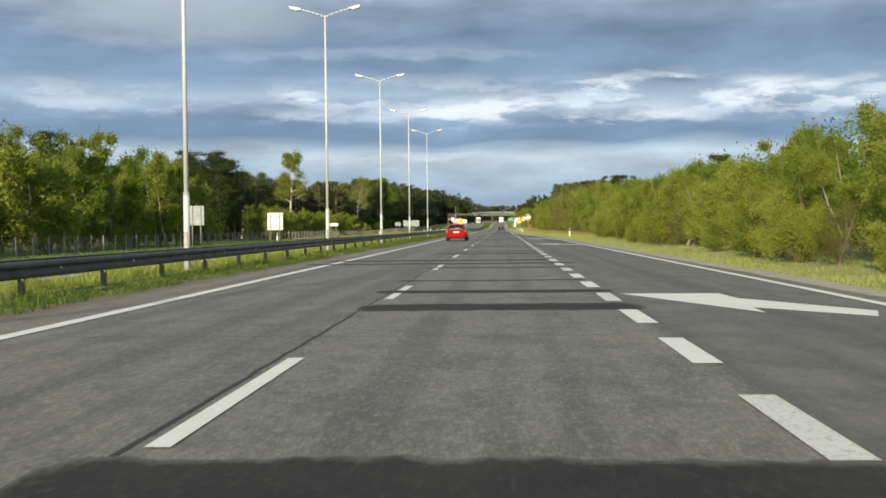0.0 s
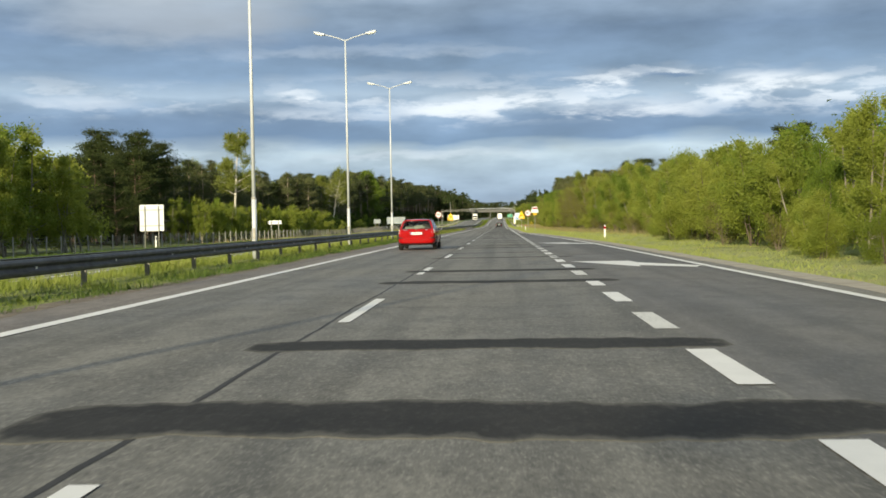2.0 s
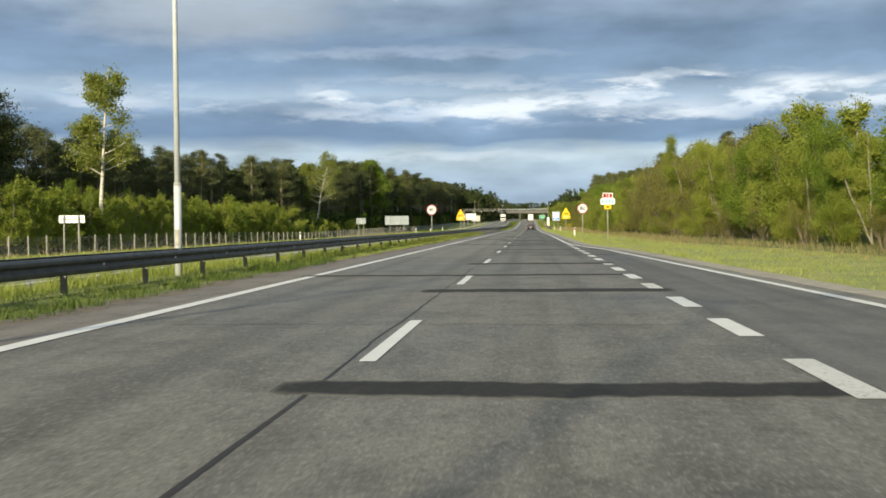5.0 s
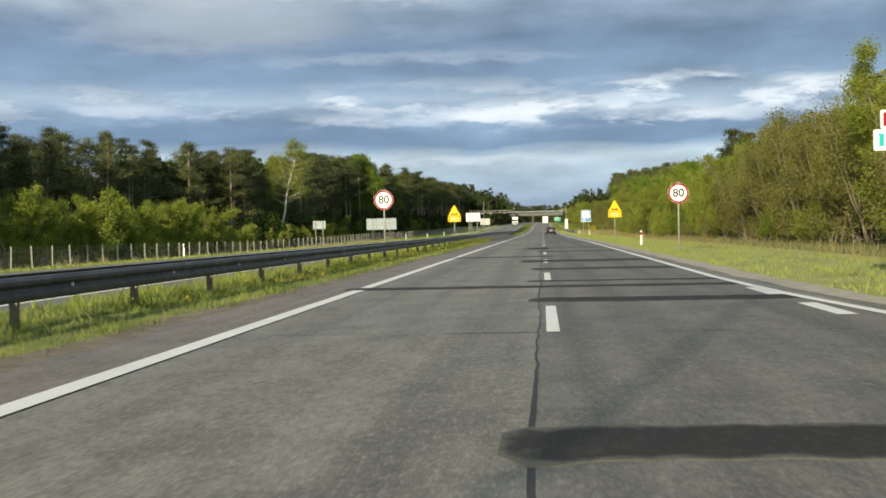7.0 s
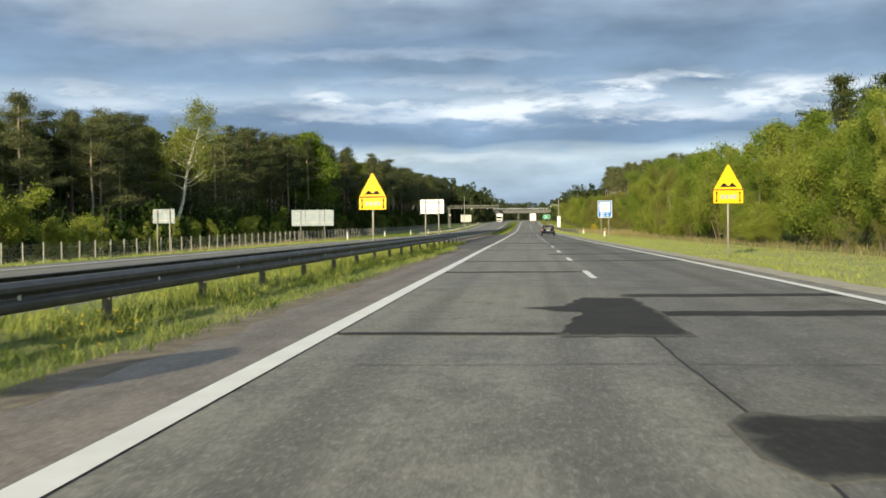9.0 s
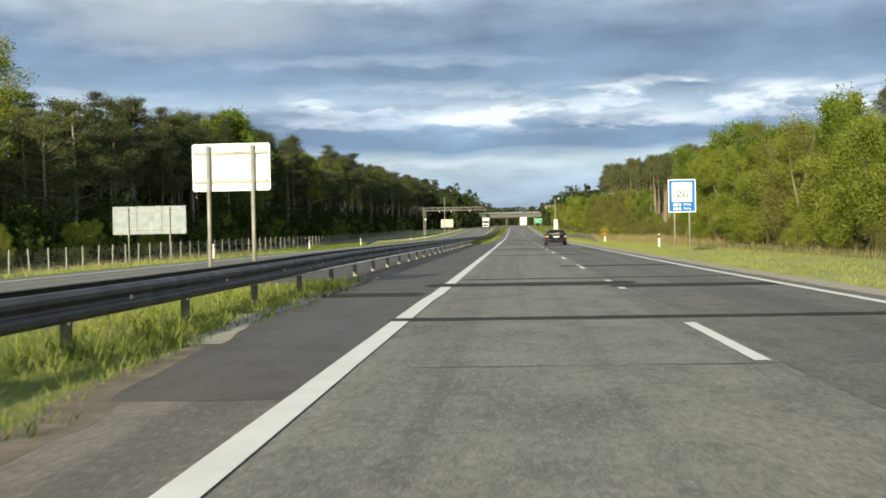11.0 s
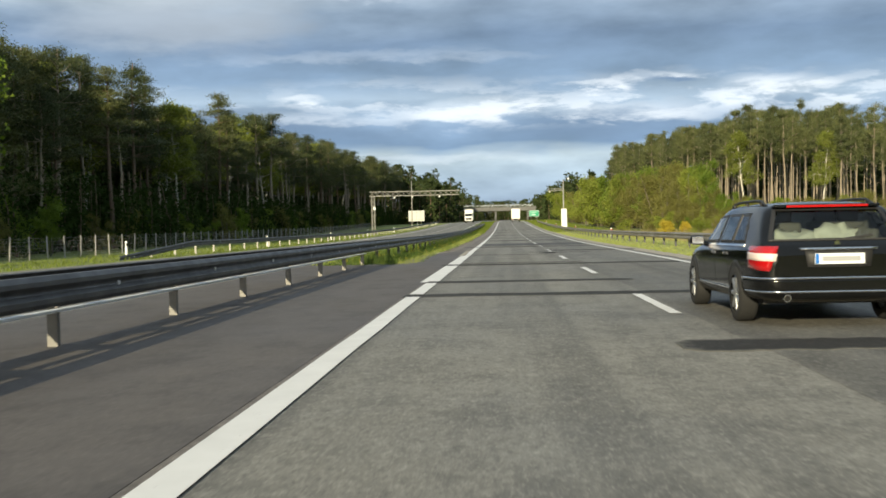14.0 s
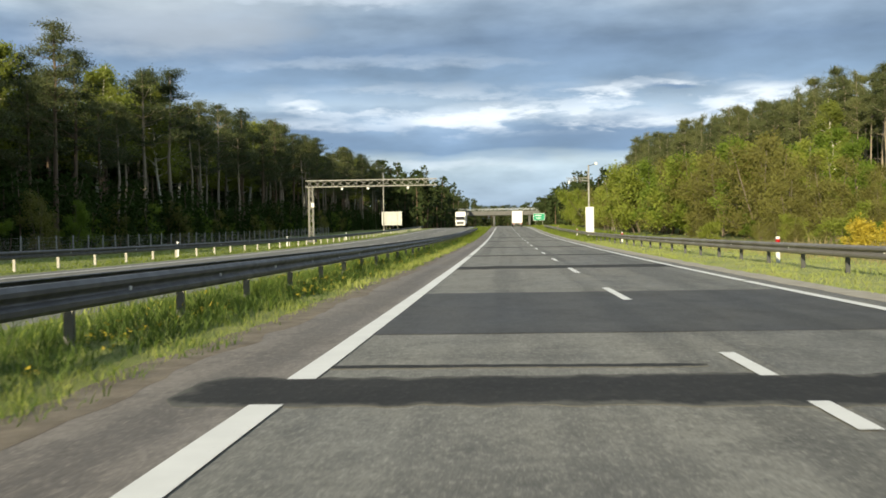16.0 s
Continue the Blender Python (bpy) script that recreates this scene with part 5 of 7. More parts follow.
right_spots = [(56 + wr.uniform(0, 14), y, stand_h(y) * wr.uniform(0.85, 1.0), wr.uniform(0.55, 0.7)) for y in span(430, 760, 3.2)]
right_spots += [(72 + wr.uniform(0, 14), y, stand_h(y) * wr.uniform(0.6, 0.8), 0.0) for y in span(420, 760, 3.0)]
thicket = [(19 + wr.uniform(0, 14), y, wr.uniform(5.0, 6.6), 0.05) for y in span(16, 125, 1.6)]
thicket += [(22 + wr.uniform(0, 14), y, wr.uniform(6.5, 8.6) * (0.72 if 170 < y < 226 else 1.0), 0.05) for y in span(125, 350, 2.2)]
woods("young_thicket", 9, thicket, "thicket of young deciduous trees behind the roadside shrubs", M["leaf_green"], 26, 40, 0.15)
# Low dense filler trees added so the gaps between the trunks look dark.
right_spots += [(57 + wr.uniform(0, 12), y, stand_h(y) * wr.uniform(0.45, 0.8), 0.0) for y in span(440, 760, 0.8)]
woods("pine_woods", 2, right_spots, "pine stand behind the roadside shrubs")
far_spots = [(-40 - wr.uniform(0, 26), y, wr.uniform(19, 26), 0.2) for y in span(720, 1350, 3.5)]
far_spots += [(24 + wr.uniform(0, 26), y, wr.uniform(14, 20), 0.1) for y in span(690, 1350, 4.0)]
far_spots += [(-24 - wr.uniform(0, 14), y, wr.uniform(13, 20), 0.05) for y in span(690, 885, 3.0)]
far_spots += [(14.5 + wr.uniform(0, 10), y, wr.uniform(7, 12), 0.05) for y in span(690, 885, 4.0)]
far_spots += [(wr.uniform(-220, 200), 1350 + wr.uniform(0, 80), wr.uniform(12, 17), 0.1) for k in range(90)]
woods("distant_woods", 3, far_spots, "dark distant pine woods on both sides of the road", M["needle_far"], 16, 12, 0.8)
# Undergrowth whose leaf colour already holds the canopy shade.
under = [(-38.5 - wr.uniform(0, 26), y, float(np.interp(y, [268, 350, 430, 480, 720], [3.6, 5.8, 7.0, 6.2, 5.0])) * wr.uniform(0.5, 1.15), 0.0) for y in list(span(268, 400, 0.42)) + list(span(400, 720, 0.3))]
woods("undergrowth", 4, under, "green undergrowth below the pines, canopy shade put into its leaf colour", M["leaf_shaded"], 14, 20, 0.22)
# the woods go on away from the road
deep = [(-92 - wr.uniform(0, 90), y + wr.uniform(-4, 4), wr.uniform(10, 15), 0.2) for y in span(110, 900, 1.1)]
deep += [(-78 - wr.uniform(0, 90), y + wr.uniform(-4, 4), wr.uniform(7, 10), 0.2) for y in span(-60, 110, 1.2)]
deep += [(40 + wr.uniform(0, 70), y + wr.uniform(-4, 4), wr.uniform(5, 7), 0.2) for y in span(-60, 430, 1.3)]
deep += [(88 + wr.uniform(0, 60), y + wr.uniform(-4, 4), wr.uniform(9, 13), 0.2) for y in span(430, 900, 1.3)]
woods("deep_woods", 12, deep, "mixed pine woods stretching away from the road", M["needle_far"], 9, 8, 1.0)
# woods behind the start of the drive and beyond the overpass
rear = [(wr.uniform(-160, 160), -110 - wr.uniform(0, 150), wr.uniform(9, 13), 0.05) for k in range(150)]
rear += [(-62 - wr.uniform(0, 26), y, wr.uniform(6, 9), 0.1) for y in span(-110, 30, 3.5)]
rear += [(20 + wr.uniform(0, 22), y, wr.uniform(6, 10), 0.05) for y in span(-110, 20, 3.5)]
rear += [(-21 - wr.uniform(0, 40), y, wr.uniform(13, 19), 0.0) for y in span(905, 1350, 2.5)]
rear += [(9 + wr.uniform(0, 40), y, wr.uniform(9, 14), 0.0) for y in span(905, 1350, 3.5)]
rear += [(wr.uniform(-30, 20), 1340 + wr.uniform(0, 40), wr.uniform(14, 20), 0.0) for k in range(90)]
woods("distant_woods", 6, rear, "mixed woods closing the view along the road", M["needle_far"], 15, 11, 0.85)

# ---------------------------------------------------------------- crash barriers
W_BEAM = [(0.0, 0.300), (0.018, 0.310), (0.045, 0.304), (0.083, 0.258), (0.085, 0.215), (0.032, 0.170), (0.026, 0.152), (0.032, 0.134), (0.085, 0.090), (0.083, 0.042), (0.060, 0.008), (0.030, 0.0)]


def end_dip(y, ya, yb, ends):
    """How far a rail has sunk at a place near an end that runs into the ground."""
    dip = 0.0
    if ends[0]:
        dip = max(dip, 1 - (y - ya) / 12.0)
    if ends[1]:
        dip = max(dip, 1 - (yb - y) / 12.0)
    return 0.6 * max(0.0, dip)


def beam(name, x, side, ya, yb, zlow, parent, ends=(False, False), material=M["steel"]):
    """A folded steel beam; side +1 bulges to +x. It dips into the ground at an end that is marked."""
    ys = list(np.arange(ya, yb, 4.0)) + [yb]
    v, f = [], []
    n = len(W_BEAM)
    for i, y in enumerate(ys):
        z0 = rise(y) + zlow(y) - end_dip(y, ya, yb, ends)
        for d, z in W_BEAM:
            v.append((x + side * d, y, z0 + z))
        for d, z in W_BEAM:
            v.append((x + side * (d - 0.006), y, z0 + z))
        if i:
            a, b = (i - 1) * 2 * n, i * 2 * n
            for k in range(n - 1):
                f.append((a + k, a + k + 1, b + k + 1, b + k))
                f.append((a + n + k + 1, a + n + k, b + n + k, b + n + k + 1))
            f.append((a, b, b + n, a + n))
            f.append((a + n - 1, a + 2 * n - 1, b + 2 * n - 1, b + n - 1))
    return mesh_object(name, v, f, material, parent, False)


POST_BM = bmesh.new()
box(POST_BM, 0, 0, 0.10, 0.11, 0.012, 1.0)
for dx in (-0.05, 0.05):
    box(POST_BM, dx, 0.03, 0.10, 0.010, 0.06, 1.0)
POST_ME = bpy.data.meshes.new("post")
POST_BM.to_mesh(POST_ME)
POST_BM.free()
POST_ME.materials.append(M["steel_dull"])
POST_MID = POST_ME.copy()
POST_MID.materials.clear()
POST_MID.materials.append(M["steel_post"])
POST_DARK = POST_ME.copy()
POST_DARK.materials.clear()
POST_DARK.materials.append(M["steel"])
SPACER_ME = bpy.data.meshes.new("spacer")
sb = bm_box(0, 0, 0, 0.62, 0.12, 0.12, bevel=0.01)
sb.to_mesh(SPACER_ME)
sb.free()
SPACER_ME.materials.append(M["steel"])
REFLECT_ME = bpy.data.meshes.new("reflector")
sb = bm_box(0, 0, 0, 0.02, 0.06, 0.05, bevel=0.005)
sb.to_mesh(REFLECT_ME)
sb.free()
REFLECT_ME.materials.append(M["white_plastic"])


def rail_low(y):
    """Height of the beam's lower edge over the road; it stands higher where the reserve is paved."""
    return float(np.interp(y, [30, 156, 201, 258, 270, 355, 366, 380], [0.37, 0.39, 0.37, 0.40, 0.465, 0.465, 0.455, 0.45]))


def barrier(name, x, ya, yb, sides, label, gap=0.42, step=4.0, reflect=8.0, ends=(False, False), post_mat=None):
    root = empty(name)
    for s in sides:
        beam("beam", x + s * gap, s, ya, yb, rail_low if x < 0 else (lambda y: 0.43), root, ends, M["steel_worn" if post_mat else "steel"])
    y = ya + step * 0.27
    i = 0
    while y < yb:
        p = new("post", POST_DARK if post_mat else POST_MID if len(sides) == 2 else POST_ME)
        p.location = (x, y, rise(y) - end_dip(y, ya, yb, ends))
        p.parent = root
        for yy in (y, y + step / 2):
            if yy > yb - 0.3:
                continue
            q = new("spacer", SPACER_ME)
            q.location = (x if len(sides) == 2 else x + sides[0] * 0.02, yy, rise(yy) + rail_low(yy) + 0.12 - end_dip(yy, ya, yb, ends))
            if len(sides) == 1:
                q.scale = (0.35, 1, 1)
            q.parent = root
        if i % 2 == 0 or len(sides) == 2:
            for s in sides:
                r = new("reflector", REFLECT_ME)
                r.location = (x + s * (gap + 0.036), y + 1.0, rise(y) + rail_low(y) + 0.15 - end_dip(y + 1.0, ya, yb, ends))
                r.parent = root
        y += step
        i += 1
    tagged(root, label, "guard rail")
    return root


median_rail = barrier("guard_rail", -6.82, 0.0, 560.0, (1, -1), "double-sided galvanised steel guard rail in the central reserve", 0.30)
# White bar added below the beam to draw the sunlight on its lower lip.
part("sunlit_lip", bm_box(-6.575, 307.0, 0.412, 0.10, 98.0, 0.03, bevel=0.008), M["sign_white"], median_rail, "thin white bar added for the sunlit lower lip of the beam along the crossover")
barrier("guard_rail", 6.55, 352.0, 600.0, (-1,), "galvanised guard rail along the roadside verge", 0.12, 4.0, 8.0, (True, False), "dark")
barrier("guard_rail", -20.6, 372.0, 620.0, (1,), "guard rail beyond the opposite carriageway", 0.12, 4.0, 8.0, (True, False))

# ---------------------------------------------------------------- lamp posts


def street_lamp(y, x=-7.2, h=12.7):
    root = empty("street_lamp", x, y, rise(y) - 0.05)
    part("base_plate", bm_box(0, 0, 0.03, 0.4, 0.4, 0.05, bevel=0.01), M["steel_dull"], root)
    part("pole", bm_cyl((0, 0, 2.2), (0, 0, h - 0.35), 0.072, 0.048, 12), M["pole"], root, "", True)
    part("lower_pole", bm_cyl((0, 0, 0.03), (0, 0, 2.3), 0.092, 0.090, 14), M["pole"], root, "", True)
    part("collar", bm_cyl((0, 0, 2.28), (0, 0, 2.36), 0.105, 0.075, 14), M["steel_dull"], root)
    part("hatch", bm_box(0, -0.089, 1.0, 0.09, 0.012, 0.4, bevel=0.004), M["steel_dull"], root)
    for s in (-1, 1):
        arm = bmesh.new()
        prev = Vector((0, 0, h - 0.45))
        for i in range(1, 6):
            t = i / 5
            p = Vector((s * 1.25 * t, 0, h - 0.45 + 0.42 * t ** 0.8))
            cyl(arm, prev, p, 0.036, 0.033, 8)
            prev = p
        part("arm", arm, M["pole"], root, "", True)
        head = bmesh.new()
        tilt = Matrix.Rotation(-s * 0.22, 4, "Y")
        box(head, s * 1.55, 0, h + 0.03, 0.68, 0.26, 0.13, bevel=0.045, rot=tilt)
        hd = part("lantern", head, M["pole"], root)
        part("lens", bm_box(s * 1.6, 0, h - 0.035, 0.42, 0.2, 0.05, bevel=0.02, rot=tilt), M["glass_lamp"], hd, "pale glass lens")
    tagged(root, "tall white double-armed street lamp in the central reserve", "street lamp", "street lamps in a row")
    return root


for y, h in ((-0.5, 12.7), (24.6, 12.7), (49.5, 12.7), (74.3, 12.7), (98.9, 12.75), (124.4, 13.1)):
    street_lamp(y, -7.2, h)

# ---------------------------------------------------------------- signs


def text_mesh(name, body, size, material, parent, x, y, z, depth=0.004, bold=0.0):
    c = bpy.data.curves.new(name, "FONT")
    c.body, c.size, c.align_x, c.align_y, c.extrude = body, size, "CENTER", "CENTER", depth
    c.offset = bold * size
    tmp = bpy.data.objects.new(name, c)
    scene.collection.objects.link(tmp)
    bpy.context.view_layer.update()
    me = bpy.data.meshes.new_from_object(tmp)
    bpy.data.objects.remove(tmp)
    me.materials.clear()
    me.materials.append(material)
    ob = new(name, me)
    ob.parent = parent
    ob.matrix_basis = pose(x, y, z, 90, 0, 0)
    return ob


def disc_pts(r, n=40):
    return [(r * math.cos(2 * math.pi * i / n), r * math.sin(2 * math.pi * i / n)) for i in range(n)]


def ring(r0, r1, thick, y, z, n=40):
    bm = bmesh.new()
    cols = []
    for i in range(n):
        c, s = math.cos(2 * math.pi * i / n), math.sin(2 * math.pi * i / n)
        cols.append([bm.verts.new((r * c, y + t, z + r * s)) for r, t in ((r0, -thick), (r1, -thick), (r1, 0), (r0, 0))])
    for i in range(n):
        a, b = cols[i], cols[(i + 1) % n]
        for k in range(4):
            bm.faces.new((a[k], b[k], b[(k + 1) % 4], a[(k + 1) % 4]))
    bmesh.ops.recalc_face_normals(bm, faces=bm.faces)
    return bm


def round_rect(w, h, r=0.04, n=4):
    pts = []
    for cx, cz, a0 in ((w / 2 - r, h / 2 - r, 0), (-w / 2 + r, h / 2 - r, 90), (-w / 2 + r, -h / 2 + r, 180), (w / 2 - r, -h / 2 + r, 270)):
        for i in range(n + 1):
            a = radians(a0 + 90 * i / n)
            pts.append((cx + r * math.cos(a), cz + r * math.sin(a)))
    return pts


def clamps(root, x, zs, y=0.045):
    for z in zs:
        part("clamp", bm_box(x, y, z, 0.12, 0.05, 0.04, bevel=0.008), M["steel_dull"], root)


def speed_sign(x, y, zc, r=0.45, turn=0):
    root = empty("speed_limit_sign", x, y, rise(y) - 0.05, turn)
    part("post", bm_cyl((0, 0.07, -0.3), (0, 0.07, zc + r + 0.05), 0.035, None, 12), M["steel_dull"], root, "", True)
    part("plate", plate(disc_pts(r), 0.02, 0, 0, zc), M["sign_white"], root, "white round plate")
    part("border", ring(r * 0.81, r * 0.985, 0.006, -0.011, zc), M["sign_red"], root, "red border ring")
    both = text_mesh("digit", "80", r * 1.12, M["black"], root, 0, -0.016, zc, 0.004, 0.012)
    other = new("digit", both.data.copy())
    other.parent = root
    other.matrix_basis = both.matrix_basis.copy()
    for ob, side in ((both, 1), (other, -1)):
        bm = bmesh.new()
        bm.from_mesh(ob.data)
        bmesh.ops.delete(bm, geom=[v for v in bm.verts if v.co.x * side > 0], context="VERTS")
        bm.to_mesh(ob.data)
        bm.free()
    clamps(root, 0, (zc - 0.2, zc + 0.2))
    tagged(root, "round red-bordered speed limit sign reading 80 on a steel post", "road sign", "speed limit signs")


speed_sign(-7.25, 192.1, 2.66)
speed_sign(5.9, 191.8, 2.64)


def hump_sign(x, y, zc):
    """Yellow warning triangle with a text plate below it."""
    root = empty("warning_sign", x, y, rise(y) - 0.05)
    w = 1.05
    part("post", bm_cyl((0, 0.07, -0.3), (0, 0.07, zc + 0.5), 0.035, None, 12), M["steel_dull"], root, "", True)
    a, hgt = w / 2, 0.90
    part("edge", plate([(-a, 0.0), (a, 0.0), (0.03, hgt), (-0.03, hgt)], 0.02, 0, 0, zc), M["sign_yellow"], root, "yellow backing plate")
    k = 0.055
    part("triangle", plate([(-a + k * 1.7, k), (a - k * 1.7, k), (0, hgt - k * 2)], 0.008, 0, -0.014, zc), M["sign_yellow"], root, "yellow warning triangle")
    part("rim_line", plate([(-a + 0.02, -0.012), (a - 0.02, -0.012), (a - 0.02, 0.012), (-a + 0.02, 0.012)], 0.006, 0, -0.016, zc + 0.01), M["sign_red"], root, "red line below the symbol")
    hump = [(-0.33, 0.10), (-0.28, 0.12), (-0.22, 0.20), (-0.15, 0.25), (-0.08, 0.21), (-0.03, 0.14), (0.03, 0.14), (0.08, 0.21), (0.15, 0.25), (0.22, 0.20), (0.28, 0.12), (0.33, 0.10)]
    part("hump_symbol", plate(hump, 0.006, 0, -0.021, zc), M["black"], root)
    part("text_plate", plate(round_rect(w, 0.46, 0.03), 0.02, 0, 0, zc - 0.25), M["sign_yellow"], root, "yellow plate with black print")
    bars = bmesh.new()
    for bx in (-0.41, 0.41):
        box(bars, bx, -0.013, zc - 0.25, 0.035, 0.006, 0.26)
        for s in (-1, 1):
            extrude_poly(bars, [(bx - 0.05, zc - 0.25 + s * 0.12), (bx + 0.05, zc - 0.25 + s * 0.12), (bx, zc - 0.25 + s * 0.2)], 0.006, Matrix.Translation((0, -0.013, 0)))
    part("arrow_symbol", bars, M["black"], root)
    bars = bmesh.new()
    for bx, bw in ((-0.22, 0.1), (-0.06, 0.12), (0.1, 0.1), (0.24, 0.12)):
        box(bars, bx, -0.013, zc - 0.25, bw, 0.006, 0.14)
    part("printed_text", bars, M["grey_print"], root)
    clamps(root, 0, (zc - 0.25, zc + 0.3))
    tagged(root, "yellow triangular uneven-road warning sign with text plate below", "road sign", "uneven road signs")


hump_sign(-7.35, 232.4, 2.42)
hump_sign(5.75, 231.0, 2.48)


def board_back(x, y, zc, w, h, label, panels=1, post_mat="steel_dull", turn=0.0, mat="sign_back", group=""):
    """A sign seen from behind: panels, stiffening rails and two posts."""
    g = ground_height(x, y)
    root = empty("sign_board", x, y, g, turn)
    zc = zc - g
    pw = w / panels
    for i in range(panels):
        px = -w / 2 + pw * (i + 0.5)
        part("panel", plate(round_rect(pw - 0.02, h, 0.05), 0.03, px, 0.0, zc), M[mat], root)
    for s in (-0.28, 0.28):
        part("post", bm_cyl((s * w, -0.08, -0.3), (s * w, -0.08, zc + h * 0.45), 0.04, None, 10), M[post_mat], root, "", True)
    rails = (-0.3, 0.3) if h > 0.6 else (0.0,)
    for r in rails:
        part("rail", bm_box(0, -0.035, zc + r * h, w * 0.94, 0.03, 0.05), M["steel_dull"], root)
    tagged(root, label, "road sign", group)
    return root


board_back(-25.5, 88.6, 2.47, 1.35, 1.75, "grey back of a tall road sign on two posts")
# White in place of sign-back grey puts the sunlight into the panel's colour.
board_back(-23.1, 110.5, 2.02, 1.7, 1.9, "pale back of a large road sign on two posts, sunlight put into its white", 1, "steel_dull", 12, "sign_white")
board_back(-23.9, 156.0, 1.75, 1.5, 0.42, "low narrow sign board on two posts", 1, "steel_dull", 0, "sign_white")
board_back(-23.8, 256.2, 2.05, 1.4, 0.88, "small grey back of a road sign on two posts")
board_back(-24.9, 307.6, 2.4, 4.7, 1.75, "wide grey back of a direction sign made of three panels", 3)
board_back(-7.8, 263.4, 2.6, 1.6, 0.95, "pale rectangular sign board on two posts in the central reserve", 1, "steel_dull", 0, "sign_white")
board_back(-23.35, 580.7, 4.5, 3.9, 2.6, "pale back of a big direction sign beside the gantry", 2, "steel_dull", 0, "board_pale")


def radio_sign(x, y, zc):
    root = empty("information_sign", x, y, rise(y) - 0.05)
    w, h = 1.34, 1.62
    for s in (-0.36, 0.36):
        part("post", bm_cyl((s, 0.07, -0.3), (s, 0.07, zc + 0.6), 0.035, None, 10), M["steel_dull"], root, "", True)
    part("edge_plate", plate(round_rect(w, h, 0.05), 0.02, 0, 0, zc), M["sign_white"], root, "white rim")
    part("face", plate(round_rect(w - 0.1, h - 0.1, 0.04), 0.006, 0, -0.014, zc), M["sign_blue"], root, "blue face")
    part("inset", plate([(-0.49, -0.29), (0.49, -0.29), (0.49, 0.66), (-0.49, 0.66)], 0.006, 0, -0.021, zc), M["sign_white"], root, "white inset panel")
    text_mesh("letters", "ZG", 0.42, M["black"], root, 0.03, -0.027, zc + 0.06)
    bars = bmesh.new()
    for bx in (-0.3, -0.12, 0.03, 0.16, 0.36):
        box(bars, bx, -0.025, zc + 0.43, 0.06, 0.004, 0.12)
    part("printed_text", bars, M["grey_print"], root)
    for zz in (-0.43, -0.63):
        bars = bmesh.new()
        for bx, bw in ((-0.37, 0.1), (-0.25, 0.1), (-0.1, 0.1)):
            box(bars, bx, -0.018, zc + zz, bw, 0.004, 0.13)
        part("printed_number", bars, M["sign_white"], root)
        text_mesh("unit", "MHz", 0.19, M["sign_white"], root, 0.25, -0.019, zc + zz)
    clamps(root, -0.36, (zc - 0.5, zc + 0.5))
    clamps(root, 0.36, (zc - 0.5, zc + 0.5))
    tagged(root, "blue information sign with white inset on two posts", "road sign")


radio_sign(6.05, 295.2, 2.86)


def route_sign(x, y, zc):
    root = empty("route_sign", x, y, rise(y) - 0.05)
    part("post", bm_cyl((0, 0.06, -0.3), (0, 0.06, zc + 0.5), 0.03, None, 10), M["steel_dull"], root, "", True)
    for nm, w, h, dz, rim, face, lab in (("number_plate", 0.60, 0.33, 0.33, "sign_white", "sign_red", "red route number panel"), ("road_panel", 0.84, 0.36, -0.02, "sign_white", "sign_white", "white panel with teal print"),
                                         ("small_panel", 0.40, 0.26, -0.34, "sign_yellow", "sign_yellow", "small yellow panel")):
        p = part(nm if nm != "number_plate" else "route_panel", plate(round_rect(w, h, 0.03), 0.02, 0, 0, zc + dz), M[rim], root, lab)
        part("face", plate(round_rect(w - 0.09, h - 0.09, 0.02), 0.006, 0, -0.014, zc + dz), M[face], p)
    text_mesh("numerals", "18", 0.25, M["sign_white"], root, 0, -0.022, zc + 0.33)
    for bx in (-0.29, -0.1, 0.1, 0.29):
        part("print_bar", bm_box(bx, -0.02, zc - 0.02, 0.08, 0.006, 0.22), M["sign_cyan"], root, "teal print bar")
    part("symbol", bm_box(0, -0.02, zc - 0.34, 0.18, 0.006, 0.08), M["black"], root)
    clamps(root, 0, (zc + 0.33, zc))
    tagged(root, "red and white route number plates stacked on one post", "road sign")


route_sign(6.0, 163.0, 2.62)


def green_board(x, y, zc, w, h):
    g = ground_height(x, y)
    root = empty("direction_sign", x, y, g)
    zc -= g
    for s in (-0.3, 0.3):
        part("post", bm_cyl((s * w, 0.08, -0.3), (s * w, 0.08, zc + h * 0.45), 0.06, None, 10), M["steel_dull"], root, "", True)
    part("rim", plate(round_rect(w, h, 0.1), 0.03, 0, 0, zc), M["sign_white"], root)
    part("face", plate(round_rect(w - 0.14, h - 0.14, 0.08), 0.008, 0, -0.02, zc), M["sign_green"], root, "green face")
    for dz, bw in ((0.3, 0.6), (-0.25, 0.45)):
        part("print_bar", bm_box(-w * 0.05, -0.028, zc + dz * h * 0.7, w * bw, 0.006, 0.16), M["sign_white"], root)
    tagged(root, "green direction sign at the roadside", "road sign")


green_board(7.3, 656.6, 5.5, 3.0, 1.8)

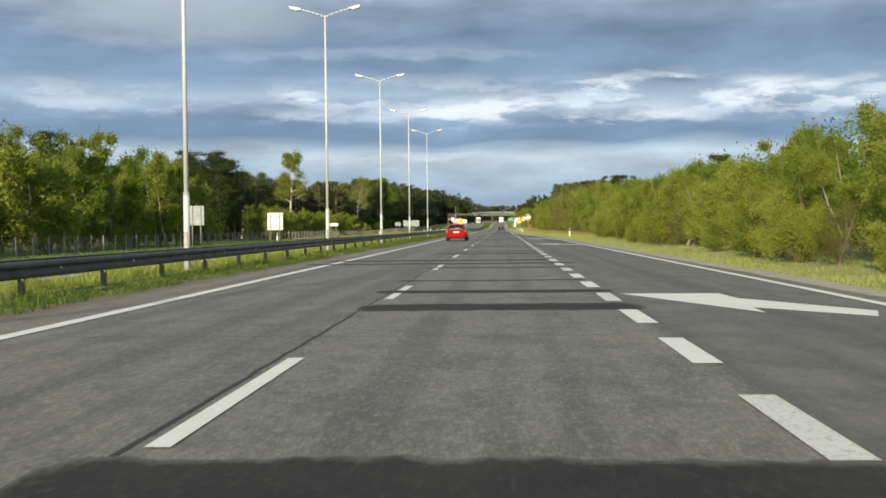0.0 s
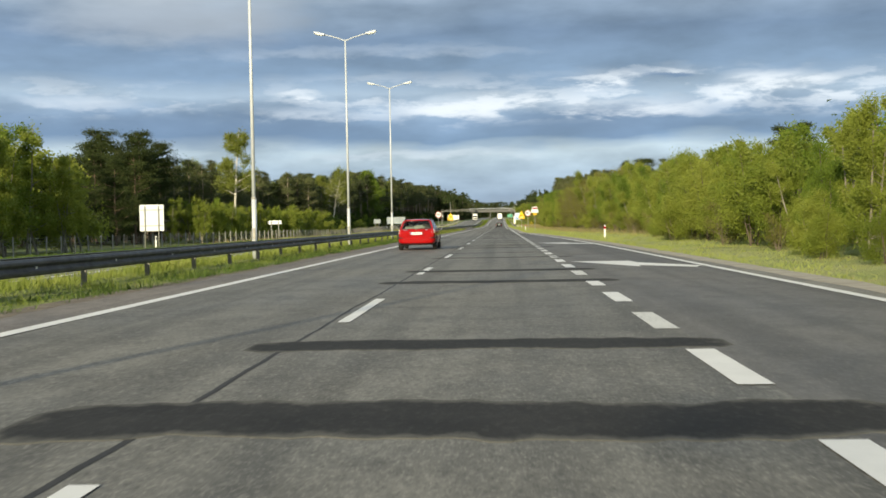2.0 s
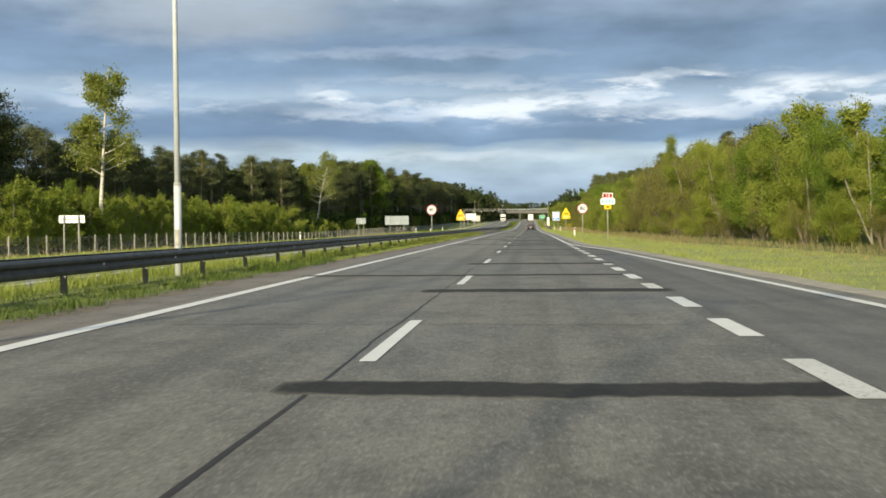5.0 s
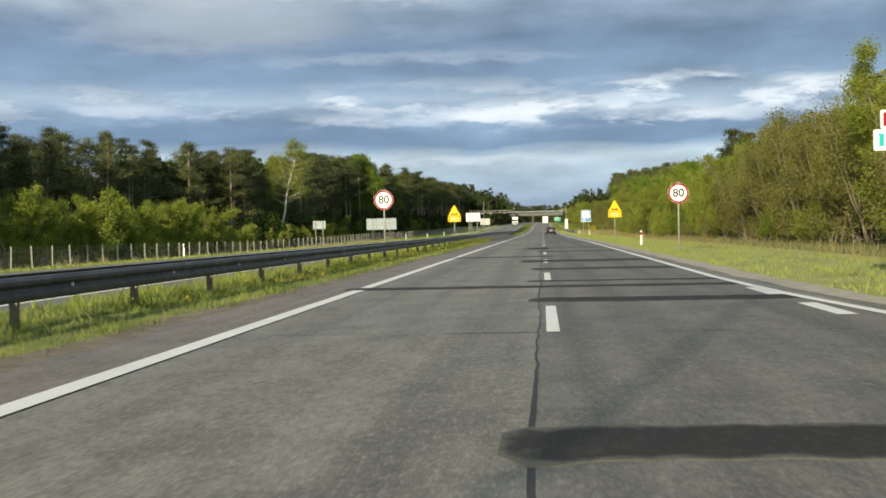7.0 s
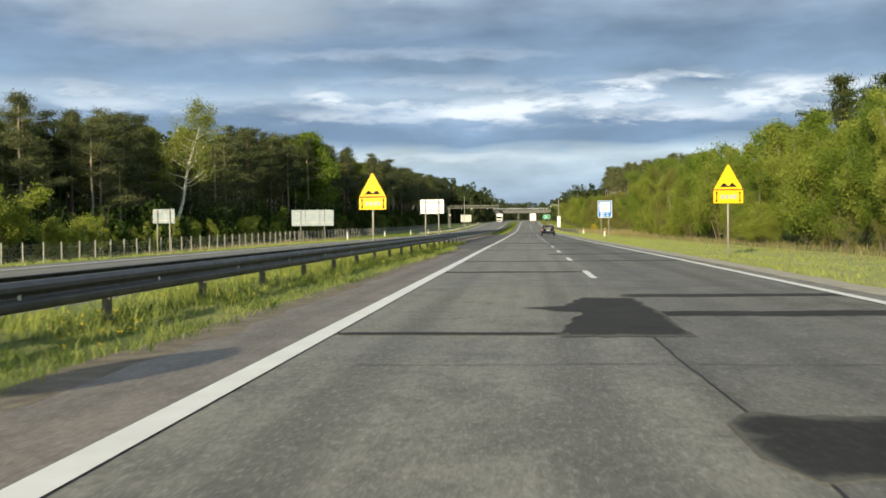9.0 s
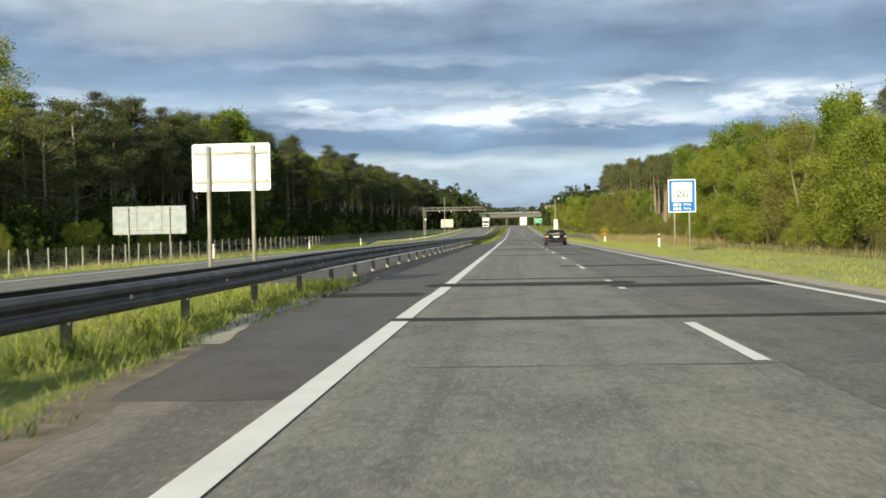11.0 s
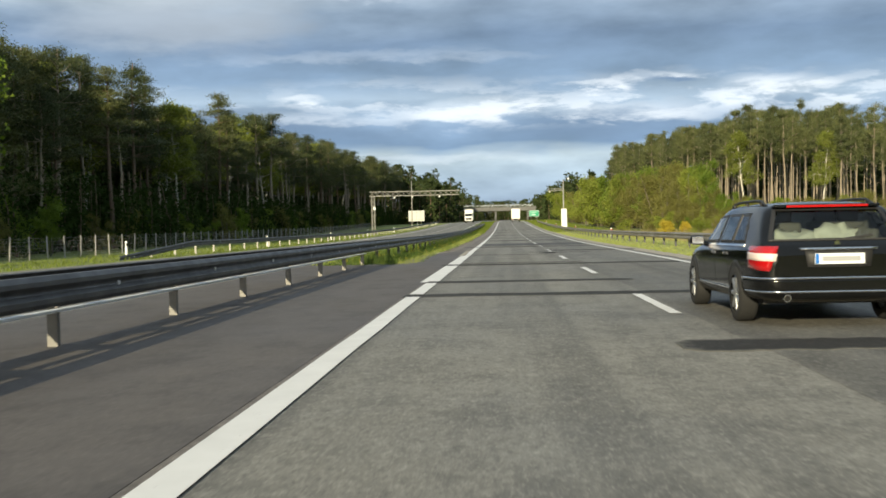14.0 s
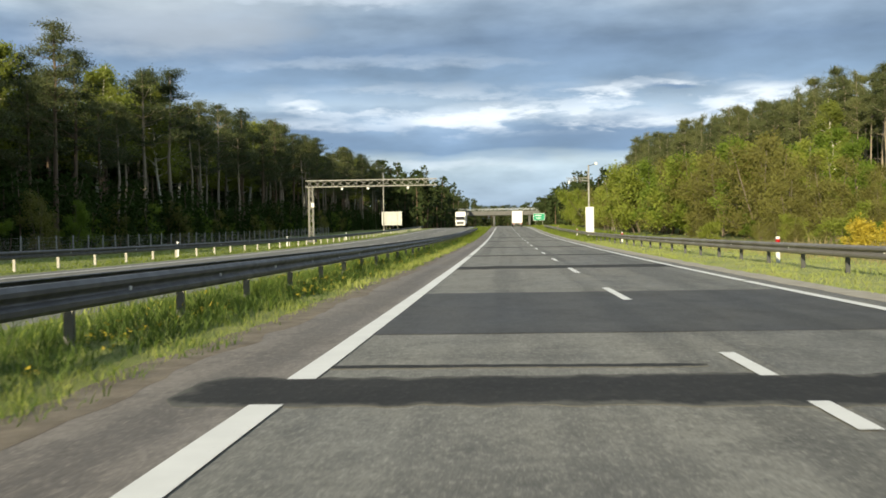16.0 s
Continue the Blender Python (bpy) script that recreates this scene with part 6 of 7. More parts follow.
# ---------------------------------------------------------------- delineator posts


def delineator(x, y, band="red", z=None):
    root = empty("delineator_post", x, y, ground_height(x, y) if z is None else z)
    body = bmesh.new()
    box(body, 0, 0, 0.44, 0.13, 0.07, 1.0, bevel=0.03)
    part("body", body, M["white_plastic"], root)
    part("band", bm_box(0, 0, 0.77, 0.142, 0.082, 0.2, bevel=0.03), M["sign_red"] if band == "red" else M["black"], root, "slanted coloured band")
    part("reflector", bm_box(0, -0.045, 0.77, 0.06, 0.012, 0.15, bevel=0.004), M["sign_white"] if band != "red" else M["tail_red"], root)
    tagged(root, "white plastic delineator post with a %s band" % band, "delineator", "delineator posts along the road")


for x, y in ((9.25, 111.0), (5.95, 210.4), (7.3, 313.0), (6.95, 350.4), (6.95, 413.5), (7.0, 460), (7.0, 510), (7.2, 560)):
    delineator(x, y, "red")
for x, y in ((-23.1, 10.5), (-23.0, 111.0), (-23.1, 210.8), (-21.3, 309.1), (-21.5, 342.0), (-21.5, 375.9), (-21.4, 408.0), (-21.4, 440), (-21.4, 472), (-21.4, 508), (-21.4, 560)):
    delineator(x, y, "black")

# ---------------------------------------------------------------- wildlife fence
FX = -32.0
fence = empty("wire_fence")
FP = bpy.data.meshes.new("post")
fb = bmesh.new()
cyl(fb, (0, 0, -0.2), (0, 0, 1.58), 0.05, None, 7)
fb.to_mesh(FP)
fb.free()
FP.materials.append(M["fence_post"])
fy = 26.0
fence_ys = []
while fy < 560:
    fence_ys.append(fy)
    fy += 2.72
for i, fy in enumerate(fence_ys):
    p = new("post", FP)
    p.location = (FX, fy, ground_height(FX, fy))
    p.rotation_euler = (radians(tree_rng.normal(0, 1.2)), radians(tree_rng.normal(0, 1.2)), 0)
    p.parent = fence
soup = Soup()
for h in (0.08, 0.25, 0.42, 0.6, 0.8, 1.0, 1.22, 1.45):
    soup.tube([(FX, fy, ground_height(FX, fy) + h) for fy in fence_ys], [0.006] * len(fence_ys), 3)
for a, b in zip(fence_ys, fence_ys[1:]):
    for k in range(9):
        yy = a + (b - a) * k / 9
        g = ground_height(FX, yy)
        soup.tube([(FX, yy, g + 0.08), (FX, yy, g + 1.45)], [0.004, 0.004], 3)
wire = new("wire_mesh", soup.mesh("wire_mesh", M["steel_dull"]))
wire.parent = fence
tagged(fence, "wire mesh wildlife fence on pale posts along the wood", "fence")

# ---------------------------------------------------------------- gantry, camera mast, bridge


def lattice(bm, p0, p1, w, h, n, r=0.035):
    """A square truss between two points: four chords with diagonals."""
    p0, p1 = Vector(p0), Vector(p1)
    d = (p1 - p0).normalized()
    up = Vector((0, 0, 1)) if abs(d.z) < 0.7 else Vector((1, 0, 0))
    s = d.cross(up).normalized()
    u = s.cross(d)
    cs = [s * a * w / 2 + u * b * h / 2 for a, b in ((-1, -1), (1, -1), (1, 1), (-1, 1))]
    for c in cs:
        cyl(bm, p0 + c, p1 + c, r, None, 6)
    for i in range(n):
        a, b = p0.lerp(p1, i / n), p0.lerp(p1, (i + 1) / n)
        for k in range(4):
            c0, c1 = cs[k], cs[(k + 1) % 4]
            if i % 2:
                c0, c1 = c1, c0
            cyl(bm, a + c0, b + c1, r * 0.6, None, 5)


GY = 495.0
gantry = empty("gantry", 0, GY, 0)
for gx, nm in ((-23.35, "leg"),):
    bm = bmesh.new()
    lattice(bm, (gx, 0, ground_height(gx, GY)), (gx, 0, 6.75), 0.55, 0.45, 9, 0.05)
    part(nm, bm, M["steel_dull"], gantry)
    part("footing", bm_box(gx, 0, ground_height(gx, GY) + 0.1, 1.0, 0.9, 0.5, bevel=0.04), M["concrete"], gantry)
bm = bmesh.new()
lattice(bm, (-23.9, 0, 7.05), (-9.3, 0, 7.05), 0.6, 0.7, 17, 0.05)
part("truss", bm, M["steel_dull"], gantry, "lattice cross beam")
for gx in (-19.8, -16.9, -12.5):
    part("camera", bm_box(gx, -0.3, 6.45, 0.22, 0.4, 0.25, bevel=0.03), M["white_plastic"], gantry, "white camera housing")
    part("bracket", bm_cyl((gx, -0.3, 6.7), (gx, -0.3, 6.5), 0.03, None, 8), M["steel_dull"], gantry)
part("control_box", bm_box(-23.1, -0.35, 4.7, 0.35, 0.25, 0.5, bevel=0.03), M["white_plastic"], gantry)
tagged(gantry, "one-legged lattice steel gantry with cameras over the opposite carriageway", "gantry")

pole_far = empty("mast", -22.9, 563.0, ground_height(-22.9, 563))
part("pole", bm_cyl((0, 0, -0.3), (0, 0, 10.7), 0.12, 0.07, 10), M["steel_dull"], pole_far, "", True)
part("base", bm_cyl((0, 0, -0.2), (0, 0, 0.8), 0.17, 0.16, 10), M["steel_dull"], pole_far)
tagged(pole_far, "slim grey steel mast on the grass beside the opposite carriageway", "mast")

MY = 503.0
mz = rise(MY)
mast = empty("camera_mast", 7.95, MY, mz - 0.05)
part("pole", bm_cyl((0, 0, -0.3), (0, 0, 8.4), 0.13, 0.09, 12), M["steel_dull"], mast, "", True)
part("cabinet", bm_box(0.05, -0.2, 1.75, 0.95, 0.4, 3.5, bevel=0.05), M["white_plastic"], mast, "tall white cabinet")
part("cabinet_door", bm_box(0.05, -0.41, 1.7, 0.8, 0.02, 3.1, bevel=0.008), M["white_plastic"], mast)
bm = bmesh.new()
lattice(bm, (0, 0, 6.75), (-2.6, 0, 6.75), 0.3, 0.35, 6, 0.03)
part("arm", bm, M["steel_dull"], mast, "lattice side arm")
part("top_bracket", bm_cyl((0, 0, 8.3), (0.7, -0.1, 8.5), 0.04, None, 8), M["steel"], mast)
part("camera", bm_box(0.85, -0.15, 8.55, 0.3, 0.5, 0.28, bevel=0.04), M["white_plastic"], mast, "white camera housing")
part("camera", bm_box(-2.3, -0.25, 6.4, 0.22, 0.4, 0.25, bevel=0.03), M["white_plastic"], mast)
tagged(mast, "grey camera mast with a tall white cabinet beside the road", "mast")

BY = 891.0
bz = rise(BY)
bridge = empty("overpass", 0, BY, 0)
part("deck", bm_box(-4, 0, 10.9, 110, 9, 1.3, bevel=0.08), M["concrete"], bridge, "pale concrete deck")
for s in (-1, 1):
    part("parapet", bm_box(-4, s * 4.6, 11.9, 110, 0.3, 0.6, bevel=0.04), M["concrete"], bridge)
    bm = bmesh.new()
    cyl(bm, (-58, s * 4.6, 13.4), (50, s * 4.6, 13.4), 0.05, None, 6)
    cyl(bm, (-58, s * 4.6, 12.9), (50, s * 4.6, 12.9), 0.04, None, 6)
    for k in range(55):
        cyl(bm, (-58 + 2 * k, s * 4.6, 12.2), (-58 + 2 * k, s * 4.6, 13.4), 0.04, None, 5)
    part("railing", bm, M["pole"], bridge)
for px in (-30, -20.6, -6.4, 10.6, 24):
    for py in (-3, 0, 3):
        part("pier", bm_cyl((px, py, bz - 1), (px, py, 9.95), 0.5, None, 14), M["concrete"], bridge, "", True)
    part("pier_head", bm_box(px, 0, 9.6, 1.1, 8.4, 0.7, bevel=0.05), M["concrete"], bridge)
for s in (-1, 1):
    bm = bmesh.new()
    x0 = -4 + s * 36
    a = [(x0, bz - 1), (x0 + s * 6, 9.9), (x0 + s * 60, 9.9), (x0 + s * 60, bz - 1)]
    extrude_poly(bm, a, 14, Matrix())
    part("embankment", bm, M["ground"], bridge, "grassy embankment")
tagged(bridge, "concrete road overpass crossing the motorway in the distance", "bridge")

# ---------------------------------------------------------------- vehicles


def wheel(parent, x, y, r, w, side):
    tyre = bmesh.new()
    prof = [(w * 0.5, r * 0.66), (w * 0.5, r * 0.93), (w * 0.36, r), (-w * 0.36, r), (-w * 0.5, r * 0.93), (-w * 0.5, r * 0.66)]
    n = 28
    cols = []
    for i in range(n):
        a = 2 * math.pi * i / n
        cols.append([tyre.verts.new((x + side * px, y + pr * math.cos(a), r + pr * math.sin(a))) for px, pr in prof])
    for i in range(n):
        p, q = cols[i], cols[(i + 1) % n]
        for k in range(len(prof) - 1):
            tyre.faces.new((p[k], p[k + 1], q[k + 1], q[k]))
    bmesh.ops.recalc_face_normals(tyre, faces=tyre.faces)
    wh = part("wheel", tyre, M["rubber"], parent, "black tyre", True)
    rim = bmesh.new()
    cyl(rim, (x - side * w * 0.3, y, r), (x + side * w * 0.38, y, r), r * 0.66, None, 28)
    for k in range(7):
        a = 2 * math.pi * k / 7
        c, s = math.cos(a), math.sin(a)
        box(rim, x + side * w * 0.42, y + c * r * 0.36, r + s * r * 0.36, 0.03, r * 0.56, r * 0.16, 0.01, Matrix.Rotation(a, 4, "X"))
    cyl(rim, (x + side * w * 0.28, y, r), (x + side * w * 0.50, y, r), r * 0.17, None, 14)
    part("rim", rim, M["rim"], wh, "silver alloy rim")
    well = bmesh.new()
    cyl(well, (x + side * w * 0.2, y, r), (x + side * (w * 0.395), y, r), r * 0.60, None, 28)
    part("brake_disc", well, M["trim"], wh)


def spline_grid(rings, along, around):
    """A smooth surface from rings of control points: cubic spline, open along the car and closed around it."""
    P = np.array(rings, float)
    P = np.concatenate([P[:1], P[:1], P, P[-1:], P[-1:]], 0)

    def basis(n):
        t = np.arange(n) / n
        return np.stack([(1 - t) ** 3, 3 * t ** 3 - 6 * t ** 2 + 4, -3 * t ** 3 + 3 * t ** 2 + 3 * t + 1, t ** 3], 1) / 6

    B = basis(along)
    rows = []
    for i in range(len(P) - 3):
        rows.append(np.einsum("ak,kjc->ajc", B, P[i:i + 4]))
    Q = np.concatenate(rows + [P[-1:]], 0)
    B = basis(around)
    n = Q.shape[1]
    cols = []
    for j in range(n):
        idx = [(j + k - 1) % n for k in range(4)]
        cols.append(np.einsum("ak,ikc->iac", B, Q[:, idx]))
    return np.concatenate(cols, 1)


def estate_car(name, paint, x, y, length, width, height, label, style, ground=0.0):
    """An estate car with its rear bumper at y, driving towards +y."""
    root = empty(name, x, y, ground)
    hw = width / 2
    belt = height * 0.635
    L = length
    black = style == "black"
    zk = height / 1.48
    # stations: y, bottom, belt, half width, top, top half width
    S = [
        (0.000, 0.34, 0.78 * zk, hw * 0.76, 0.84 * zk, hw * 0.70),
        (0.006, 0.29, 0.88 * zk, hw * 0.86, 0.94 * zk, hw * 0.80),
        (0.022, 0.27, belt * 1.00, hw * 0.93, belt + 0.04, hw * 0.85),
        (0.050, 0.25, belt * 1.02, hw * 0.96, belt + 0.16, hw * 0.83),
        (0.098, 0.24, belt * 1.02, hw * 0.985, height * 0.955, hw * 0.73),
        (0.118, 0.24, belt * 1.02, hw * 0.99, height * 0.980, hw * 0.72),
        (0.20, 0.23, belt * 1.01, hw * 1.02, height * 1.00, hw * 0.74),
        (0.45, 0.20, belt * 0.99, hw * 1.02, height, hw * 0.75),
        (0.55, 0.20, belt * 0.98, hw * 1.02, height * 0.975, hw * 0.74),
        (0.63, 0.20, belt * 0.97, hw * 1.02, height * 0.865, hw * 0.76),
        (0.70, 0.20, belt * 0.96, hw * 1.02, belt * 1.03, hw * 0.80),
        (0.73, 0.20, belt * 0.95, hw * 1.01, belt * 1.00, hw * 0.80),
        (0.82, 0.20, belt * 0.90, hw * 1.00, belt * 0.955, hw * 0.76),
        (0.91, 0.21, belt * 0.80, hw * 0.96, belt * 0.88, hw * 0.68),
        (0.98, 0.23, 0.60, hw * 0.84, belt * 0.74, hw * 0.58),
        (1.00, 0.30, 0.52, hw * 0.68, 0.58, hw * 0.5)]
    rings = []
    for t, zb, zs, w, zt, wt in S:
        half = [(0, zb), (w * 0.80, zb), (w * 0.975, zb + 0.07), (w * 1.0, zb + (zs - zb) * 0.45), (w * 0.998, zs - 0.12 * (zs - zb)), (w * 0.955, zs), (w * 0.935, zs + 0.02),
                (wt * 1.04, zt - (zt - zs) * 0.10), (wt * 0.92, zt), (0, zt + 0.02)]
        rings.append([(a, t * L, b) for a, b in half] + [(-a, t * L, b) for a, b in reversed(half[1:-1])])
    G = spline_grid(rings, 4, 4)
    ni, nj = G.shape[0], G.shape[1]
    faces = [(i * nj + j, i * nj + (j + 1) % nj, (i + 1) * nj + (j + 1) % nj, (i + 1) * nj + j) for i in range(ni - 1) for j in range(nj)]
    flat = [tuple(p) for p in G.reshape(-1, 3)]
    tree = BVHTree.FromPolygons([Vector(p) for p in flat], faces + [tuple(range(nj)), tuple(range((ni - 1) * nj, ni * nj))])

    # the glazed areas, each as four corners
    z0, z1 = belt + 0.045, height * 0.915
    side_quads = [((0.145, z0), (0.268, z0 - 0.005), (0.268, z1), (0.205, z1 - 0.01)), ((0.288, z0 - 0.005), (0.432, z0 - 0.01), (0.432, z1), (0.288, z1)),
                  ((0.455, z0 - 0.01), (0.655, z0 - 0.02), (0.575, z1 - 0.02), (0.455, z1))]
    rz0, rz1 = belt + 0.065, height * 0.94
    rw0, rw1 = hw * 0.80, hw * 0.655
    fz0, fz1 = belt * 1.06, height * 0.94

    def inside(c):
        t = c[1] / L
        if abs(c[0]) > hw * 0.62 and z0 + 0.02 < c[2] < z1 - 0.02:
            for (a, _), (b, _), (b1, _), (a1, _) in side_quads:
                u = (c[2] - z0) / (z1 - z0)
                if a + (a1 - a) * u + 0.004 < t < b + (b1 - b) * u - 0.004:
                    return True
        if t < 0.12 and rz0 + 0.02 < c[2] < rz1 - 0.02 and abs(c[0]) < rw0 + (rw1 - rw0) * (c[2] - rz0) / (rz1 - rz0) - 0.04:
            return True
        return 0.56 < t < 0.71 and fz0 < c[2] < fz1 and abs(c[0]) < hw * 0.66

    keep = [f for f in faces if not inside(G.reshape(-1, 3)[list(f)].mean(0))]
    shell = bmesh.new()
    sv = [shell.verts.new(p) for p in flat]
    for f in keep:
        shell.faces.new([sv[k] for k in f])
    caps = []
    for row in (range(nj), range((ni - 1) * nj, ni * nj)):
        loop = [shell.verts.new(flat[k]) for k in row]
        caps.append(shell.faces.new(loop))
    bmesh.ops.recalc_face_normals(shell, faces=[f for f in shell.faces if f not in caps])
    for cap, sign in zip(caps, (-1, 1)):
        cap.normal_update()
        if cap.normal.y * sign < 0:
            cap.normal_flip()
    body = part("body", shell, paint, root, "", True)

    def rear(px, pz):
        return Vector((px, -2, pz)), Vector((0, 1, 0))

    def front(px, pz):
        return Vector((px, L + 2, pz)), Vector((0, -1, 0))

    def flank(s):
        return lambda t, pz: (Vector((s * 3, t * L, pz)), Vector((-s, 0, 0)))

    def wrap(u, pz):
        """Round the tail: u from -1 on one flank over 0 at the middle to 1 on the other."""
        s = 1 if u >= 0 else -1
        k = abs(u)
        if k < 0.6:
            return rear(u / 0.6 * hw * 0.55, pz)
        a = (k - 0.6) / 0.4 * radians(84)
        d = Vector((s * math.sin(a), -math.cos(a), 0))
        return Vector((s * hw * 0.55, 0.62, pz)) + d * 3, -d

    def skin(ray, quad, nu, nv, off, depth=0.02, border=None):
        """A panel that follows the body: quad of four corners in the ray's two coordinates. With a border, returns the field and its rim."""
        us = [i / nu for i in range(nu + 1)]
        vs = [i / nv for i in range(nv + 1)]
        if border:
            us = [0, border] + [border + (1 - 2 * border) * i / nu for i in range(1, nu)] + [1 - border, 1]
            vs = [0, border * 1.6] + [border * 1.6 + (1 - 3.2 * border) * i / nv for i in range(1, nv)] + [1 - border * 1.6, 1]
        (a, b), (c, d), (e, f), (g, h) = quad
        pts, inn = [], []
        for v in vs:
            for u in us:
                p = (a * (1 - u) + c * u) * (1 - v) + (g * (1 - u) + e * u) * v
                q = (b * (1 - u) + d * u) * (1 - v) + (h * (1 - u) + f * u) * v
                o, dr = ray(p, q)
                at = tree.ray_cast(o, dr)[0]
                if at is None:
                    at = tree.find_nearest(o + dr * 2.5)[0]
                pts.append(tuple(at - dr * off))
                inn.append(tuple(at + dr * (depth - off)))
        n, m = len(us), len(vs)
        cells = [(i, j) for j in range(m - 1) for i in range(n - 1)]
        edge = {(i, j) for i, j in cells if i in (0, n - 2) or j in (0, m - 2)}
        quadf = lambda i, j: (j * n + i, j * n + i + 1, (j + 1) * n + i + 1, (j + 1) * n + i)
        out = []
        for pick_cells in ([c for c in cells if not border or c not in edge], [c for c in cells if border and c in edge]):
            bm2 = bmesh.new()
            vv = [bm2.verts.new(p) for p in pts]
            for c in pick_cells:
                bm2.faces.new([vv[k] for k in quadf(*c)])
            if depth and (not border or pick_cells and pick_cells[0] in edge):
                ww = [bm2.verts.new(p) for p in inn]
                rim = list(range(n)) + [j * n + n - 1 for j in range(1, m)] + [(m - 1) * n + i for i in range(n - 2, -1, -1)] + [j * n for j in range(m - 2, 0, -1)]
                for k in range(len(rim)):
                    p, q = rim[k], rim[(k + 1) % len(rim)]
                    bm2.faces.new((vv[p], vv[q], ww[q], ww[p]))
            bmesh.ops.delete(bm2, geom=[v for v in bm2.verts if not v.link_faces], context="VERTS")
            bmesh.ops.recalc_face_normals(bm2, faces=bm2.faces)
            out.append(bm2)
        if not border:
            out[1].free()
            return out[0]
        return out

    def window(nm, ray, quad, border=0.05, lab=""):
        glass, seal = skin(ray, quad, 8, 5, 0.006, 0.03, border)
        w = part(nm, glass, M["glass"], root, lab, True)
        part("seal", seal, M["trim"], w, "", True)

    for s in (-1, 1):
        for q in side_quads:
            window("side_window", flank(s), q, 0.06, "tinted side window")
        part("sill_trim", skin(flank(s), ((0.14, z0 - 0.035), (0.66, z0 - 0.05), (0.66, z0 - 0.03), (0.14, z0 - 0.015)), 16, 1, 0.010), M["chrome"] if black else M["trim"], root)
        part("rub_strip", skin(flank(s), ((0.27, 0.36 if black else 0.50), (0.70, 0.36 if black else 0.50), (0.70, 0.375 if black else 0.55), (0.27, 0.375 if black else 0.55)), 12, 1, 0.012), M["chrome"] if black else paint, root)
        for t in (0.278, 0.443, 0.675):
            part("door_gap", skin(flank(s), ((t, 0.30), (t + 0.002, 0.30), (t + 0.002, z0 - 0.05), (t, z0 - 0.05)), 1, 10, 0.002, 0), M["black"], root)
        pts = []
        for i in range(9):
            t = 0.15 + 0.40 * i / 8
            hit = tree.ray_cast(Vector((s * hw * 0.66, t * L, 3)), Vector((0, 0, -1)))[0]
            pts.append(hit + Vector((0, 0, 0.045 if 0 < i < 8 else 0.0)))
        soup = Soup()
        soup.tube(pts, [0.016] * 9, 8)
        rail = new("roof_rail", soup.mesh("roof_rail", M["trim"]))
        rail.parent = root
        for i in (1, 4, 7):
            part("rail_foot", bm_cyl(pts[i] - Vector((0, 0, 0.06)), pts[i], 0.02, None, 8), M["trim"], rail)
        mir = bmesh.new()
        box(mir, s * (hw + 0.085), L * 0.625, belt + 0.055, 0.19, 0.11, 0.13, bevel=0.045)
        cyl(mir, (s * (hw - 0.06), L * 0.625, belt + 0.0), (s * (hw + 0.04), L * 0.625, belt + 0.02), 0.03, None, 8)
        mo = part("mirror", mir, paint if black else M["trim"], root, "", True)
        part("mirror_glass", bm_box(s * (hw + 0.085), L * 0.625 - 0.057, belt + 0.055, 0.15, 0.006, 0.095, bevel=0.002), M["chrome"], mo, "mirror glass")
        for t in (0.315, 0.475):
            part("door_handle", skin(flank(s), ((t, belt - 0.10), (t + 0.04, belt - 0.10), (t + 0.04, belt - 0.065), (t, belt - 0.065)), 4, 1, 0.03), M["chrome"] if black else paint, root)
        for t in (0.195, 0.785):
            ring_r = 0.365
            arch = bmesh.new()
            prev = None
            mid = []
            for i in range(25):
                a = radians(-12 + 204 * i / 24)
                row = []
                for r in (0.30, ring_r - 0.012, ring_r, ring_r + 0.02):
                    py, pz = t * L + r * math.cos(a), 0.325 + r * math.sin(a)
                    h2 = tree.ray_cast(Vector((s * 3, py, pz)), Vector((-s, 0, 0)))[0]
                    px = h2.x if h2 else s * hw * 0.9
                    row.append(arch.verts.new((px + s * (0.004 if r < ring_r else 0.010 if r == ring_r else 0.0), py, pz)))
                if prev:
                    for k in range(3):
                        arch.faces.new((prev[k], row[k], row[k + 1], prev[k + 1]))
                prev = row
                mid.append(row[0])
            arch.faces.new(mid)
            bmesh.ops.recalc_face_normals(arch, faces=arch.faces)
            part("wheel_arch", arch, M["trim"], root)
            wheel(root, s * (hw - 0.082), t * L, 0.325, 0.205, s)
        # tail lamps wrap round the corner
        if black:
            lo, hi = ((0.70, 0.66 * zk), (0.87, 0.70 * zk)), ((0.88, 0.955 * zk), (0.66, 0.955 * zk))
            cl = ((0.675, 0.775 * zk), (0.875, 0.80 * zk), (0.88, 0.885 * zk), (0.665, 0.865 * zk))
        else:
            lo, hi = ((0.70, 0.62), (0.86, 0.62)), ((0.865, 0.975), (0.70, 0.97))
            cl = ((0.715, 0.80), (0.80, 0.80), (0.80, 0.93), (0.715, 0.93))
        lamp = part("tail_lamp", skin(wrap, tuple((s * a, b) for a, b in lo + hi), 8, 5, 0.014, 0.03), M["tail_red"], root, "red tail lamp", True)
        if black:
            part("clear_lens", skin(wrap, tuple((s * a, b) for a, b in cl), 8, 3, 0.019, 0.01), M["tail_clear"], lamp, "pale reversing lens", True)
        else:
            for zc, rr2 in ((0.905, 0.046), (0.80, 0.038)):
                o, dr = wrap(s * 0.755, zc)
                at = tree.ray_cast(o, dr)[0]
                part("clear_lens", bm_cyl(at + dr * 0.02, at - dr * 0.016, rr2, rr2 * 0.85, 16), M["tail_clear"], lamp, "pale round lens")
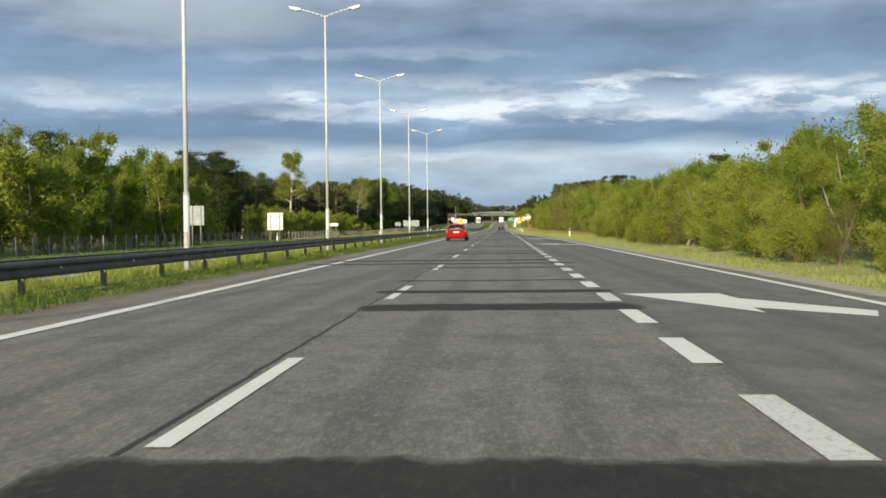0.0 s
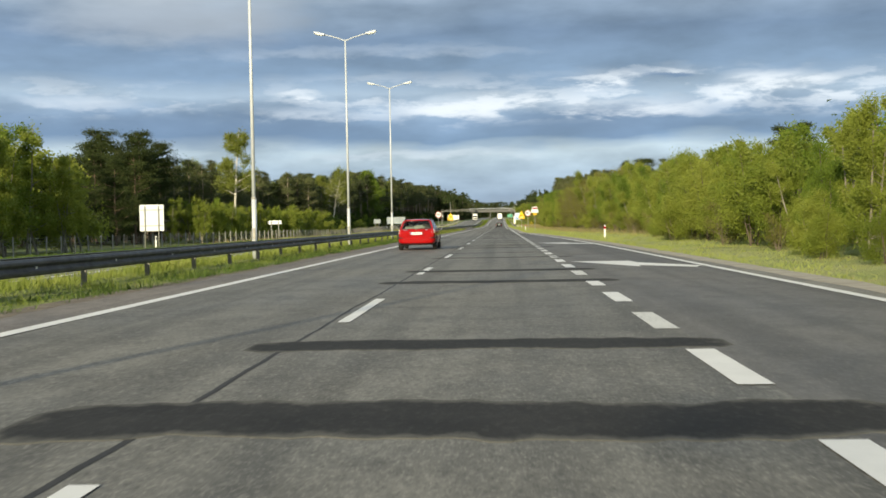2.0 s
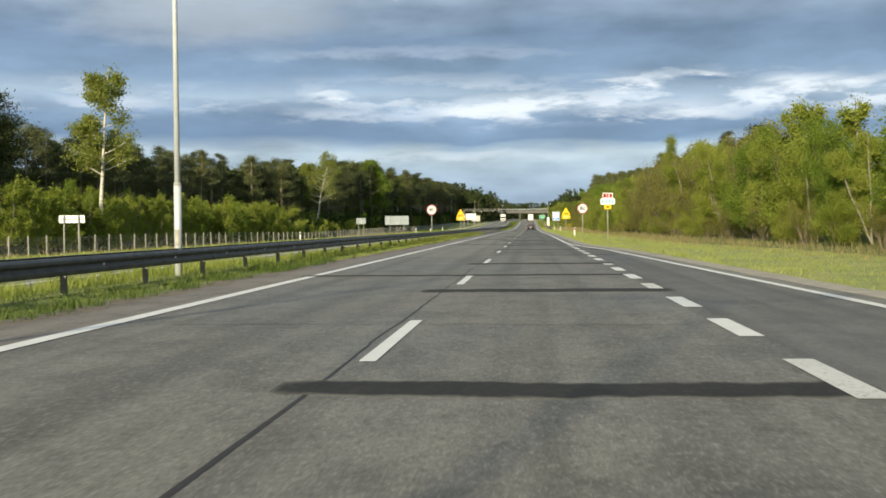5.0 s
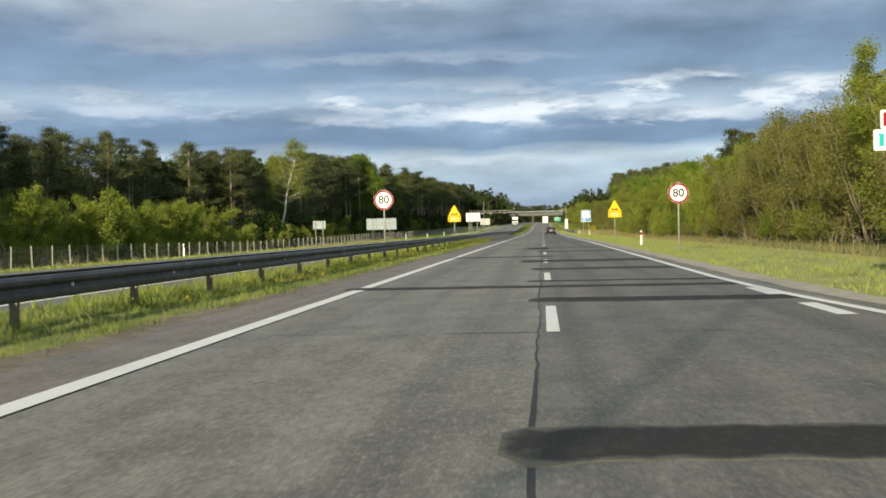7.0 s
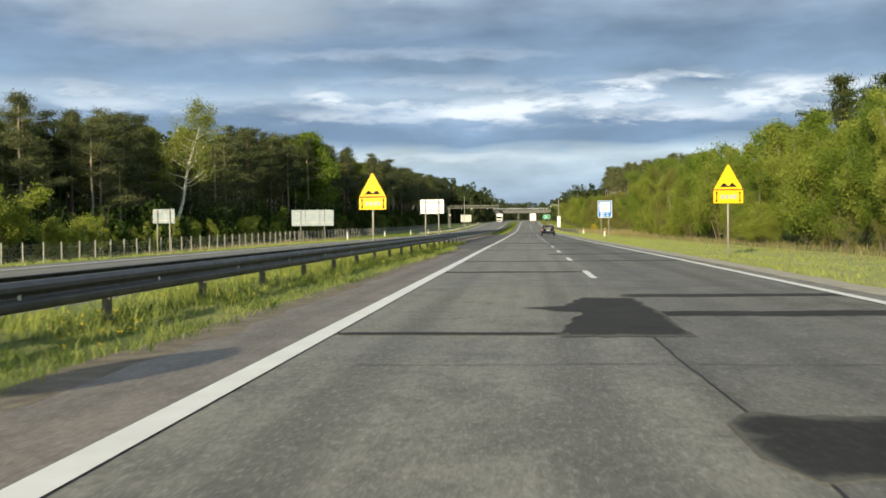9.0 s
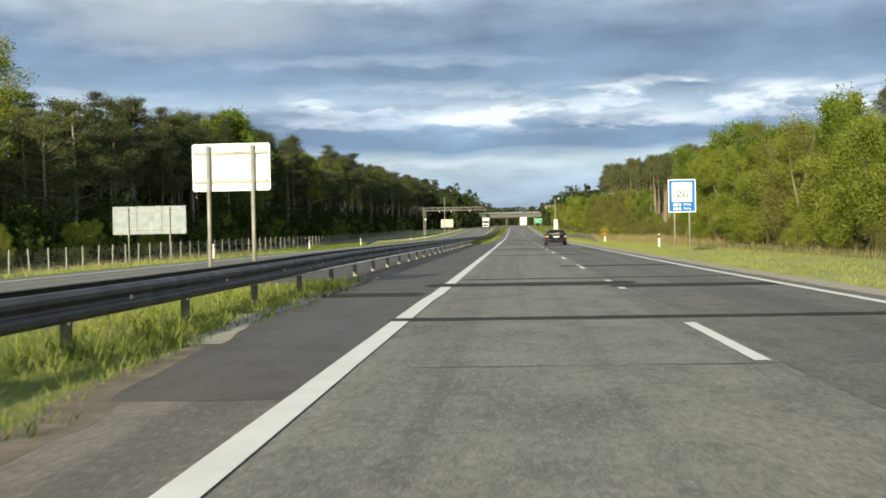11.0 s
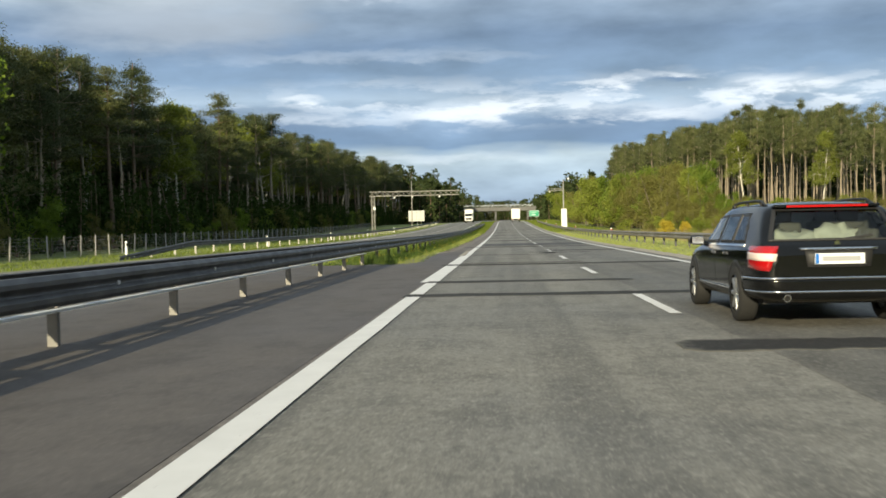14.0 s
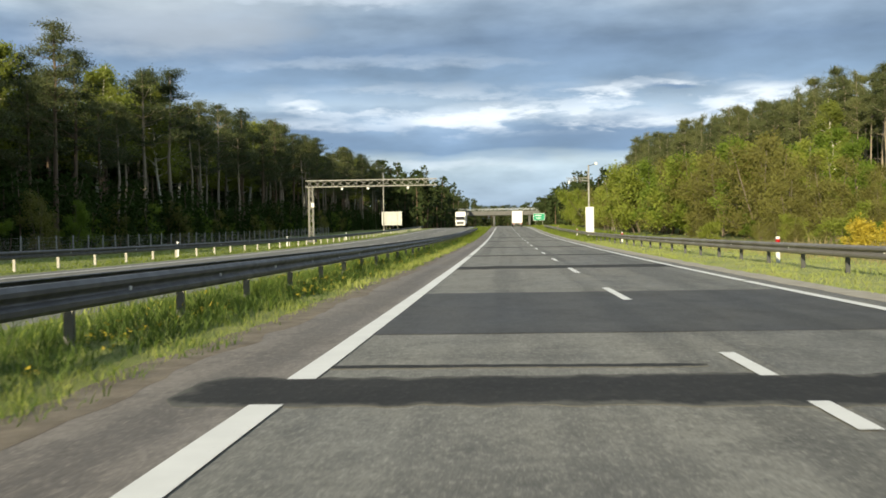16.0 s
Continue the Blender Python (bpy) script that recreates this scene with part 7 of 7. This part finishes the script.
    window("rear_window", rear, ((-rw0, rz0), (rw0, rz0), (rw1, rz1), (-rw1, rz1)), 0.035, "tinted rear window")
    window("windscreen", front, ((-hw * 0.70, fz0 - 0.03), (hw * 0.70, fz0 - 0.03), (hw * 0.64, fz1 + 0.01), (-hw * 0.64, fz1 + 0.01)), 0.04, "windscreen")
    # cabin
    part("cabin_floor", bm_box(0, L * 0.38, 0.42, width * 0.80, L * 0.56, 0.10), M["interior"], root)
    part("dashboard", bm_box(0, L * 0.635, belt - 0.08, width * 0.78, 0.40, 0.20, bevel=0.06), M["interior"], root)
    for sx in (-1, 1):
        for yy in (0.235, 0.43):
            st = bmesh.new()
            box(st, sx * hw * 0.42, yy * L + 0.10, 0.62, 0.48, 0.50, 0.16, bevel=0.05)
            box(st, sx * hw * 0.42, yy * L - 0.16, 0.86, 0.46, 0.14, 0.56, bevel=0.05)
            box(st, sx * hw * 0.42, yy * L - 0.18, 1.20, 0.24, 0.09, 0.15, bevel=0.035)
            part("seat", st, M["interior"], root, "dark fabric seat", True)
    for i, (lx, ly, lz, sx2, sy2, sz2) in enumerate(((-0.34, 0.56, 0.86, 0.56, 0.40, 0.52), (0.10, 0.62, 0.90, 0.60, 0.44, 0.56), (0.46, 0.56, 0.86, 0.26, 0.30, 0.56))):
        bg = bmesh.new()
        bmesh.ops.create_uvsphere(bg, u_segments=18, v_segments=10, radius=0.5)
        for v in bg.verts:
            k = 1 + 0.5 * noise.noise(v.co * 3 + Vector((i, hw * 9, 0))) + 0.25 * noise.noise(v.co * 8)
            v.co = Vector((lx + math.copysign(abs(v.co.x * 2) ** 0.7, v.co.x) * 0.5 * sx2 * k, ly + v.co.y * sy2 * k, lz * zk + math.copysign(abs(v.co.z * 2) ** 0.7, v.co.z) * 0.5 * sz2 * k))
        part("luggage", bg, M["cloth"] if i != 2 else M["interior"], root, "pale soft bag in the luggage space" if i != 2 else "dark bag in the luggage space", True)
    # tail details
    on = lambda px, pz: tree.ray_cast(*rear(px, pz))[0]
    wy = on(0.0, rz0 + 0.03).y
    wip = bmesh.new()
    cyl(wip, (0.0, wy - 0.02, rz0 + 0.0), (0.40, on(0.40, rz0 + 0.05).y - 0.02, rz0 + 0.05), 0.013, None, 6)
    part("rear_wiper", wip, M["trim"], root)
    top = tree.ray_cast(Vector((0, 0.115 * L, 3)), Vector((0, 0, -1)))[0]
    sp = bmesh.new()
    box(sp, 0, top.y - 0.045, top.z - 0.022, rw1 * 1.96, 0.17, 0.036, bevel=0.016)
    part("roof_spoiler", sp, paint, root, "", True)
    part("high_brake_light", bm_box(0, top.y - 0.132, top.z - 0.026, rw1 * (1.5 if black else 0.45), 0.014, 0.026 if black else 0.018, bevel=0.004), M["tail_red"], root, "red high brake light")
    pz = 0.80 * zk
    py = on(0, pz).y
    part("plate_recess", skin(rear, ((-0.33, pz - 0.09), (0.33, pz - 0.09), (0.36, pz + 0.095), (-0.36, pz + 0.095)), 8, 3, 0.005, 0.02), M["trim"] if black else M["car_red_shade"], root, "", True)
    pl = part("plate", bm_box(0, py - 0.028, pz, 0.52, 0.012, 0.115, bevel=0.003), M["sign_white"], root, "white plate")
    part("plate_bar", bm_box(0.015, py - 0.037, pz, 0.40, 0.004, 0.05), M["grey_print"], pl)
    part("plate_band", bm_box(-0.238, py - 0.037, pz, 0.036, 0.004, 0.105), M["sign_blue"], pl)
    part("tailgate_strip", skin(rear, ((-0.40, 0.905 * zk), (0.40, 0.905 * zk), (0.41, 0.930 * zk), (-0.41, 0.930 * zk)), 10, 1, 0.022), M["chrome"] if black else paint, root, "", True)
    if not black:
        for px, w2 in ((-0.50, 0.11), (0.46, 0.06)):
            part("badge", skin(rear, ((px - w2, 0.925), (px + w2, 0.925), (px + w2, 0.955), (px - w2, 0.955)), 4, 1, 0.006, 0.01), M["rim"], root, "small silver lettering badge")
    part("tailgate_emblem", bm_cyl((0, on(0, 0.975 * zk).y + 0.01, 0.975 * zk), (0, on(0, 0.975 * zk).y - 0.010, 0.975 * zk), 0.03, None, 20), M["chrome"], root)
    bands = ((-1, 0.33 * zk), (1, 0.33 * zk), (1, 0.575 * zk), (-1, 0.575 * zk))
    part("bumper", skin(wrap, bands, 40, 6, 0.028, 0.05), paint, root, "", True)
    if black:
        for zc in (0.565 * zk, 0.405 * zk):
            part("bumper_strip", skin(wrap, ((-0.97, zc), (0.97, zc), (0.97, zc + 0.020), (-0.97, zc + 0.020)), 40, 1, 0.038, 0.02), M["chrome"], root, "chrome strip", True)
    else:
        for s in (-1, 1):
            part("bumper_strip", skin(wrap, tuple((s * a, b) for a, b in ((0.66, 0.545), (0.97, 0.545), (0.97, 0.585), (0.66, 0.585))), 12, 1, 0.044, 0.02), M["trim"], root, "black rubbing strip", True)
    part("diffuser", skin(wrap, ((-0.95, 0.22), (0.95, 0.22), (0.97, 0.345), (-0.97, 0.345)), 30, 3, 0.014, 0.05), M["trim"], root, "black lower bumper", True)
    part("undertray", bm_box(0, L * 0.5, 0.27, width * 0.80, L * 0.84, 0.08), M["trim"], root)
    for s in ((-1, 1) if black else ()):
        ex = bmesh.new()
        cyl(ex, (s * hw * 0.62, -0.03, 0.315), (s * hw * 0.62, 0.14, 0.315), 0.042, None, 14)
        exo = part("exhaust", ex, M["chrome"], root, "chrome exhaust tip")
        part("bore", bm_cyl((s * hw * 0.62, -0.033, 0.315), (s * hw * 0.62, 0.05, 0.315), 0.034, None, 14), M["black"], exo)
    tagged(root, label, "car")
    return root


M["glass"] = glass_material("car_glass", (0.70, 0.76, 0.72), 1.5)
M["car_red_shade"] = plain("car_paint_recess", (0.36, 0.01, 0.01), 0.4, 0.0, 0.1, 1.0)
M["glass_dark"] = plain("tinted_glass", (0.020, 0.024, 0.026), 0.05, 0.0, 0.1, 1.0, 1.0)
estate_car("estate_car", M["car_black"], 1.42, 334.0, 4.60, 1.80, 1.36, "black estate car with chrome strips driving ahead in the lane", "black")
estate_car("estate_car", M["car_red"], -1.98, 84.25, 4.68, 1.76, 1.43, "red estate car with roof rails on the asphalt", "red")


def box_truck(x, y, facing, label, w=2.5, h=3.9):
    root = empty("lorry", x, y, rise(y), 0 if facing > 0 else 180)
    part("box_body", bm_box(0, 4.2, 0.95 + (h - 0.95) / 2, w, 8.4, h - 0.95, bevel=0.05), M["car_white"], root, "white cargo box")
    part("door_seam", bm_box(0, -0.008, 2.4, 0.03, 0.016, 2.7), M["grey_print"], root)
    part("chassis", bm_box(0, 4.4, 0.8, 1.2, 9.6, 0.25), M["trim"], root)
    part("under_guard", bm_box(0, 0.15, 0.55, 2.2, 0.12, 0.12, bevel=0.02), M["steel_dull"], root)
    part("cab", bm_box(0, 9.5, 1.75, w * 0.96, 1.9, 2.5, bevel=0.15), M["car_white"], root)
    part("windscreen", bm_box(0, 10.45, 2.25, w * 0.86, 0.06, 0.85, bevel=0.02), M["glass_dark"], root)
    part("grille", bm_box(0, 10.46, 1.1, w * 0.7, 0.06, 0.6, bevel=0.02), M["trim"], root)
    for s in (-1, 1):
        part("tail_lamp", bm_box(s * 0.95, 0.06, 0.75, 0.35, 0.06, 0.14, bevel=0.01), M["tail_red"], root)
        part("head_lamp", bm_box(s * 0.95, 10.46, 0.85, 0.35, 0.06, 0.2, bevel=0.02), M["glass_lamp"], root)
        for t in (1.6, 2.9, 9.3):
            wheel(root, s * (w / 2 - 0.16), t, 0.48, 0.3, s)
    tagged(root, label, "lorry")


box_truck(1.4, 640.0, 1, "white box lorry driving far ahead near the overpass")
box_truck(-12.6, 650.0, -1, "oncoming white lorry on the opposite carriageway")
